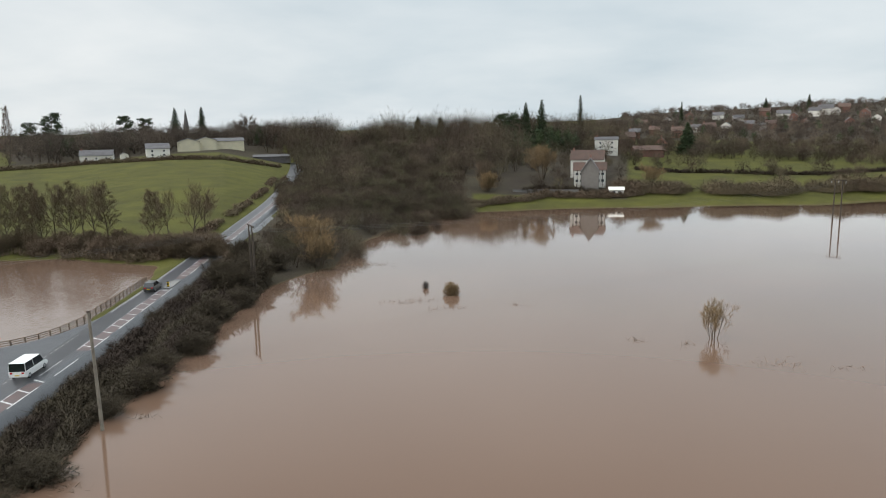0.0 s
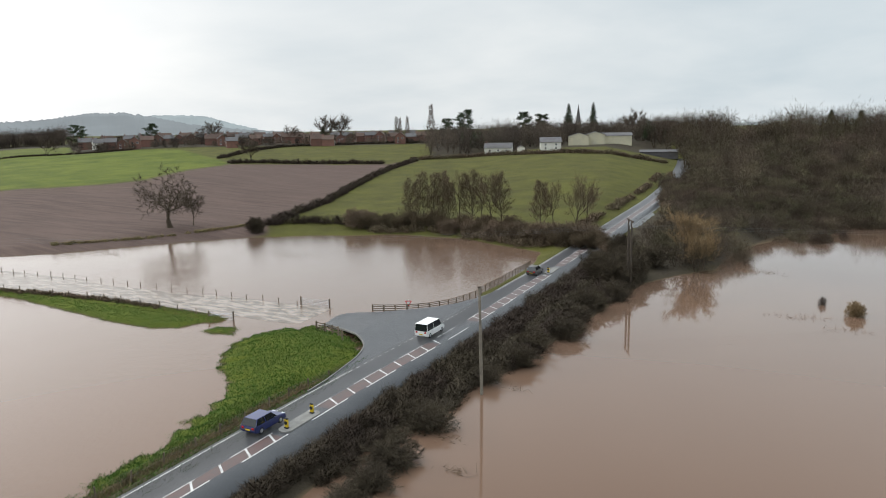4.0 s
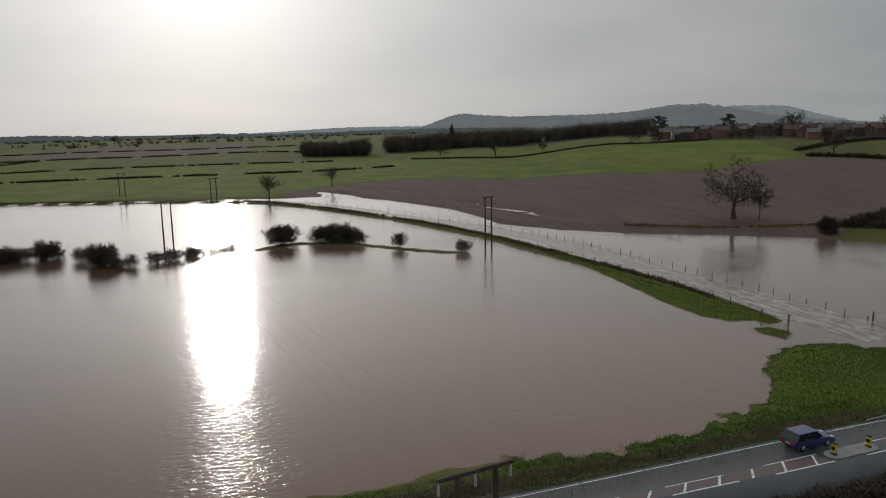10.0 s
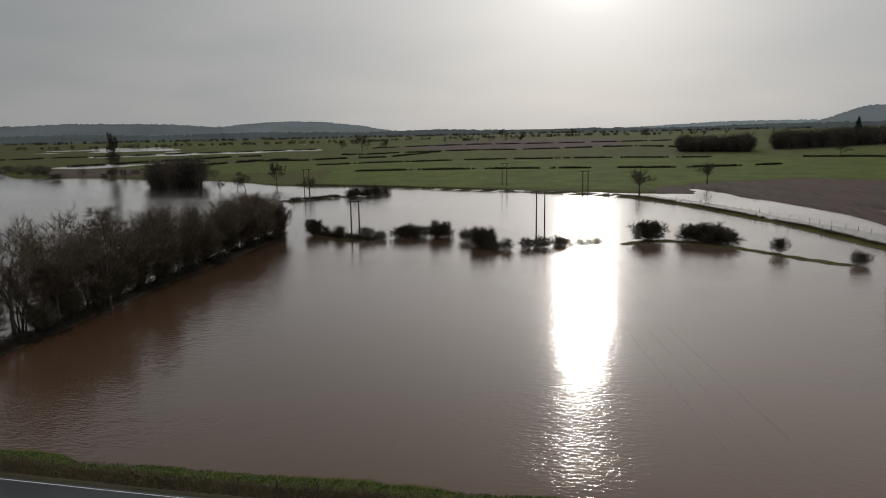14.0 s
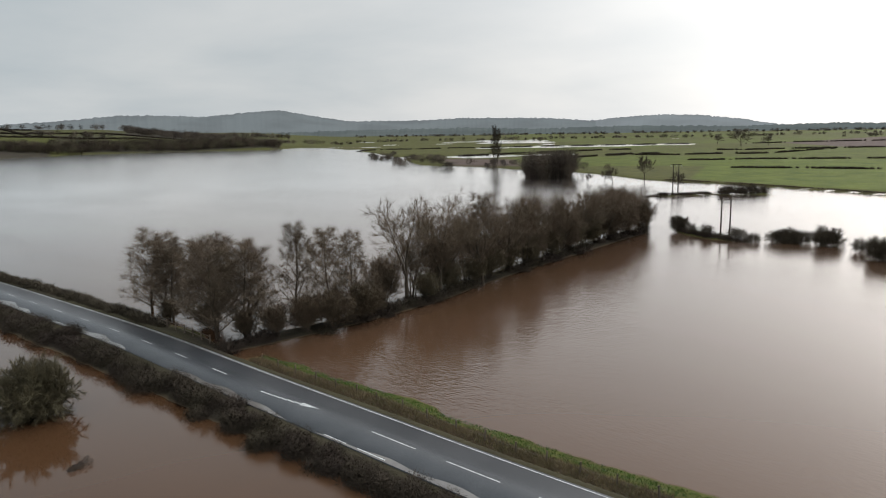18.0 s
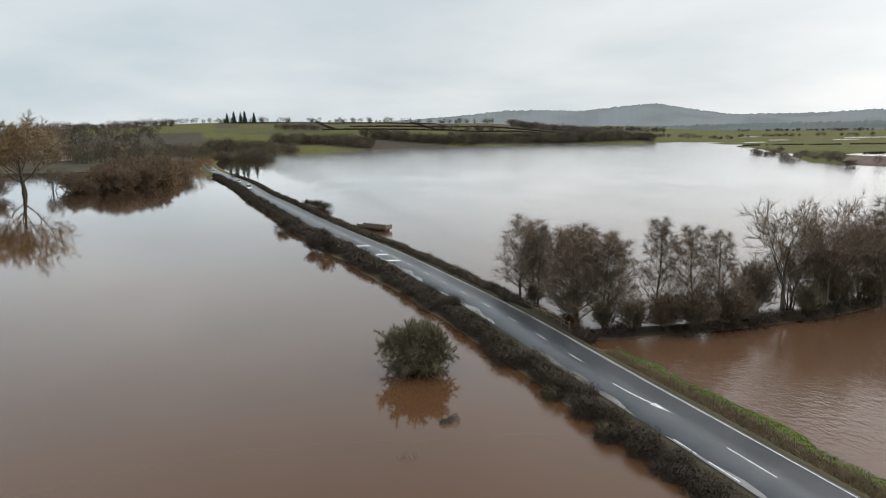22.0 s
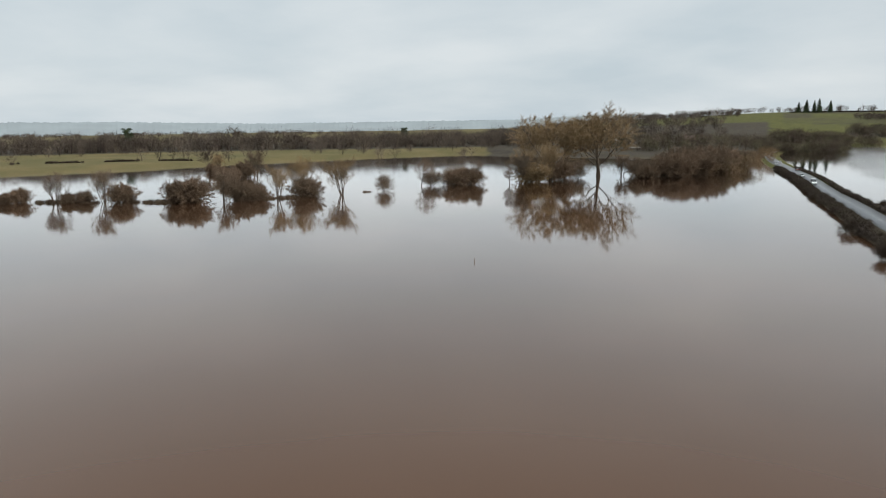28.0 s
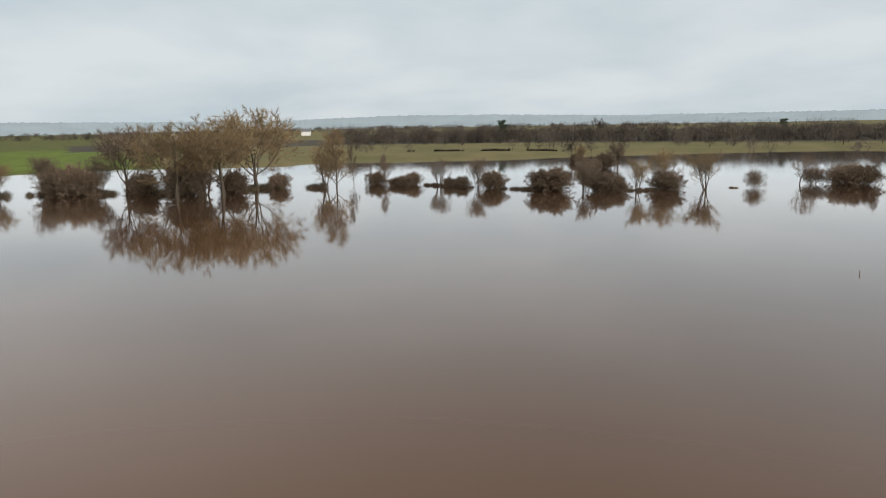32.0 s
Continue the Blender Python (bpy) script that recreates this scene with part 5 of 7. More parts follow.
def hatch_half(y):
    """Half the width of the red hatched strip between the lanes."""
    return float(np.interp(y, [10, 30, 46, 60, 300], [0.35, 0.58, 0.82, 0.85, 0.85]))


def strip(y0, y1):
    line = cut(ROAD, arc_at(y0), arc_at(y1))
    h = np.array([hatch_half(q) for q in line[:, 1]]) - 0.06
    part("red_strip", mesh_of("red_strip", *ribbon(line, -h, h, 0.004, road_z), M["red_road"]), None, road)


for y0, y1 in ((12, 43.5), (50.5, 73.5), (85, 118.5), (127.5, 300)):
    strip(y0, y1)
y = 10.0
n_ = 0
while y < 298:
    h = hatch_half(y)
    clear = 42.5 < y < 50.3 or 73.5 < y < 84.5 or 117 < y < 127.5
    if n_ % 3 == 0 and not (42 < y < 46 or 115 < y < 126):
        mark(y, y + 6.0, h - 0.02, h + 0.12)
        mark(y + 0.2, y + 5.6, -h - 0.05, -h + 0.04)
    if not clear:
        mark(y + 1.0, y + 1.24, 0.05 - h, h - 0.05, slant=0.9)
    y += 3.13
    n_ += 1
# broken give-way line over the mouth of the lane
y = 60.0
while y < 92:
    mark(y, y + 0.7, -3.60, -3.49)
    y += 1.5
y = -460.0
while y < 8:
    if not -66 < y < -50:
        mark(y, y + (5.5 if y > -60 else 3), -0.06, 0.06)
    y += 9
for y0 in range(-200, 8, 24):
    mark(y0, y0 + 23.95, -3.16, -3.05)
for y0, y1 in ((-49, -46), (-44.5, -41), (-30, -22), (-18, -4)):
    mark(y0, y1, 3.05, 3.15)
for y0, y1 in ((106, 140), (141, 152), (178, 260)):
    mark(y0, y1, 3.58, 3.7)
for y0, y1 in ((16, 30), (30, 44), (44, 60)):
    line = cut(ROAD, arc_at(y0), arc_at(y1))
    h = road_half(line[:, 1]) - 0.34
    part("road_marking", mesh_of("road_marking", *ribbon(line, -h, 0.11 - h, 0.008, road_z), M["paint"]), None, road)
for y0, y1 in ((104, 150), (151, 210), (211, 300)):
    mark(y0, y1, -3.7, -3.58)
# curved get-in arrow
for k in range(6):
    mark(-62.5 + k * 1.05, -61.4 + k * 1.05, 0.42 - 0.030 * k - 0.012 * k * k, 0.58 - 0.030 * k - 0.012 * k * k)
bm = bmesh.new()
bm.faces.new([bm.verts.new(v) for v in ((-39.18, -56.4, 1.008), (-38.5, -56.2, 1.008), (-39.25, -53.8, 1.008))])
part("road_marking", bm, M["paint"], road)
# worn patches of old marking by the field entrance
for y0, w in ((-142, 2.8), (-150, 2.2), (-163, 2.6)):
    mark(y0, y0 + 1.6, 0.2, 0.2 + w, slant=1.2)
    mark(y0, y0 + 9, 2.8, 2.92)


def puddle(y0, y1, o0, o1):
    line = cut(ROAD, arc_at(y0), arc_at(y1))
    n = len(line)
    t = np.gradient(line, axis=0)
    t /= np.linalg.norm(t, axis=1)[:, None]
    nr = np.stack([t[:, 1], -t[:, 0]], 1)
    u = np.linspace(0, np.pi, n)
    inner = o1 - (o1 - o0) * np.sin(u) ** 0.6 * (0.75 + 0.25 * np.sin(np.arange(n) * 1.3 + y0))
    V = np.concatenate([np.c_[line + nr * inner[:, None], np.full(n, ROAD_Z + 0.006)], np.c_[line + nr * o1, np.full(n, ROAD_Z + 0.006)]])
    i = np.arange(n - 1)
    return part("puddle", mesh_of("puddle", V, np.stack([i, i + n, i + n + 1, i + 1], 1), M["puddle"]), None, road)


M["puddle"] = material("standing_rain_water", (0.10, 0.09, 0.085), 0.05, [(0.8, (0.13, 0.12, 0.11), 0.6)], 0.02, 2, 0.5)
for y0, y1, o0 in ((-50, -18, 2.5), (-78, -54, 2.2), (-112, -88, 1.9), (-140, -118, 1.7), (-200, -150, 2.3), (8, 30, 2.9)):
    puddle(y0, y1, o0, 3.38)

# kerb round the junction corner: single stones
KERB = road_line([(-48.1, 53), (-48.6, 56.5), (-49.5, 60.5), (-50.5, 64.5), (-52.0, 67.9), (-53.8, 70.1), (-56.3, 72.1), (-59.6, 73.9), (-62.8, 75.4), (-65, 76.1)], 0.92)
kerb = tagged(new("kerb"), "concrete kerb round the grassy corner", "kerb", kind="structure")
bm = bmesh.new()
box(bm, -0.07, -0.45, -0.15, 0.07, 0.45, 0.11, 0.02)
kerb_me = bpy.data.meshes.new("kerb_stone")
bm.to_mesh(kerb_me)
bm.free()
kerb_me.materials.append(M["kerb"])
for a, b in zip(KERB[:-1], KERB[1:]):
    c = (a + b) / 2
    zk = ROAD_Z - max(0, -56.5 - c[0]) * 0.105
    part("kerb_stone", kerb_me, None, kerb, "", pose(c[0], c[1], zk, 0, 0, math.degrees(math.atan2(b[1] - a[1], b[0] - a[0])) - 90))


def on_road(y, off):
    s = arc_at(y)
    p = cut(ROAD, s, s + 1.0)
    d = (p[-1] - p[0]) / np.linalg.norm(p[-1] - p[0])
    q = p[0] + np.array([d[1], -d[0]]) * off
    return q[0], q[1], math.degrees(math.atan2(-d[0], d[1]))


M["yellow"] = material("yellow_plastic", (0.55, 0.38, 0.02), 0.45)
M["black"] = material("black_rubber", (0.015, 0.015, 0.016), 0.7)
M["white"] = material("white_paint", (0.70, 0.70, 0.68), 0.5, [(1.5, (0.5, 0.5, 0.47), 0.5)])
M["sign_red"] = material("sign_red", (0.45, 0.02, 0.02), 0.45)
M["steel"] = material("galvanised_steel", (0.42, 0.43, 0.44), 0.45, [(3.0, (0.3, 0.3, 0.3), 0.5)], 0, 1, 0.5, 0.6)


def traffic_island(y0, length, bollards):
    x, yy, turn = on_road(y0, 0.0)
    ob = thing("traffic_island", pose(x, yy, ROAD_Z + 0.002, 0, 0, turn), "kerbed concrete traffic island in the road's middle", "traffic island")
    bm = bmesh.new()
    n = 10
    out = []
    for k in range(2 * n):
        a = math.pi * (k % n) / (n - 1) + (0 if k < n else math.pi)
        out.append(((math.cos(a) * 0.75), (length / 2 - 0.75) * (1 if k < n else -1) + math.sin(a) * 0.75))
    for z0, z1, f in ((0, 0.12, 1.0),):
        lo = [bm.verts.new((a * f, b * f, z0)) for a, b in out]
        hi = [bm.verts.new((a * 0.96, b * 0.99, z1)) for a, b in out]
        for k in range(len(out)):
            bm.faces.new((lo[k], lo[(k + 1) % len(out)], hi[(k + 1) % len(out)], hi[k]))
        bm.faces.new(hi)
    part("kerb_base", bm, M["kerb"], ob)
    for yb in bollards:
        b = thing("bollard", pose(x, yy, ROAD_Z + 0.122, 0, 0, turn) @ pose(0, yb, 0), "yellow and black plastic bollard on a traffic island", "bollard", "island bollards")
        boxm("base", (-0.22, -0.14, 0, 0.22, 0.14, 0.1), M["black"], b, "", 0.02)
        boxm("shell", (-0.2, -0.1, 0.1, 0.2, 0.1, 0.85), M["yellow"], b, "yellow shell", 0.05)
        bm = bmesh.new()
        bmesh.ops.create_cone(bm, cap_ends=True, segments=16, radius1=0.17, radius2=0.17, depth=0.03, matrix=pose(0, -0.115, 0.55, 90))
        part("disc", bm, M["black"], b, "dark round arrow disc")
        boxm("top_cap", (-0.2, -0.1, 0.86, 0.2, 0.1, 0.98), M["black"], b, "black cap", 0.04)


traffic_island(46.8, 5.4, (-1.9, 1.9))
traffic_island(122.5, 6.5, (-2.2,))


# ---------------------------------------------------------------- fences, gate, signs
def post_mesh(w, h):
    bm = bmesh.new()
    box(bm, -w, -w, -0.9, w, w, h, w * 0.25)
    me = bpy.data.meshes.new("post")
    bm.to_mesh(me)
    bm.free()
    me.materials.append(M["wood"])
    return me


POST = post_mesh(0.06, 1.05)
THICK_POST = post_mesh(0.09, 1.3)


def wire_fence(line, gap, label, seed=0, wires=(0.45, 0.95), lean=4, h=1.0, skip=0.0):
    rng = random.Random(seed)
    f = thing("fence", pose(*line[0], 0), label, "fence")
    inv = f.matrix_basis.inverted()
    s = np.concatenate([[0], np.cumsum(np.hypot(*np.diff(line, axis=0).T))])
    tops = []
    t = 0.0
    while t < s[-1]:
        x, y = np.interp(t, s, line[:, 0]), np.interp(t, s, line[:, 1])
        z = max(ground_z(x, y), -0.55)
        m = inv @ pose(x, y, z, rng.uniform(-lean, lean), rng.uniform(-lean, lean), rng.uniform(0, 90)) @ Matrix.Diagonal((1, 1, h * rng.uniform(0.85, 1.12), 1))
        if rng.random() >= skip:
            part("post", POST, None, f, "", m)
        tops.append(Vector((x, y, z)))
        t += gap * rng.uniform(0.9, 1.1)
    paths = []
    for w in wires:
        paths.append(([inv @ (p + Vector((0, 0, w * h))) for p in tops], [0.006] * len(tops)))
    V, Fq = tubes(paths, 3)
    part("fence_wire", mesh_of("fence_wire", [v[:] for v in V], np.array(Fq), M["wire"]), None, f)
    return f


wire_fence(beside(-5.9, -72, 60), 3.4, "wire fence on weathered posts along the grass verge", 1)
LANE_N = road_line([(-77.5, 84.0), (-93, 83), (-108, 82), (-123, 80.5), (-146, 78), (-165, 74.5), (-195, 65), (-220, 54), (-254, 38), (-283, 21)], 2.0)
wire_fence(LANE_N[:48], 3.6, "half-drowned post and wire fence beside the flooded lane", 2, lean=6, h=1.25)
wire_fence(LANE_N[48:], 4.6, "half-drowned post and wire fence beside the far lane", 3, lean=6, h=1.2)
LANE_S = BANK[2:58]
wire_fence(LANE_S, 4.2, "old wire fence on a grass bank beside the flooded lane", 4)
wire_fence(BANK[58:116], 5.0, "far wire fence on a low bank", 5)


def rail_fence(points, label, rails=(0.35, 0.65, 0.95, 1.22), gap=1.8, name="rail_fence", mat="wood"):
    line = road_line(points, gap)
    f = thing(name, pose(*line[0], 0), label, "fence")
    inv = f.matrix_basis.inverted()
    P = []
    for x, y in line:
        z = max(ground_z(x, y), -0.2)
        P.append(Vector((x, y, z)))
        part("post", THICK_POST, None, f, "", inv @ pose(x, y, z))
    for a, b in zip(P[:-1], P[1:]):
        d = b - a
        for r in rails:
            bm = bmesh.new()
            box(bm, -0.02, 0, -0.06, 0.02, d.length, 0.06, 0.008)
            part("rail", bm, M[mat], f, "", inv @ look(a + Vector((0, 0, r)), b + Vector((0, 0, r))) @ pose(0, 0, 0, -90))


rail_fence([(-63.8, 86.0), (-60.8, 87.4), (-57.6, 89.8), (-55.2, 93.5), (-54.0, 99), (-53.8, 106), (-54.6, 118), (-56.6, 131)], "brown timber post-and-rail fence round the lane corner")
rail_fence([(-64.5, 73.6), (-61.5, 72.9), (-58.8, 71.6), (-56.4, 69.8)], "weathered pale post-and-rail fence on the grass corner", (0.4, 0.75, 1.1), 1.9)
rail_fence([(-44.2, -84), (-44.0, -91), (-43.4, -98)], "short timber rail fence beside the road bridge", (0.5, 1.0), 2.2)


def field_gate(x, y, turn, width=5.0):
    g_ = thing("field_gate", pose(x, y, 0.0, 0, 0, turn), "galvanised steel field gate standing in flood water", "gate")
    rails = [([Vector((0, 0, z)), Vector((width, 0, z))], [0.025] * 2) for z in (0.15, 0.38, 0.6, 0.82, 1.05)]
    for r in rails:
        V, Fq = tubes([r], 6)
        part("bar", mesh_of("bar", [v[:] for v in V], np.array(Fq), M["steel"]), None, g_)
    V, Fq = tubes([([Vector((0, 0, 0.1)), Vector((0, 0, 1.1))], [.03] * 2), ([Vector((width, 0, 0.1)), Vector((width, 0, 1.1))], [.03] * 2), ([Vector((0, 0.01, 0.15)), Vector((width, 0.01, 1.05))], [.02] * 2)], 6)
    part("frame", mesh_of("frame", [v[:] for v in V], np.array(Fq), M["steel"]), None, g_)
    for k in (-0.2, width + 0.2):
        part("gate_post", THICK_POST, None, g_, "", pose(k, 0, 0.1))


field_gate(-76.6, 84.2, 8)
field_gate(-79.5, 72.0, 200, 3.6)


def road_sign(x, y, turn):
    s = thing("road_sign", at(x, y, turn), "red-edged white triangular give-way sign on a grey post", "sign")
    V, Fq = tubes([([Vector((0, 0, -0.4)), Vector((0, 0, 2.6))], [0.045] * 2)], 8)
    part("pole", mesh_of("pole", [v[:] for v in V], np.array(Fq), M["steel"]), None, s)
    for nm, r, yy, mt in (("plate", 0.62, -0.05, "sign_red"), ("face", 0.40, -0.075, "white")):
        bm = bmesh.new()
        v = [bm.verts.new((math.cos(radians(a)) * r, yy, 2.15 + math.sin(radians(a)) * r)) for a in (30, 150, 270)]
        f = bm.faces.new(v)
        e = bmesh.ops.extrude_face_region(bm, geom=[f])
        bmesh.ops.translate(bm, vec=(0, 0.02, 0), verts=[q for q in e["geom"] if isinstance(q, bmesh.types.BMVert)])
        part(nm, bm, M[mt], s)


road_sign(-59.0, 88.9, 28)


# ---------------------------------------------------------------- power line poles and wires
M["ceramic"] = material("insulator", (0.30, 0.30, 0.30), 0.3)


def pole_pair(x, y, h, along, gap=2.2, lean=0.0, label="pair of tarred timber power poles with a steel crossarm"):
    """An H-pole: two timber poles under one crossarm; along: the bearing of the line."""
    p = thing("power_pole", pose(x, y, -0.4, lean, 0, along), label, "power pole", "poles of the power line")
    for k in (-gap / 2, gap / 2):
        V, Fq = tubes([([Vector((k, 0, -0.6)), Vector((k, 0, h * 0.5)), Vector((k, 0, h + 0.4))], [0.21, 0.19, 0.15])], 8)
        part("pole", mesh_of("pole", [v[:] for v in V], np.array(Fq), M["pole"], True), None, p)
    boxm("crossarm", (-gap * 0.5 - 1.1, -0.08, h + 0.22, gap * 0.5 + 1.1, 0.08, h + 0.44), M["pole"], p, "", 0.02)
    for k in (-gap / 2 - 1.0, 0, gap / 2 + 1.0):
        V, Fq = tubes([([Vector((k, 0.12, h + 0.2)), Vector((k, 0.12, h - 0.05)), Vector((k, 0.12, h - 0.55))], [0.03, 0.08, 0.07])], 6)
        part("insulator", mesh_of("insulator", [v[:] for v in V], np.array(Fq), M["ceramic"]), None, p)
    return [(p.matrix_basis @ Vector((k, 0.12, h - 0.55))) for k in (-gap / 2 - 1.0, 0, gap / 2 + 1.0)]


def wires(a, b, sag=2.2):
    for p, q in zip(a, b):
        pts = [p.lerp(q, t) - Vector((0, 0, 4 * sag * t * (1 - t))) for t in np.linspace(0, 1, 22)]
        V, Fq = tubes([(pts, [0.010] * 22)], 4)
        tagged(part("power_wire", mesh_of("power_wire", [v[:] for v in V], np.array(Fq), M["wire"])), "thin sagging overhead power wire", "wire", "wires of the power line")


a0 = pole_pair(112, 200, 11.2, 119)
a1 = pole_pair(-33.4, 120, 11.8, 119)
a2 = pole_pair(-154, 53.6, 12.0, 119)
a3 = pole_pair(-272, -12, 11.0, 119)
wires(a0, a1)
wires(a1, a2)
wires(a2, a3)
b0 = pole_pair(118, 62, 11.0, 102)
b1 = pole_pair(-31.3, 10.2, 11.1, 102)
b2 = pole_pair(-188.5, -20, 11.0, 100)
b3 = pole_pair(-330, -52, 11.0, 102)
wires(b0, b1)
wires(b1, b2)
wires(b2, b3)
c1 = pole_pair(-181, -70, 8.6, 120)
c2 = pole_pair(-287, -133, 11.0, 120)
wires(c1, c2)
s_ = thing("utility_pole", pose(-32.9, 63.2, -0.4), "single grey timber utility pole in the flood", "utility pole")
V, Fq = tubes([([Vector((0, 0, -0.6)), Vector((-0.1, 0.02, 6)), Vector((-0.22, 0.04, 12.1))], [0.19, 0.16, 0.13])], 10)
part("pole", mesh_of("pole", [v[:] for v in V], np.array(Fq), material("grey_pole", (0.17, 0.15, 0.12), 0.85, [(1.0, (0.10, 0.085, 0.07), 0.7)]), True), None, s_)
boxm("cap", (-0.36, -0.12, 12.0, -0.08, 0.18, 12.12), M["pole"], s_)


# ---------------------------------------------------------------- vehicles
M["glass"] = material("dark_car_glass", (0.012, 0.014, 0.016), 0.06, spec=0.6)
M["lamp_red"] = material("tail_lamp", (0.35, 0.01, 0.01), 0.25)
M["lamp_clear"] = material("headlamp", (0.6, 0.62, 0.65), 0.15)


def car_paint(name, rgb):
    m = material(name, rgb, 0.28, [(3.0, tuple(v * 0.8 for v in rgb), 0.5)], spec=0.5)
    m.node_tree.nodes["Principled BSDF"].inputs["Coat Weight"].default_value = 0.6
    return m


def slab(profile, half, bevel):
    """A side outline (y, z) pulled out to both sides."""
    bm = bmesh.new()
    v = [bm.verts.new((-half, y, z)) for y, z in profile]
    f = bm.faces.new(v)
    e = bmesh.ops.extrude_face_region(bm, geom=[f])
    bmesh.ops.translate(bm, vec=(2 * half, 0, 0), verts=[q for q in e["geom"] if isinstance(q, bmesh.types.BMVert)])
    bmesh.ops.recalc_face_normals(bm, faces=bm.faces)
    bmesh.ops.bevel(bm, geom=bm.edges[:], offset=bevel, segments=2, affect="EDGES")
    return bm


def wheel_mesh():
    bm = bmesh.new()
    bmesh.ops.create_cone(bm, cap_ends=True, segments=18, radius1=0.33, radius2=0.33, depth=0.22, matrix=pose(0, 0, 0, 0, 90))
    bmesh.ops.bevel(bm, geom=bm.edges[:], offset=0.03, segments=1, affect="EDGES")
    return bm


def vehicle(x, y, z, turn, paint, label, kind="car", length=4.3, width=1.8, high=1.5):
    v = thing(kind, pose(x, y, z + 0.008, 0, 0, turn), label, "van" if kind == "van" else "car")
    L2, w = length / 2, width / 2
    belt = high * (0.60 if kind == "car" else 0.52)
    if kind == "car":
        prof = [(-L2, 0.35), (-L2 - 0.02, 0.62), (-L2 + 0.08, belt), (L2 - 1.15, belt), (L2 - 0.15, belt * 0.80), (L2, 0.55), (L2 - 0.02, 0.30), (L2 - 0.5, 0.22), (-L2 + 0.4, 0.22)]
        roof0, roof1, g0, g1 = -L2 + 0.45, 0.25, -L2 + 0.10, L2 - 1.25
    else:
        prof = [(-L2, 0.35), (-L2, belt), (L2 - 0.75, belt), (L2 - 0.10, belt * 0.84), (L2, 0.6), (L2 - 0.02, 0.32), (L2 - 0.5, 0.25), (-L2 + 0.3, 0.25)]
        roof0, roof1, g0, g1 = -L2 + 0.12, L2 - 1.45, -L2 + 0.03, L2 - 0.80
    part("body", slab(prof, w, 0.06), paint, v)
    k = 0.20 if kind == "car" else 0.10
    lo = [(-w + .06, g0, belt - .02), (w - .06, g0, belt - .02), (w - .06, g1, belt - .02), (-w + .06, g1, belt - .02)]
    hi = [(-w + k, roof0, high - .05), (w - k, roof0, high - .05), (w - k, roof1, high - .05), (-w + k, roof1, high - .05)]
    mid = Vector((0, (roof0 + roof1) / 2, belt))
    for a, nm in enumerate(("rear_window", "side_window", "windscreen", "side_window")):
        bm = bmesh.new()
        q = [Vector(p) for p in (lo[a], lo[(a + 1) % 4], hi[(a + 1) % 4], hi[a])]
        out = [bm.verts.new(p) for p in q]
        inn = [bm.verts.new(p.lerp(mid, 0.06)) for p in q]
        bm.faces.new(out)
        bm.faces.new(inn[::-1])
        for b in range(4):
            bm.faces.new((out[b], inn[b], inn[(b + 1) % 4], out[(b + 1) % 4]))
        bmesh.ops.recalc_face_normals(bm, faces=bm.faces)
        part(nm, bm, M["glass"], v, "dark glass")
    boxm("roof", (-w + k - .02, roof0 - .03, high - 0.06, w - k + .02, roof1 + .05, high), paint, v, "", 0.025)
    for sx in (-1, 1):
        for yy in (g0 + 0.05, (g0 + g1) * 0.5 - 0.1):   # pillars
            t0 = roof0 + (roof1 - roof0) * (yy - g0) / (g1 - g0)
            V, Fq = tubes([([Vector((sx * (w - .05), yy, belt)), Vector((sx * (w - k + .01), t0, high - .04))], [0.045] * 2)], 4)
            part("pillar", mesh_of("pillar", [q[:] for q in V], np.array(Fq), paint), None, v)
        for yy in (-L2 + 0.8, L2 - 0.85):
            wh = part("wheel", wheel_mesh(), M["black"], v, "black tyre", pose(sx * (w - 0.10), yy, 0.33))
            bm = bmesh.new()
            bmesh.ops.create_cone(bm, cap_ends=True, segments=12, radius1=0.2, radius2=0.16, depth=0.03, matrix=pose(sx * 0.12, 0, 0, 0, 90))
            part("rim", bm, M["steel"], wh, "grey alloy rim")
        boxm("tail_lamp", (sx * (w - .32) - .14, -L2 - .03, belt - .28, sx * (w - .32) + .14, -L2 + .05, belt - .08), M["lamp_red"], v, "red lamp", 0.02)
        boxm("headlamp", (sx * (w - .34) - .18, L2 - .14, 0.58, sx * (w - .34) + .18, L2 - .0, 0.72), M["lamp_clear"], v, "clear lamp", 0.02)
        boxm("mirror", (sx * (w + .07) - .08, g1 - .55, belt - .02, sx * (w + .07) + .08, g1 - .40, belt + .12), paint, v, "", 0.02)
    boxm("number_plate", (-0.26, -L2 - .035, 0.52, 0.26, -L2 - .01, 0.63), M["yellow"], v, "plain yellow plate")
    return v


PAINT = {"blue": car_paint("blue_paint", (0.006, 0.014, 0.085)), "dark": car_paint("dark_paint", (0.018, 0.02, 0.022)), "silver": car_paint("silver_paint", (0.42, 0.43, 0.43)),
         "white": car_paint("car_white", (0.72, 0.72, 0.70))}


def drive(y, off, flip, paint, label, kind="car", **k):
    x, yy, t = on_road(y, off)
    return vehicle(x, yy, float(road_z(y)), t + (180 if flip else 0), PAINT[paint], label, kind, **k)


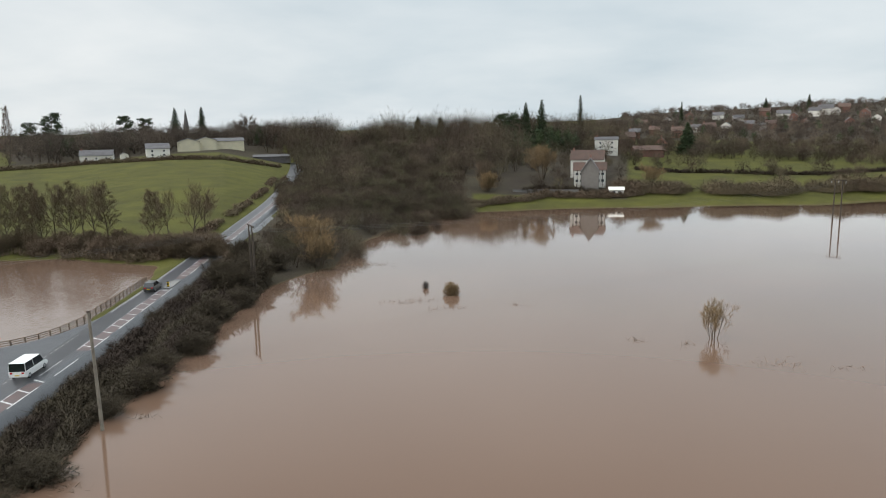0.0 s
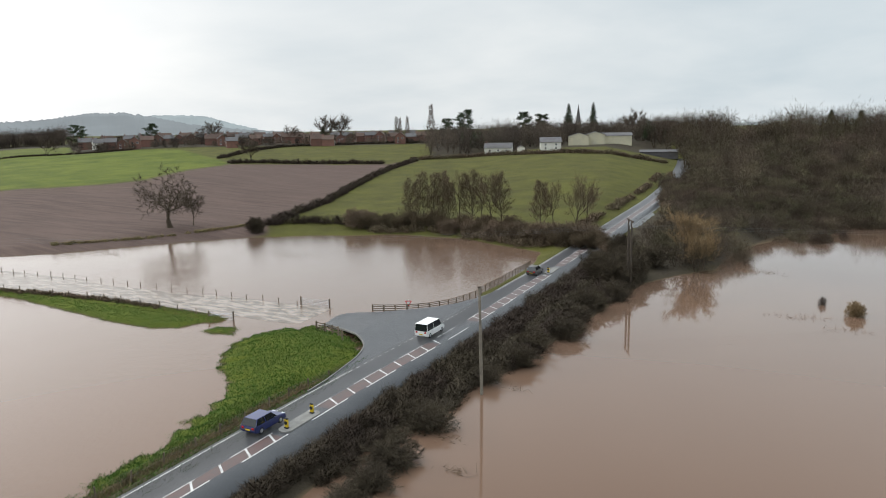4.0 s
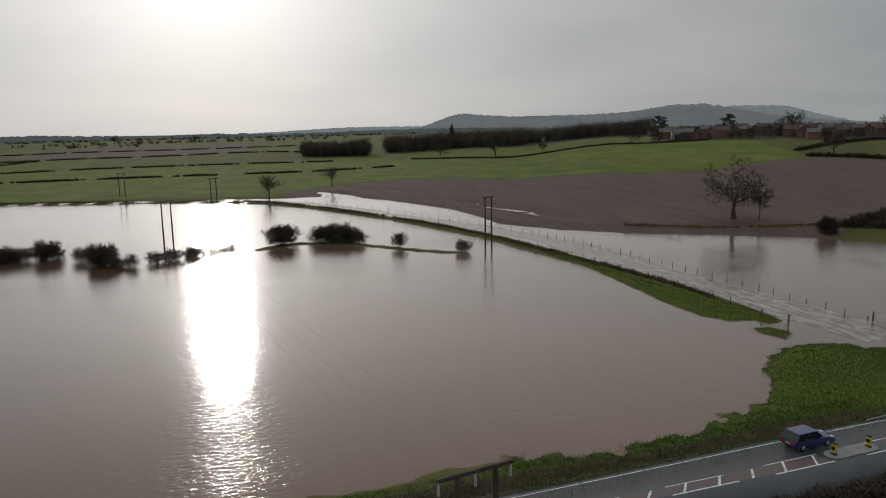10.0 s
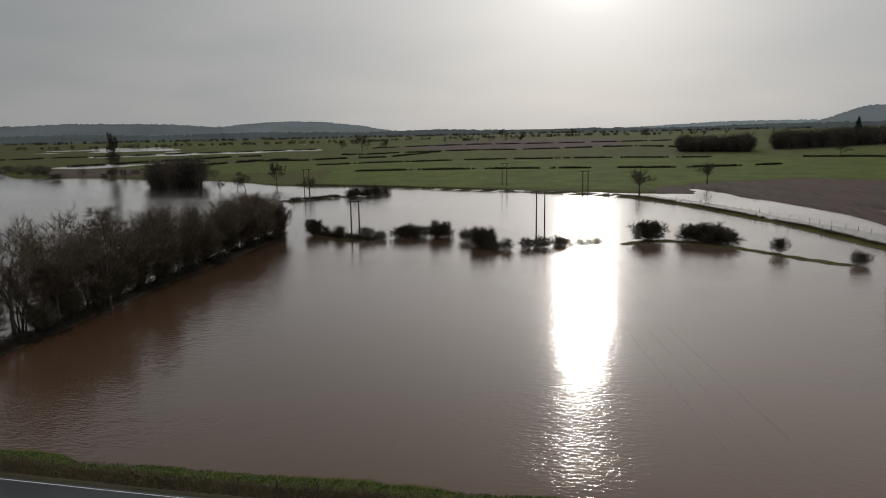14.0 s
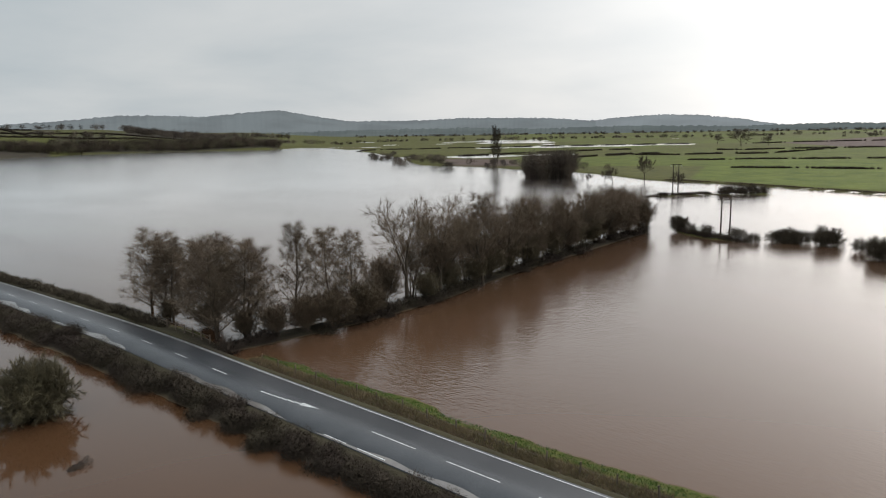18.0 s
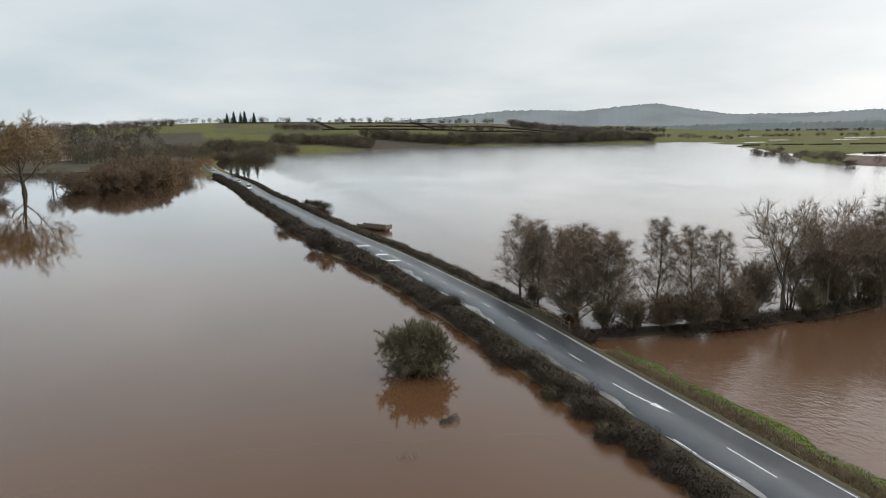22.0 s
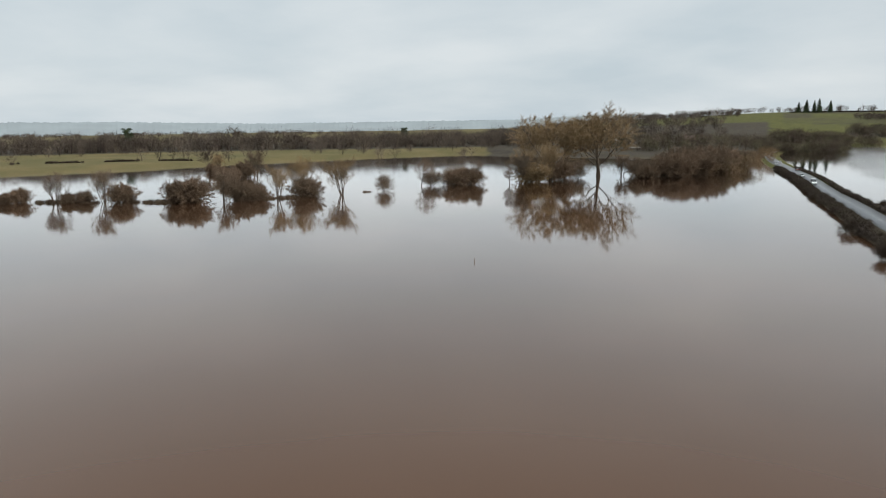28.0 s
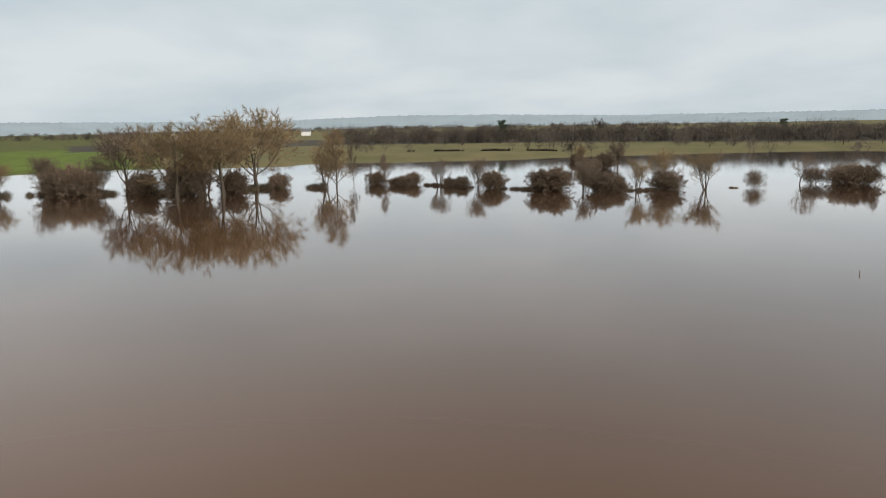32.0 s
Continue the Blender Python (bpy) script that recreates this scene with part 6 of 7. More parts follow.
drive(44.5, -2.3, False, "blue", "dark blue hatchback driving on the wet road")
drive(77, -2.5, False, "white", "white passenger van passing the lane's mouth", kind="van", length=4.9, width=1.9, high=1.95)
drive(119, -2.2, False, "dark", "black estate car driving past the traffic island", length=4.7, high=1.6)
drive(166, -2.1, False, "silver", "silver estate car climbing the road", high=1.65, length=4.6)
drive(283, -1.9, False, "dark", "dark car far up the road", high=1.6)
drive(-345, 1.9, False, "white", "white van on the causeway road", kind="van", length=5.4, width=2.0, high=2.4)
drive(-392, 1.9, False, "silver", "light car queuing on the causeway road")
drive(-440, -1.9, True, "dark", "dark car on the causeway road")
drive(-505, 1.9, False, "silver", "far light car on the causeway road")
drive(-520, -1.9, True, "white", "far white car on the causeway road")


# ---------------------------------------------------------------- north: pond, pasture, scrub hill
def pline(*pts, step=2.0):
    return road_line([tuple(xy(a, d)) for a, d in pts], step)


g = "trees beside the flooded pasture"
for az, d, h, k, w in [(33.2, 195, 14, "slim", 1.5), (32.2, 199, 15, "slim", 1.4), (31.4, 194, 15.5, "slim", 1.3), (30.6, 198, 15, "slim", 1.5), (30.0, 192, 14, "slim", 1.3), (29.2, 196, 15, "ash", 0.8), (28.2, 192, 15.5, "slim", 1.5),
                       (27.4, 190, 15, "ash", 0.85), (26.6, 186, 16, "ash", 0.9), (25.8, 190, 15, "slim", 1.5), (22.6, 178, 14, "slim", 1.5), (21.6, 182, 13, "ash", 0.9), (19.9, 178, 15.5, "ash", 1.1), (18.9, 184, 13, "ash", 0.9)]:
    plant(k, *xy(az, d), h * 0.92, "slender leafless tree at the pasture's flooded edge", w * 0.75, "scrub", group=g)
for i, az in enumerate(np.arange(17.0, 37.5, 0.62)):
    d = float(np.interp(az, [17, 20, 23, 26, 29, 33, 38], [150, 158, 162, 172, 182, 189, 193])) + (i * 37 % 7)
    plant("thicket" if i % 3 else "clump", *xy(az, d), 2.8 + (i * 53 % 10) * 0.25, "leafless thorn bush along the flooded pasture", 1.25, "twig" if i % 3 == 0 else "scrub", group="bushes along the pasture")
hedge(pline((36.5, 190), (33, 188), (29.5, 181), (26, 171), (22.8, 162), (20, 160)), 5, 2.6, "low brambles along the pond's edge", 71, 90, (0.5, 1.2, 0.07), "scrub", 0.05)
hedge(pline((60, 196), (54, 196), (49, 200), (45.5, 205)), 2, 0.7, "rough grass margin of the ploughed field", 70, 60, (0.4, 0.8, 0.06), "straw", 0.1, core=0.3)
hedge(pline((46.2, 201), (44, 204), (41, 203), (37.5, 198), (36, 196)), 4, 3.0, "dark field hedge at the water's edge", 72, 120, (0.5, 1.1, 0.07))
hedge(pline((44.2, 204), (41.9, 226), (39.8, 250), (37.4, 300), (35.3, 358), (32.7, 420)), 4, 2.8, "dark thorn hedge between plough and pasture", 73, 90, (0.5, 1.2, 0.09))
hedge(pline((35.3, 404), (38, 408), (41, 412), (45, 418), (47.3, 414)), 5, 3.0, "overgrown hedge above the ploughed field", 74, 70, (0.7, 1.5, 0.13))
hedge(pline((33.0, 424), (30, 430), (27, 430), (23, 410), (20, 402), (17, 395), (13, 405)), 5, 3.2, "ragged hedge along the top of the pasture", 75, 70, (0.7, 1.5, 0.13), "scrub")
hedge(pline((48, 455), (46, 500), (44, 540), (42, 560), (36, 575), (31, 570)), 4, 2.5, "hedge below the town houses", 76, 50, (0.7, 1.5, 0.15))
hedge(pline((77, 594), (70, 556), (64, 565), (58.7, 566), (54, 566)), 3, 1.6, "low trimmed field hedge on the slope", 77, 40, (0.6, 1.2, 0.15))
hedge(pline((13.0, 180), (12.7, 230), (12.6, 300), (12.6, 340)), 5, 2.6, "brambles on the road's verge", 78, 70, (0.5, 1.2, 0.09), "scrub", 0.2)
hedge(np.array(beside(-8.0, 150, 330)), 3.5, 1.8, "rough verge hedge between road and pasture", 79, 50, (0.5, 1.1, 0.08), "scrub", 0.25)
plant("oak", *xy(51.9, 207), 16.5, "great bare oak standing at the flood's edge", 1.08, "dim_scrub", 0)
plant("ash", *xy(50.2, 208), 8.5, "small bare thorn tree beside the oak", 0.9, "hedge")
plant("clump", *xy(45.6, 196), 4.2, "rounded bush standing in the pond", 0.9, "hedge")
plant("far", *xy(45.6, 425), 13, "bare hedgerow tree above the ploughed field", 1.2, "bark")
plant("far", *xy(70.2, 548), 22, "broad bare tree in the green field", 1.15, "bark")
plant("far", *xy(59.7, 565), 12, "bare hedgerow tree on the slope", 1.1, "bark")
plant("far", *xy(66.5, 560), 10, "small bare hedgerow tree on the slope", 1.0, "bark")
plant("far", *xy(74.7, 575), 14, "bare hedgerow tree beyond the meadow", 1.0, "bark")
plant("pollard", *xy(88.4, 297), 11, "pollarded willow on the flooded bank", 1.1, "bark", 0)
plant("pollard", *xy(83.4, 346), 10, "pollarded tree at the field corner", 1.0, "bark", 0)

# scrub hill and woods to the north
wood([(6.8, 11.2, 230, 390)], 70, (8, 15), "bare trees beside the climbing road", 111, "scrub", 330, (0.7, 1.6, 0.07), 0.34)
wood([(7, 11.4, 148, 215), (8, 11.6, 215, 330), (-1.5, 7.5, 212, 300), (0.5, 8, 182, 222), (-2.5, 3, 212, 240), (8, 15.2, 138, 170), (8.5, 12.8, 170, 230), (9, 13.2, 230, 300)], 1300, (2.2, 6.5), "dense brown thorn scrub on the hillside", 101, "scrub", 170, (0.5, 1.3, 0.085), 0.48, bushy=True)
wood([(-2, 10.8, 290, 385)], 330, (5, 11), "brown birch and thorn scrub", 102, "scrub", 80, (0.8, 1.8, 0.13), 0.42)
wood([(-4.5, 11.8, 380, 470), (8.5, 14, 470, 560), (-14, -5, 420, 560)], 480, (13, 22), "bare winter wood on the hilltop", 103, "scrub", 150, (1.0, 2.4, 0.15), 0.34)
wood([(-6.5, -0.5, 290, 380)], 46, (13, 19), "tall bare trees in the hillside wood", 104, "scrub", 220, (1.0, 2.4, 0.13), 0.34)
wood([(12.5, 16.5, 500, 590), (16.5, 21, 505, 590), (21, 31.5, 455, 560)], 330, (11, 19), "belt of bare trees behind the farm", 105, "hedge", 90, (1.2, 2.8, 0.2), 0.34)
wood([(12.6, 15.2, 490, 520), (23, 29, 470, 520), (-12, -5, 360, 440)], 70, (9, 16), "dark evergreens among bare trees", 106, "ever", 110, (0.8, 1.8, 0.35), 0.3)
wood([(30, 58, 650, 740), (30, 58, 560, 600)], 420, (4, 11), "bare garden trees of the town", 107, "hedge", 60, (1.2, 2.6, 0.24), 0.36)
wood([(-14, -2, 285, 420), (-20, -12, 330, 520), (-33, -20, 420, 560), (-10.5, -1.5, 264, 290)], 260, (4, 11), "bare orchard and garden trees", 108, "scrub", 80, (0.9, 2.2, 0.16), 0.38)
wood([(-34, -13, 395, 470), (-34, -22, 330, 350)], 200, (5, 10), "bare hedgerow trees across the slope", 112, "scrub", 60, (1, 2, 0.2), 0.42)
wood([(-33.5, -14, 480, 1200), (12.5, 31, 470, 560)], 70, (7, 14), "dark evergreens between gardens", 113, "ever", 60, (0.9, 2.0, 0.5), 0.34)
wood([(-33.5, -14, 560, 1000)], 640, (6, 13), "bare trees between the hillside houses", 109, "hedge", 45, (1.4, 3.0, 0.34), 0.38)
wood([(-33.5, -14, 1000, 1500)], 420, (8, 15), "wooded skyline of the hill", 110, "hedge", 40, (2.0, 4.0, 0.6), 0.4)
hedge(pline((-1, 236), (-5, 245), (-9, 256), (-12, 258), (-16, 264)), 7, 3.0, "dark scrub along the bank below the house", 89, 200, (0.5, 1.2, 0.08), "scrub")
hedge(pline((-13.5, 268), (-18, 272), (-22, 276), (-28, 290), (-34, 318)), 16, 6.2, "broad russet hedge beyond the green strip", 80, 300, (0.6, 1.5, 0.09), "scrub", 0.0, core=0.5)
hedge(pline((-15, 330), (-20, 338), (-26, 345), (-33, 380)), 4, 2.4, "field hedge on the slope", 81, 60, (0.6, 1.3, 0.12))
hedge(pline((-6.5, 262), (-9, 268), (-13, 262)), 5, 2.6, "garden hedge beside the timbered house", 82, 100, (0.5, 1.2, 0.09))
plant("willow", -28.5, 143, 10.5, "ochre willow standing in the flood", 1.05, "twig_ochre", 0)
plant("willow", -25, 140, 7.0, "ochre willow standing in the flood", 1.1, "twig_ochre", 1)
plant("willow", 35, 89, 5.8, "drowned willow showing above the water", 0.75, "twig_ochre", 2)
plant("clump", 1, 116, 2.6, "small bush half under water", 0.8, "twig_ochre", 0)
plant("bush", -3.5, 121, 1.8, "thin twigs rising from the flood", 0.6, "hedge", 0)
plant("willow", *xy(-8.0, 287), 14, "golden weeping willow in the garden", 1.25, "twig_ochre", 1)
plant("willow", *xy(-3.2, 268), 11, "bare grey willow at the scrub's edge", 1.0, "twig", 2)
plant("thicket", *xy(-3.6, 262), 7, "ochre shrub above the water", 1.0, "twig_ochre", 2)
plant("willow", *xy(-16.3, 275), 9, "ochre tree beside the green strip", 1.3, "twig_ochre", 0)
for az, d, h, st, w, lb in [(20.5, 620, 29, "spruce", 0.21, "tall dark pointed conifer near the church"), (18.6, 630, 30, "spruce", 0.19, "tall dark pointed conifer near the church"), (-6.6, 425, 27, "spruce", 0.17, "tall ragged pine on the hilltop"),
                            (-7.85, 430, 29, "spruce", 0.16, "tall ragged pine on the hilltop"), (-4.6, 420, 19, "cedar", 0.5, "broad dark cedar on the hilltop"), (-5.3, 424, 20, "cedar", 0.45, "broad dark cedar on the hilltop"), (-10.85, 520, 32, "spruce", 0.10, "tall thin pine with a bare stem"),
                            (-18.4, 900, 30, "spruce", 0.10, "slim dark cypress on the hill"), (-18.9, 420, 18, "spruce", 0.32, "broad dark yew among gardens"), (28.7, 560, 25, "cedar", 0.4, "spreading dark cedar by the town"), (30.0, 555, 19, "cedar", 0.45, "spreading dark cedar by the town"), (23.9, 560, 22, "cedar", 0.3, "dark pine behind the farm"),
                            (22.6, 555, 20, "cedar", 0.32, "dark pine behind the farm"), (2.0, 470, 17, "spruce", 0.25, "dark conifer on the wooded hill"), (0.2, 465, 16, "spruce", 0.3, "dark conifer on the wooded hill"), (-1.7, 460, 15, "spruce", 0.35, "dark conifer on the wooded hill"), (73.7, 760, 25, "spruce", 0.22, "dark conifer in the far wood belt"),
                            (57.6, 640, 19, "cedar", 0.5, "dark pine among the town houses"), (52.7, 640, 17, "cedar", 0.5, "dark pine among the town houses"), (-27, 1250, 24, "spruce", 0.2, "dark conifer on the skyline"), (-24.2, 1300, 22, "spruce", 0.2, "dark conifer on the skyline"), (40.0, 640, 14, "spruce", 0.3, "dark conifer in a town garden")]:
    conifer(*xy(az, d), h, lb, st, int(d + az * 10), w)
for az, d, h in [(31.4, 610, 31), (33.3, 600, 21), (33.9, 602, 20), (34.2, 604, 21)]:
    plant("slim", *xy(az, d), h, "tall narrow bare poplar by the town", 0.55, "scrub")
for az, d, h in [(39.9, 600, 23), (38.5, 604, 24), (42.5, 606, 15), (48.2, 640, 19), (15.2, 560, 22), (16, 566, 18)]:
    plant("far", *xy(az, d), h, "big bare tree rising over the roofs", 1.0, "bark")

# ---------------------------------------------------------------- west: islands, flat meadows, wood belts
for x, y, h, k, w in [(-176.5, 7.5, 6.2, "clump", 1.15), (-177, 18.5, 6.0, "clump", 1.3), (-175.5, 22.5, 6.4, "clump", 1.3), (-172, 25.5, 4.5, "bush", 1.2), (-162, 34, 4.6, "bush", 0.95), (-151.5, 46.5, 4.4, "bush", 0.95),
                      (-175.5, -80, 5.0, "clump", 0.95), (-172, -75, 3.6, "bush", 0.8), (-170.5, -70.5, 4.0, "bush", 1.1), (-170, -63, 4.0, "bush", 1.2), (-169.8, -59, 3.6, "bush", 1.2), (-173, -55, 4.6, "bush", 1.1), (-174.5, -52.5, 5.0, "clump", 1.0), (-175, -49.5, 4.8, "bush", 1.1),
                      (-175, -44.5, 6.2, "clump", 1.0), (-170, -36.5, 4.8, "bush", 0.9), (-163, -31, 6.6, "clump", 1.0), (-159, -27, 3.4, "bush", 1.2), (-159, -24.5, 4.4, "bush", 0.8), (-162, -20, 4.0, "bush", 1.2), (-164, -17, 4.2, "bush", 1.2), (-167, -13, 3.8, "bush", 1.2)]:
    plant(k, x, y, h * 0.78, "dark leafless bush on a strip of drowned hedge", w * 1.05, "dim_scrub", group="bushes of the drowned hedge")
hedge(road_line([(-166, -14), (-170, -9), (-176, -2)]), 2.5, 2.4, "thin reeds and twigs standing in water", 83, 160, (0.8, 1.6, 0.05), "scrub", 0.0, core=0.2)
hedge(ISLE_A, 3, 1.4, "tangled brambles on a drowned bank", 84, 160, (0.4, 0.9, 0.05))
hedge(road_line([(-291, -97), (-284, -104), (-277, -112)]), 6, 4.6, "dark bushes on a far island", 85, 120, (0.7, 1.5, 0.1))
hedge(road_line([(-276, -113), (-266, -121), (-256, -130)]), 4, 1.2, "low brambles on a far bank", 86, 60, (0.5, 1.0, 0.09))
for az, d, h in [(114.7, 318, 8), (117.2, 372, 13), (119.6, 352, 8), (120.2, 360, 6), (121.5, 355, 5)]:
    plant("far", *xy(az, d), h, "bare tree by the far flooded field", 0.85, "bark", z=0.0)
for az, d, h in [(110.35, 900, 20), (99.2, 1500, 18), (93.5, 1500, 16), (108.5, 905, 12), (112, 1000, 12), (88, 1400, 14)]:
    plant("far", *xy(az, d), h, "distant bare tree among flat fields", 1.3, "bark")
rng_ = np.random.default_rng(12)
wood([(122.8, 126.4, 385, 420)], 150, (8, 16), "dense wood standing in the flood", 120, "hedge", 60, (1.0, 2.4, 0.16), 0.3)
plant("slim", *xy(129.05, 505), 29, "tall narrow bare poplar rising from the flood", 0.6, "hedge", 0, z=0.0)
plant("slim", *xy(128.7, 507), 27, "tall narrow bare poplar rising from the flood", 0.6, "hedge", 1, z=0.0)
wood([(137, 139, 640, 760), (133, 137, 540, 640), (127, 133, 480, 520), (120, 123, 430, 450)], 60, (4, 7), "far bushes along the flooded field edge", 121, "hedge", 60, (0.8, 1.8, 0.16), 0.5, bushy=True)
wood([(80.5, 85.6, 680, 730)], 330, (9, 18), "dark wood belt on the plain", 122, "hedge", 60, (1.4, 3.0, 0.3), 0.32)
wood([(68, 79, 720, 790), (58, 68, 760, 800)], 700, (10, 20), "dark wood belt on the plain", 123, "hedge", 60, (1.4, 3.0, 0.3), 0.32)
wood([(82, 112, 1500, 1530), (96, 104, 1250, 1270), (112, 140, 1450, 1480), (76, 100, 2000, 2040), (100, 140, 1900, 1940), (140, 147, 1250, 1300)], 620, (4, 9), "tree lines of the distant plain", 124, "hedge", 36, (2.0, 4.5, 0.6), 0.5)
for i, pts in enumerate([((112, 470), (104, 470), (97, 468), (91.5, 466)), ((90, 468), (86, 470), (83, 480), (78, 510)), ((114, 560), (106, 590), (98, 600), (90, 600), (83, 600)), ((112, 780), (104, 800), (96, 800), (88, 830), (82, 700)), ((120, 640), (113, 660), (108, 700), (104, 790)),
                         ((126, 560), (122, 620), (116, 700)), ((110, 1000), (102, 1020), (94, 1010), (86, 1050)), ((132, 700), (126, 740), (118, 800)), ((140, 900), (132, 950), (124, 1000), (114, 1050))]):
    hedge(pline(*pts, step=6.0), 2.6, 1.3 if i < 3 else 2.0, "low dark hedge across flat meadows", 130 + i, 22, (0.6, 1.5, 0.22), "hedge", 0.22)

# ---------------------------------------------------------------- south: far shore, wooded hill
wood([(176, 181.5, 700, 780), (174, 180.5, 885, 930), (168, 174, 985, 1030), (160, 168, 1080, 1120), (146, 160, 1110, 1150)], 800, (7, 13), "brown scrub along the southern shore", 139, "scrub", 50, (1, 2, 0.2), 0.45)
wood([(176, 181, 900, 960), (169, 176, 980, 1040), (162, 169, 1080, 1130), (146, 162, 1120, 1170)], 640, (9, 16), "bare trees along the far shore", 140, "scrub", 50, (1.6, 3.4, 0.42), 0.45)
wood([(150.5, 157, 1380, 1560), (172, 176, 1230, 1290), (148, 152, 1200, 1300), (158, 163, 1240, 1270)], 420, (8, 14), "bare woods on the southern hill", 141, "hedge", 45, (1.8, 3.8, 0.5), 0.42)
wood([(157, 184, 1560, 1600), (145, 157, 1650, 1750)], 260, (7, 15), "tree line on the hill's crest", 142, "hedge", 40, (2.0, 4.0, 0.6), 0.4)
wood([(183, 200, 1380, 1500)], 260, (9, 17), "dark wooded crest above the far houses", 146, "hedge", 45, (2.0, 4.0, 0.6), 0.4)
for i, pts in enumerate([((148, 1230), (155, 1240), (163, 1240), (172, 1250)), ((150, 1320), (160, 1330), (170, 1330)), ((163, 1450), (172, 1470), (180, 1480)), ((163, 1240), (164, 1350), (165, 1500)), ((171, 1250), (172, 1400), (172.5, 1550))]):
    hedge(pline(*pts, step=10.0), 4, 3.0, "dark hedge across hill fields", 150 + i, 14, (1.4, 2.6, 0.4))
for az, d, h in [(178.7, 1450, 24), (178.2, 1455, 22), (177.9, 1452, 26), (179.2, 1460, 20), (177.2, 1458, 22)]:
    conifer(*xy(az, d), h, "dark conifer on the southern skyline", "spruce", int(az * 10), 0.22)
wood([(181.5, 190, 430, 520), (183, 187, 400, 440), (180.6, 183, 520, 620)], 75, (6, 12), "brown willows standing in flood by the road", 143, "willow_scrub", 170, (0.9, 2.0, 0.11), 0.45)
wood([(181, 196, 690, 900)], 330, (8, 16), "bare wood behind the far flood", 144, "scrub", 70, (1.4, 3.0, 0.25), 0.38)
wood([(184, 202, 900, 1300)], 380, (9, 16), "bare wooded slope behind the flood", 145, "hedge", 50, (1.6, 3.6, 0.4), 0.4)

# ---------------------------------------------------------------- east: line of trees standing in the flood, parkland
g = "trees of the drowned hedgerow"
for x, y, h, k, w, m in [(265, -189, 13, "willow", 0.9, "twig"), (257, -196, 6.5, "dome", 1.1, "bush_brown"), (262, -192, 6, "dome", 1.0, "bush_brown"), (245, -196, 14, "willow", 0.85, "twig"), (238, -198, 10, "dome", 1.0, "bush_brown"), (212, -210, 12, "dome", 1.15, "bush_brown"), (216, -207, 11, "dome", 1.0, "bush_brown"),
                         (204, -219, 13, "willow", 0.8, "twig"), (197, -222, 10, "dome", 1.1, "bush_brown"), (191, -224, 8, "dome", 1.2, "bush_brown"), (183, -227, 14, "willow", 0.8, "twig_ochre"), (186, -248, 17, "willow", 0.95, "twig_ochre"), (182, -244, 10, "dome", 1.2, "bush_brown"), (170, -254, 16, "willow", 1.1, "twig_ochre"),
                         (167, -269, 2, "dome", 2.0, "bush_brown"), (162, -276, 8, "bush", 0.9, "twig"), (157, -303, 14, "ash", 1.05, "bush_brown"), (154, -308, 8, "bush", 1.2, "bush_brown"), (143, -314, 11, "dome", 1.15, "bush_brown"), (138, -318, 10.5, "dome", 1.15, "bush_brown"), (136, -326, 12, "slim", 0.9, "twig"),
                         (121, -328, 12, "slim", 1.4, "twig"), (117, -334, 15, "willow", 0.9, "bark"), (113, -340, 12, "dome", 1.3, "twig_ochre"), (114, -374, 33, "grand", 1.05, "twig_ochre"), (108, -352, 19, "willow", 1.0, "twig_ochre"), (120, -350, 16, "willow", 1.1, "twig_ochre"), (103, -356, 13, "dome", 1.0, "bush_brown"), (91.5, -389, 37, "grand", 1.1, "twig_ochre"),
                         (64, -379, 9, "dome", 1.2, "bush_brown"), (57, -388, 13, "dome", 1.1, "bush_brown"), (50, -395, 15, "dome", 1.15, "bush_brown"), (45, -408, 16, "dome", 1.2, "bush_brown"), (53, -408, 17, "dome", 1.1, "twig"), (40, -425, 17, "dome", 1.2, "bush_brown"),
                         (36, -445, 17, "dome", 1.2, "bush_brown"), (47, -430, 18, "dome", 1.2, "twig"), (31, -470, 14, "dome", 1.2, "bush_brown"), (27, -500, 13, "dome", 1.2, "twig"), (68, -386, 12, "dome", 1.0, "twig"),
                         (80, -395, 12, "willow", 1.0, "twig"), (72, -400, 10, "bush", 1.2, "twig"), (99, -372, 10, "bush", 1.2, "twig")]:
    plant(k, x, y, h * (0.9 if k == "dome" else 1.0), "leafless tree standing in still flood water" if h > 11 else "leafless bush standing in still flood water", w * (1.25 if k == "grand" else 1.0), m, group=g, z=-1.3 if k == "dome" else -0.3)
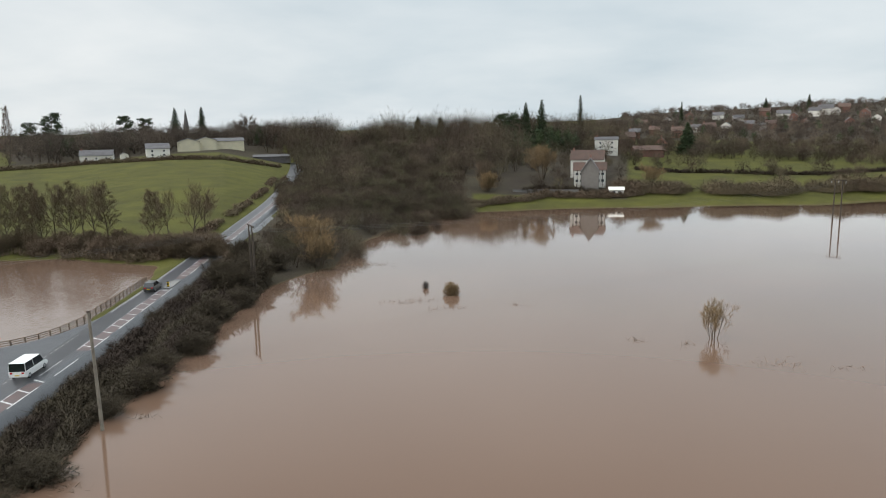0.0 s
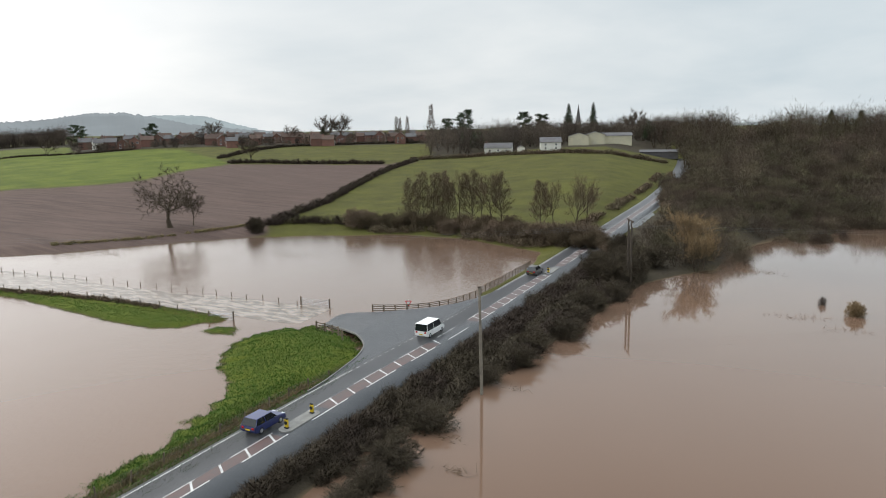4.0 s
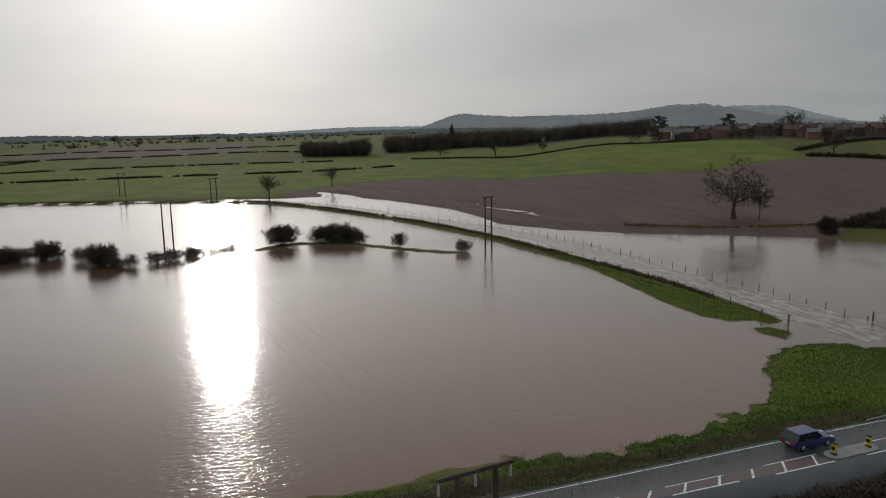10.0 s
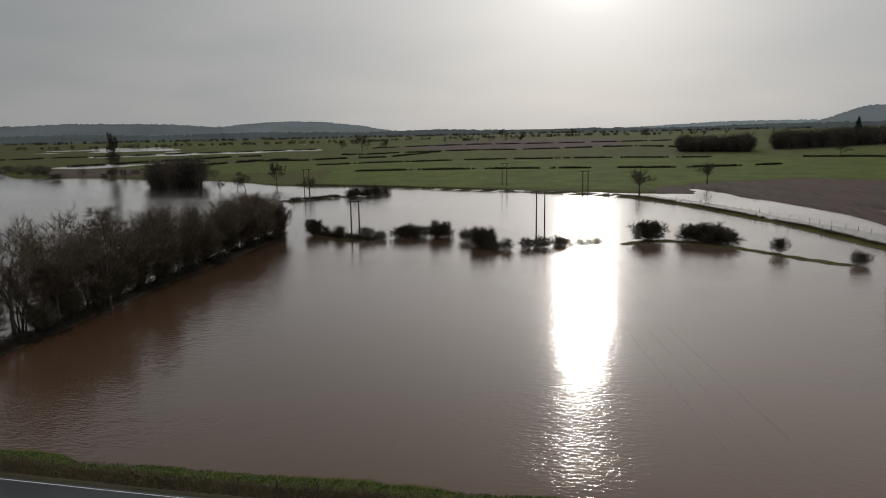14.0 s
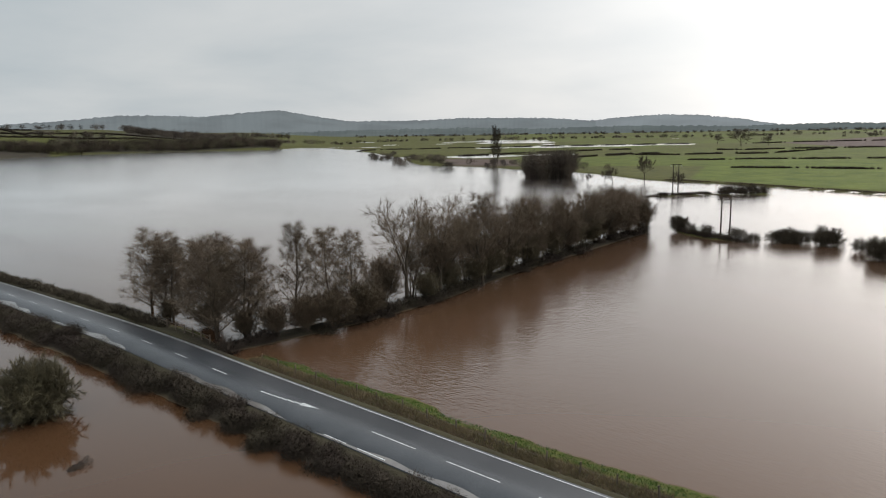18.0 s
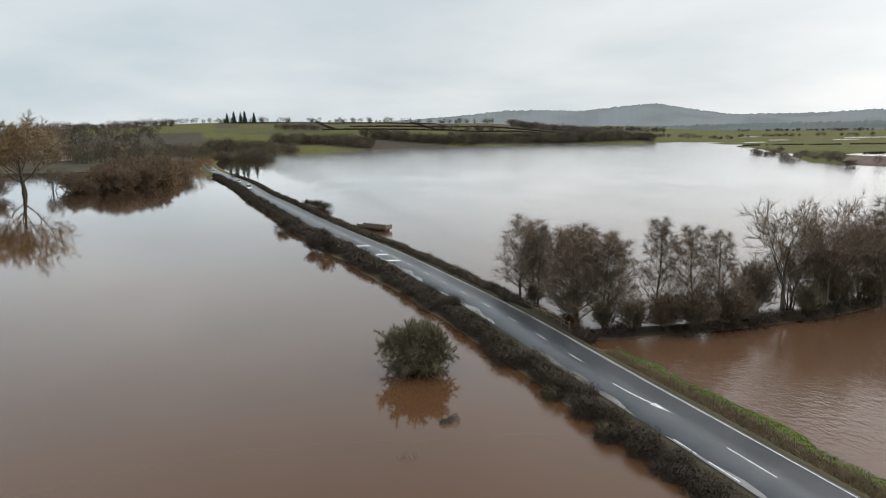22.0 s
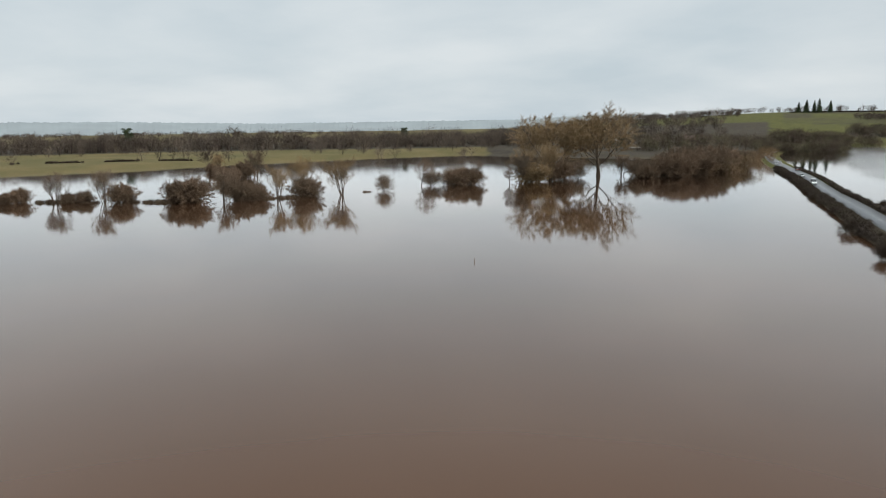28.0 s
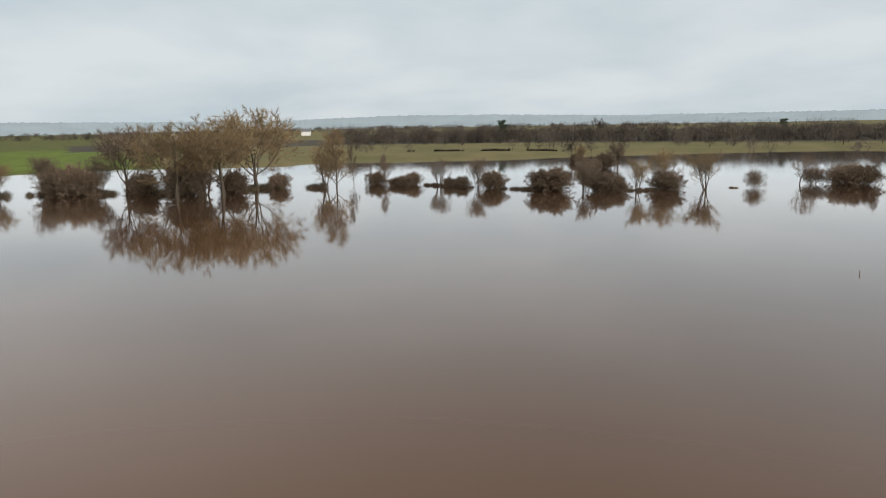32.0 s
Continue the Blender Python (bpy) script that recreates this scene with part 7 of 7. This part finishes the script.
for x, y, h, k, w, m in [(366, -380, 17, "far", 0.9, "bark"), (300, -353, 16, "willow", 1.0, "twig"), (290, -330, 12, "dome", 1.0, "bush_brown"), (355, -372, 8, "dome", 1.0, "bush_brown"), (340, -362, 7, "dome", 1.0, "bush_brown"), (345, -368, 13, "willow", 1.0, "twig_ochre"), (275, -300, 10, "dome", 1.1, "bush_brown"),
                         (365, -40, 18, "willow", 1.0, "twig"), (372, -22, 16, "willow", 1.2, "twig_ochre"), (355, -45, 15, "dome", 1.0, "bush_brown"), (346, -51, 16, "dome", 1.0, "bush_brown"), (350, -60, 17, "willow", 1.0, "twig"), (335, -69, 30, "grand", 0.85, "twig"), (330, -75, 12, "dome", 1.0, "bush_brown"),
                         (304, -82, 30, "grand", 0.95, "twig_ochre"), (310, -88, 18, "dome", 1.0, "twig"), (302, -101, 32, "grand", 1.0, "twig_ochre"), (306, -95, 26, "willow", 0.9, "twig_ochre"), (318, -122, 37, "grand", 0.95, "twig_ochre"), (309, -108, 12, "dome", 1.0, "bush_brown"), (315, -132, 9, "dome", 1.0, "bush_brown"),
                         (290, -149, 27, "slim", 1.2, "twig_ochre"), (293, -145, 20, "willow", 0.8, "twig_ochre"), (308, -168, 20, "slim", 0.7, "twig"), (298, -180, 15, "slim", 0.8, "twig"), (300, -176, 8, "dome", 1.1, "bush_brown"), (283, -186, 8, "dome", 1.0, "bush_brown"), (285, -180, 6, "dome", 1.5, "bush_brown")]:
    plant(k, x, y, h * (0.9 if k == "dome" else 1.0), "leafless tree standing in still flood water" if h > 11 else "leafless bush standing in still flood water", w * (1.25 if k == "grand" else 1.0), m, group=g, z=-1.3 if k == "dome" else -0.3)
hedge(road_line([(372, -20), (350, -55), (334, -72), (312, -98), (318, -124), (298, -150)]), 5, 3.5, "tangled undergrowth in the flooded tree line", 160, 110, (0.8, 1.8, 0.09), "scrub", 0.2)
hedge(road_line([(290, -183), (262, -193), (240, -199), (212, -212), (196, -224), (172, -252)]), 4, 1.6, "drowned brambles between the trees", 161, 80, (0.6, 1.4, 0.08), "scrub", 0.35)
# mistletoe balls in the great poplar
M["mistletoe"] = material("mistletoe", (0.035, 0.045, 0.02), 0.9)
for i, (dx, dy, dz) in enumerate([(-5, -3, 34), (-6, -2, 32.5), (1.5, 2, 27), (5, 4, 24), (3, -1, 16), (-2, 5, 12), (5, 1, 15), (-5, 2, 18), (7, 5, 9), (-3, -4, 29), (-16, 22, 27), (-17, 20, 17), (-19, 25, 12), (-12, 24, 24)]):
    rng_ = np.random.default_rng(i)
    n_ = 160
    u = rng_.normal(size=(n_, 3))
    u /= np.linalg.norm(u, axis=1)[:, None]
    V, Fq = blades(rng_, u * 0.35, rng_.uniform(0.4, 0.8, n_), np.full(n_, 0.12), 0.0)
    tagged(part("mistletoe", mesh_of("mistletoe", V, Fq, M["mistletoe"]), None, None, "", pose(318 + dx, -122 + dy, dz)), "dark ball of mistletoe in bare branches", "mistletoe", "mistletoe balls")
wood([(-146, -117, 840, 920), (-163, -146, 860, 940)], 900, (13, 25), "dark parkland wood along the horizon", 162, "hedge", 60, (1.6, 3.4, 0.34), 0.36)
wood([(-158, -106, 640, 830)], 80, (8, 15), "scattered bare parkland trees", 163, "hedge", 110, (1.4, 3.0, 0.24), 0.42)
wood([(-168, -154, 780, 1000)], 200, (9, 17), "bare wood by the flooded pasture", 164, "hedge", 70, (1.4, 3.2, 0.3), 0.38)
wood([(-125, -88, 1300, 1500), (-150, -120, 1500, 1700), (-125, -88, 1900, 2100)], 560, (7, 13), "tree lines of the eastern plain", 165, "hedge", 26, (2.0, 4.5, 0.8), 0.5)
for az, d, h, w in [(-130.6, 900, 25, 0.3), (-129, 905, 15, 0.4), (-127.3, 900, 15, 0.4), (-151.3, 930, 22, 0.3)]:
    conifer(*xy(az, d), h, "broad dark cedar in the parkland", "cedar", int(d - az), w)
plant("far", *xy(-138.0, 920), 27, "tall bare tree above the parkland wood", 0.8, "bark")
hedge(pline((-123, 660), (-127, 655), (-131, 650), (-136, 640)), 3, 2.2, "row of clipped bushes across pale pasture", 166, 30, (0.7, 1.5, 0.18), "hedge", 0.4)


# ---------------------------------------------------------------- houses
M["brick"] = material("red_brick", (0.17, 0.088, 0.068), 0.9, [(0.5, (0.13, 0.075, 0.06), 0.7)], random_value=0.2)
M["render"] = material("white_render", (0.58, 0.56, 0.51), 0.8, [(0.4, (0.55, 0.53, 0.48), 0.6)], random_value=0.08)
M["cream"] = material("cream_cladding", (0.50, 0.46, 0.33), 0.7, [(0.3, (0.42, 0.39, 0.30), 0.6)])
M["slate"] = material("slate_roof", (0.085, 0.080, 0.082), 0.7, [(0.6, (0.055, 0.05, 0.05), 0.7)], random_value=0.2)
M["tile"] = material("brown_tile_roof", (0.085, 0.052, 0.040), 0.85, [(0.6, (0.06, 0.042, 0.035), 0.7)], random_value=0.2)
M["pane"] = material("window_glass", (0.03, 0.035, 0.04), 0.08, spec=0.6)
M["boards"] = material("grey_weatherboard", (0.17, 0.155, 0.14), 0.85, [(2.0, (0.12, 0.11, 0.10), 0.7)])
M["beam"] = material("black_timber", (0.025, 0.022, 0.02), 0.8)
M["door"] = material("painted_door", (0.10, 0.05, 0.04), 0.6)


def gable_mesh(w, d, eave, ridge):
    """Walls with gables at the two ends of y."""
    bm = bmesh.new()
    x, y = w / 2, d / 2
    P = [(-x, -y, -1.5), (x, -y, -1.5), (x, -y, eave), (0, -y, ridge), (-x, -y, eave)]
    a = [bm.verts.new(p) for p in P]
    b = [bm.verts.new((p[0], y, p[2])) for p in P]
    bm.faces.new(a)
    bm.faces.new(b[::-1])
    for k in range(5):
        if k not in (2, 3):
            bm.faces.new((a[k], b[k], b[(k + 1) % 5], a[(k + 1) % 5]))
    bmesh.ops.recalc_face_normals(bm, faces=bm.faces)
    return bm


def roof_slab(w, d, eave, ridge, side, over=0.35, t=0.14):
    bm = bmesh.new()
    x, y = w / 2, d / 2 + over
    s = (ridge - eave) / x
    pts = [(0.0, ridge + 0.06), (side * (x + over), eave - over * s + 0.06)]
    v = []
    for yy in (-y, y):
        for px, pz in pts:
            v += [bm.verts.new((px, yy, pz)), bm.verts.new((px, yy, pz + t))]
    for f in ((0, 2, 6, 4), (1, 5, 7, 3), (0, 1, 3, 2), (4, 6, 7, 5), (2, 3, 7, 6), (0, 4, 5, 1)):
        bm.faces.new([v[k] for k in f])
    bmesh.ops.recalc_face_normals(bm, faces=bm.faces)
    return bm


def window(parent, x, y, z, w, h, face, frame="white"):
    """A window let into a wall: face is the wall's outward bearing in degrees, 0 is -y."""
    m = pose(x, y, z, 0, 0, face)
    f = part("window", box(box(box(box(bmesh.new(), -w / 2, -0.06, -h / 2, -w / 2 + .08, 0.04, h / 2), w / 2 - .08, -0.06, -h / 2, w / 2, 0.04, h / 2), -w / 2 + .08, -0.06, h / 2 - .08, w / 2 - .08, 0.04, h / 2), -w / 2 + .08, -0.08, -h / 2, w / 2 - .08, 0.04, -h / 2 + .1),
             M[frame], parent, "white-painted window frame", m)
    part("pane", box(bmesh.new(), -w / 2 + .08, -0.03, -h / 2 + .1, w / 2 - .08, 0.03, h / 2 - .08), M["pane"], f, "dark glass")


def house(m, w, d, eave, ridge, wall, roof, label, windows=((0.28, 0.28), (0.72, 0.28), (0.28, 0.72), (0.72, 0.72)), chimney=True, name="house", group="", door=True, sides=True):
    h = thing(name, m, label, "house" if name == "house" else name.replace("_", " "), group)
    part("wall", gable_mesh(w, d, eave, ridge), M[wall], h)
    for s in (-1, 1):
        part("roof", roof_slab(w, d, eave, ridge, s), M[roof], h)
    for u, v in windows:
        for face, yy in ((0, -d / 2), (180, d / 2)):
            window(h, (u - 0.5) * w, yy, eave * v, 1.2, 1.15, face)
        if sides:
            for face, xx in ((90, w / 2), (-90, -w / 2)):
                window(h, xx, (u - 0.5) * d, eave * v, 1.2, 1.15, face)
    if door:
        boxm("door", (-0.5, -d / 2 - .05, 0, 0.5, -d / 2 + .03, 2.05), M["door"], h)
    if chimney:
        boxm("chimney", (-0.35, d / 2 - 1.2, ridge - 0.6, 0.35, d / 2 - 0.4, ridge + 1.1), M["brick"], h, "", 0.03)
    return h


PLACE = random.Random(8)
protos = []
for k, (w, d, e, r, wl, rf, lb) in enumerate([(7, 9, 5.0, 7.8, "brick", "tile", "red-brick house with a brown tiled roof"), (7, 8, 5.0, 7.6, "brick", "slate", "red-brick house with a grey slate roof"),
                                             (8, 10, 4.8, 7.6, "render", "slate", "white rendered house with a slate roof"), (9, 12, 2.8, 5.4, "brick", "tile", "low brick bungalow with a tiled roof")]):
    protos.append((w, d, e, r, wl, rf, lb))
first = {}


def town_house(k, az, d, turn, size=1.0, group="houses of the town"):
    x, y = xy(az, d)
    m = pose(x, y, ground_z(x, y), 0, 0, turn) @ Matrix.Scale(size, 4)
    if k in first:
        copy_thing(first[k], m)
    else:
        w, dd, e, r, wl, rf, lb = protos[k]
        first[k] = house(pose(x, y, ground_z(x, y), 0, 0, turn), w, dd, e, r, wl, rf, lb, ((0.28, 0.30), (0.30, 0.75), (0.72, 0.75)), group=group, sides=k == 3)


az = 31.5
while az < 58:
    d = 585 + 35 * math.sin(az * 0.9) + PLACE.uniform(0, 30)
    k = 2 if PLACE.random() < 0.12 else PLACE.choice((0, 0, 1, 1, 1))
    town_house(k, az, d, az + PLACE.choice((90, 90, 0)) + PLACE.uniform(-8, 8), PLACE.uniform(0.95, 1.15))
    az += PLACE.uniform(0.62, 1.0)
az = 33
while az < 57:
    town_house(PLACE.choice((0, 1, 1)), az, 640 + PLACE.uniform(0, 40), az + 90 + PLACE.uniform(-10, 10), 1.1)
    az += PLACE.uniform(0.9, 1.5)
for az, d, k, s in [(-15, 560, 1, 1.0), (-16.5, 640, 0, 1.0), (-18.2, 600, 0, 1.1), (-19.5, 720, 2, 1.0), (-20.4, 690, 0, 1.2), (-21.6, 760, 2, 1.1), (-22.4, 980, 2, 1.3), (-23.2, 800, 1, 1.2), (-23.9, 760, 2, 1.0), (-24.6, 820, 0, 1.2), (-25.4, 1020, 2, 1.6), (-26.1, 1000, 1, 1.3), (-26.8, 880, 0, 1.2),
                    (-27.4, 1080, 2, 1.5), (-28.1, 1100, 2, 1.8), (-28.7, 1090, 2, 1.4), (-29.6, 920, 1, 1.2), (-30.5, 1040, 0, 1.4), (-31.2, 960, 2, 1.2), (-32.0, 1120, 2, 1.5), (-21.0, 1040, 2, 1.4), (-19.0, 1060, 1, 1.4), (-17.4, 960, 2, 1.2), (-15.6, 860, 0, 1.2), (-24.2, 1100, 0, 1.5), (-29.2, 1150, 0, 1.6),
                    (-14.4, 470, 0, 1.1), (-17.0, 440, 0, 1.0), (190.5, 760, 2, 1.0), (189, 800, 0, 1.1), (192, 830, 2, 1.0), (186.5, 860, 0, 1.2), (-105.2, 1150, 2, 1.4), (-115.0, 1250, 2, 1.5)]:
    town_house(k, az, d, az + PLACE.choice((0, 90)) + PLACE.uniform(-15, 15), s, "houses of the hillside")

# farm above the pasture
def site(az, d, turn, up=0.0):
    x, y = xy(az, d)
    return pose(x, y, ground_z(x, y) + up, 0, 0, turn)


house(site(26.0, 445, 110), 9, 17, 3.2, 6.0, "render", "slate", "long white bungalow with a grey roof above the pasture", ((0.2, 0.5), (0.5, 0.5), (0.8, 0.5)))
house(site(21.9, 425, 115), 9, 12, 5.0, 7.6, "render", "slate", "white house with a grey roof beside the barns", ((0.25, 0.3), (0.75, 0.3), (0.25, 0.72), (0.75, 0.72)), False)
house(site(19.7, 470, 20), 13, 16, 5.6, 7.6, "cream", "slate", "cream metal-clad farm barn with a shallow roof", (), False, "farm_barn", "barns of the farm", False)
house(site(18.4, 476, 20), 12, 14, 6.2, 8.0, "cream", "slate", "pale open-fronted farm barn", (), False, "farm_barn", "barns of the farm", False)
house(site(17.1, 480, 110), 10, 24, 5.0, 6.8, "cream", "slate", "long cream farm barn with a grey roof", (), False, "farm_barn", "barns of the farm", False)
house(site(13.6, 450, 105), 9, 22, 2.6, 3.8, "slate", "slate", "long low grey shed at the field's top", (), False, "farm_shed", "barns of the farm", False)
house(site(24.2, 436, 30), 4, 5, 2.4, 3.4, "render", "slate", "small pale outbuilding by the hedge", (), False, "farm_shed", "", False)

# timbered house by the water and its neighbours
h_ = house(site(-11.7, 272, -12), 6.4, 10, 7.0, 11.4, "boards", "slate", "tall timber-framed house with a weatherboarded gable", (), True, door=False)
for k in range(17):
    wv = 6.2 if k < 12 else 6.2 * (17 - k) / 5.5
    boxm("weatherboard", (-wv / 2, -5.06, 0.4 + k * 0.56, wv / 2, -5.0, 0.94 + k * 0.56), M["boards"], h_)
for a_, d_, lb_ in ((-10.85, 276, "white-panelled wing of the timber-framed house"), (-12.5, 277, "white-panelled timber-framed side wing")):
    w_ = house(site(a_, d_, 78), 5, 4, 6.4, 9.0, "render", "tile", lb_, ((0.3, 0.75), (0.7, 0.75), (0.3, 0.35), (0.7, 0.35)), False, door=False)
    for k in (-2.0, -0.7, 0.7, 2.0):
        for sx in (-2.53, 2.53):
            boxm("timber_stud", (sx - 0.04, k - 0.1, 0, sx + 0.04, k + 0.1, 6.3), M["beam"], w_, "black oak stud")
house(site(-11.5, 296, 74), 9, 13, 7.0, 10.4, "render", "tile", "brown-roofed house behind the timbered one", ((0.3, 0.72), (0.7, 0.72)))
house(site(-12.9, 392, 75), 7, 12, 8.0, 9.4, "render", "slate", "tall white rendered house with a shallow roof", ((0.25, 0.2), (0.75, 0.2), (0.25, 0.5), (0.75, 0.5), (0.25, 0.8), (0.75, 0.8)))
house(site(-13.75, 262, 80), 3.4, 5, 2.2, 3.0, "render", "render", "small white garden chalet by the water", ((0.3, 0.6), (0.7, 0.6)), False, "garden_chalet", "", False)
house(site(-16.0, 400, 90), 8, 16, 3.5, 5.6, "brick", "tile", "long red-brick outbuilding beyond the green", (), False, "outbuilding", "", False)
wl = thing("garden_wall", site(-8.2, 262, -98), "low grey stone garden wall near the water", "wall")
boxm("wall", (-0.15, -12, -0.5, 0.15, 12, 1.2), M["kerb"], wl, "", 0.02)
boxm("coping", (-0.22, -12.1, 1.2, 0.22, 12.1, 1.32), M["slate"], wl)

# church spire over the trees
c_ = thing("church", site(19.75, 800, 20), "stone church tower with a slender spire", "church")
boxm("tower", (-3, -3, -2, 3, 3, 14), material("grey_stone", (0.24, 0.22, 0.19), 0.9, [(0.5, (0.18, 0.165, 0.14), 0.6)]), c_)
bm = bmesh.new()
bmesh.ops.create_cone(bm, cap_ends=True, segments=8, radius1=3.0, radius2=0.08, depth=20, matrix=pose(0, 0, 24))
part("spire", bm, M["slate"], c_)

# brown timber landing stage and other drowned things
st = thing("timber_barge", pose(-40.5, -194, 0, 0, 0, 35), "long rusty brown trailer bed lying in the flood", "trailer")
boxm("bed", (-1.3, -5.5, 0.5, 1.3, 5.5, 0.8), M["rust"] if "rust" in M else material("rusty_brown", (0.11, 0.055, 0.035), 0.85, [(1.0, (0.07, 0.045, 0.035), 0.7)]), st, "", 0.04)
for sx in (-1.28, 1.28):
    boxm("side_board", (sx - .05, -5.5, 0.8, sx + .05, 5.5, 1.4), M["wood"], st)
    for k in range(6):
        boxm("stake", (sx - .06, -5.2 + k * 2.05, 0.3, sx + .06, -5.05 + k * 2.05, 1.75), M["wood"], st)
boxm("end_board", (-1.3, 5.45, 0.8, 1.3, 5.55, 1.7), M["wood"], st)
boxm("underframe", (-0.9, -5.0, -0.9, 0.9, 5.0, 0.5), M["black"], st)


def debris(spots, seed):
    """Rafts of floating twigs, too small to count."""
    rng = np.random.default_rng(seed)
    q = []
    for x, y, r, n in spots:
        q.append(np.stack([x + rng.normal(0, r, n), y + rng.normal(0, r * 0.4, n), rng.uniform(-0.02, 0.06, n)], 1))
    q = np.concatenate(q)
    n = len(q)
    tagged(part("driftwood", mesh_of("driftwood", *blades(rng, q, rng.uniform(0.3, 1.1, n), np.full(n, 0.05), 0.12), M["bush_brown"])), "floating twigs and flood debris", "debris", kind="stuff")


debris([(38, 79, 2.5, 60), (31, 87, 0.8, 20), (25, 89, 1.0, 24), (-8, 111, 1.6, 40), (0, 107, 1.5, 40), (-18, 143, 3.0, 200), (-4, 112, 2.0, 40), (12, 108, 1.0, 20), (-31, 52, 1.0, 40), (-30, 66, 0.8, 30), (-27, 47, 1.0, 40), (46, 77, 1.0, 20), (60, 90, 0.8, 20),
        (-110, 118, 4.0, 100), (-100, 148, 5.0, 160), (-86, 143, 5.0, 140), (-150, 100, 2.0, 60), (-178, -14, 3.0, 60), (-14, -55, 0.6, 14)], 200)
fallen = thing("fallen_branch", pose(-21.3, -61.8, -0.1, 0, 84, 20) @ Matrix.Scale(0.2, 4), "fallen branch with bare twigs floating in the flood", "branch")
part("stem", skinned("slim", 1, "hedge")[0], None, fallen)
part("twig_spray", skinned("slim", 1, "hedge")[1], None, fallen)
pm = thing("marker_post", pose(57.3, -134, -0.5), "thin dark post standing alone in the flood", "post")
part("post", POST, None, pm, "", pose(0, 0, 0.2))


# ---------------------------------------------------------------- grass tufts and dead stems on the verges
def tufts(points, label, seed, mat, length=(0.12, 0.35), width=0.05, lift=0.9, name="grass"):
    rng = np.random.default_rng(seed)
    x, y = points
    z = height(x, y)
    ok = (z > -0.26) & (z < 1.6)
    x, y, z = x[ok], y[ok], z[ok]
    n = len(x)
    p = np.stack([x, y, z - 0.02], 1)
    return tagged(part(name, mesh_of(name, *blades(rng, p, rng.uniform(*length, n), width * rng.uniform(0.6, 1.5, n), lift), M[mat])), label, "grass", kind="stuff")


def in_poly_points(poly, n, seed, grow=1.8):
    rng = np.random.default_rng(seed)
    p = np.array(poly)
    lo, hi = p.min(0) - grow, p.max(0) + grow
    x, y = rng.uniform(lo[0], hi[0], n), rng.uniform(lo[1], hi[1], n)
    ok = in_poly(x, y, poly) > -grow
    return x[ok], y[ok]


tufts(in_poly_points([p for p in TRIANGLE if p[1] > 15], 90000, 301), "lush wet grass on the flooded corner", 301, "blade", (0.10, 0.38), 0.06)
tufts(in_poly_points(ISLET, 5000, 308), "wet grass on a small islet", 308, "blade", (0.10, 0.30), 0.06)
tufts(in_poly_points(WIDE_BANK, 40000, 302), "wet grass on the flooded bank", 302, "blade", (0.10, 0.30), 0.06)
rng_ = np.random.default_rng(303)
k_ = rng_.integers(0, len(BANK), 16000)
tufts((BANK[k_, 0] + rng_.normal(0, 1.1, 16000), BANK[k_, 1] + rng_.normal(0, 1.1, 16000)), "rough grass along the low bank", 303, "straw", (0.2, 0.5), 0.07)
v_ = beside(-5.9, -75, 57)
k_ = rng_.integers(0, len(v_), 26000)
tufts((v_[k_, 0] + rng_.normal(0, 0.55, 26000), v_[k_, 1] + rng_.uniform(-1.2, 1.2, 26000)), "dead straw-coloured grass along the fence", 304, "straw", (0.2, 0.55), 0.05)
k_ = rng_.integers(0, len(v_), 22000)
tufts((v_[k_, 0] + rng_.uniform(-3.2, -0.7, 22000), v_[k_, 1] + rng_.uniform(-1.2, 1.2, 22000)), "rough green verge grass", 305, "blade", (0.12, 0.3), 0.05)

k_ = rng_.integers(0, len(v_), 30000)
tufts((v_[k_, 0] + rng_.uniform(-0.6, 1.0, 30000), v_[k_, 1] + rng_.uniform(-1.2, 1.2, 30000)), "brown dead bracken between road and fence", 306, "bush_brown", (0.2, 0.5), 0.05)
hedge(BANK[6:], 1.6, 0.7, "brown brambles along the crest of the bank", 307, 90, (0.25, 0.6, 0.06), "scrub", 0.1)
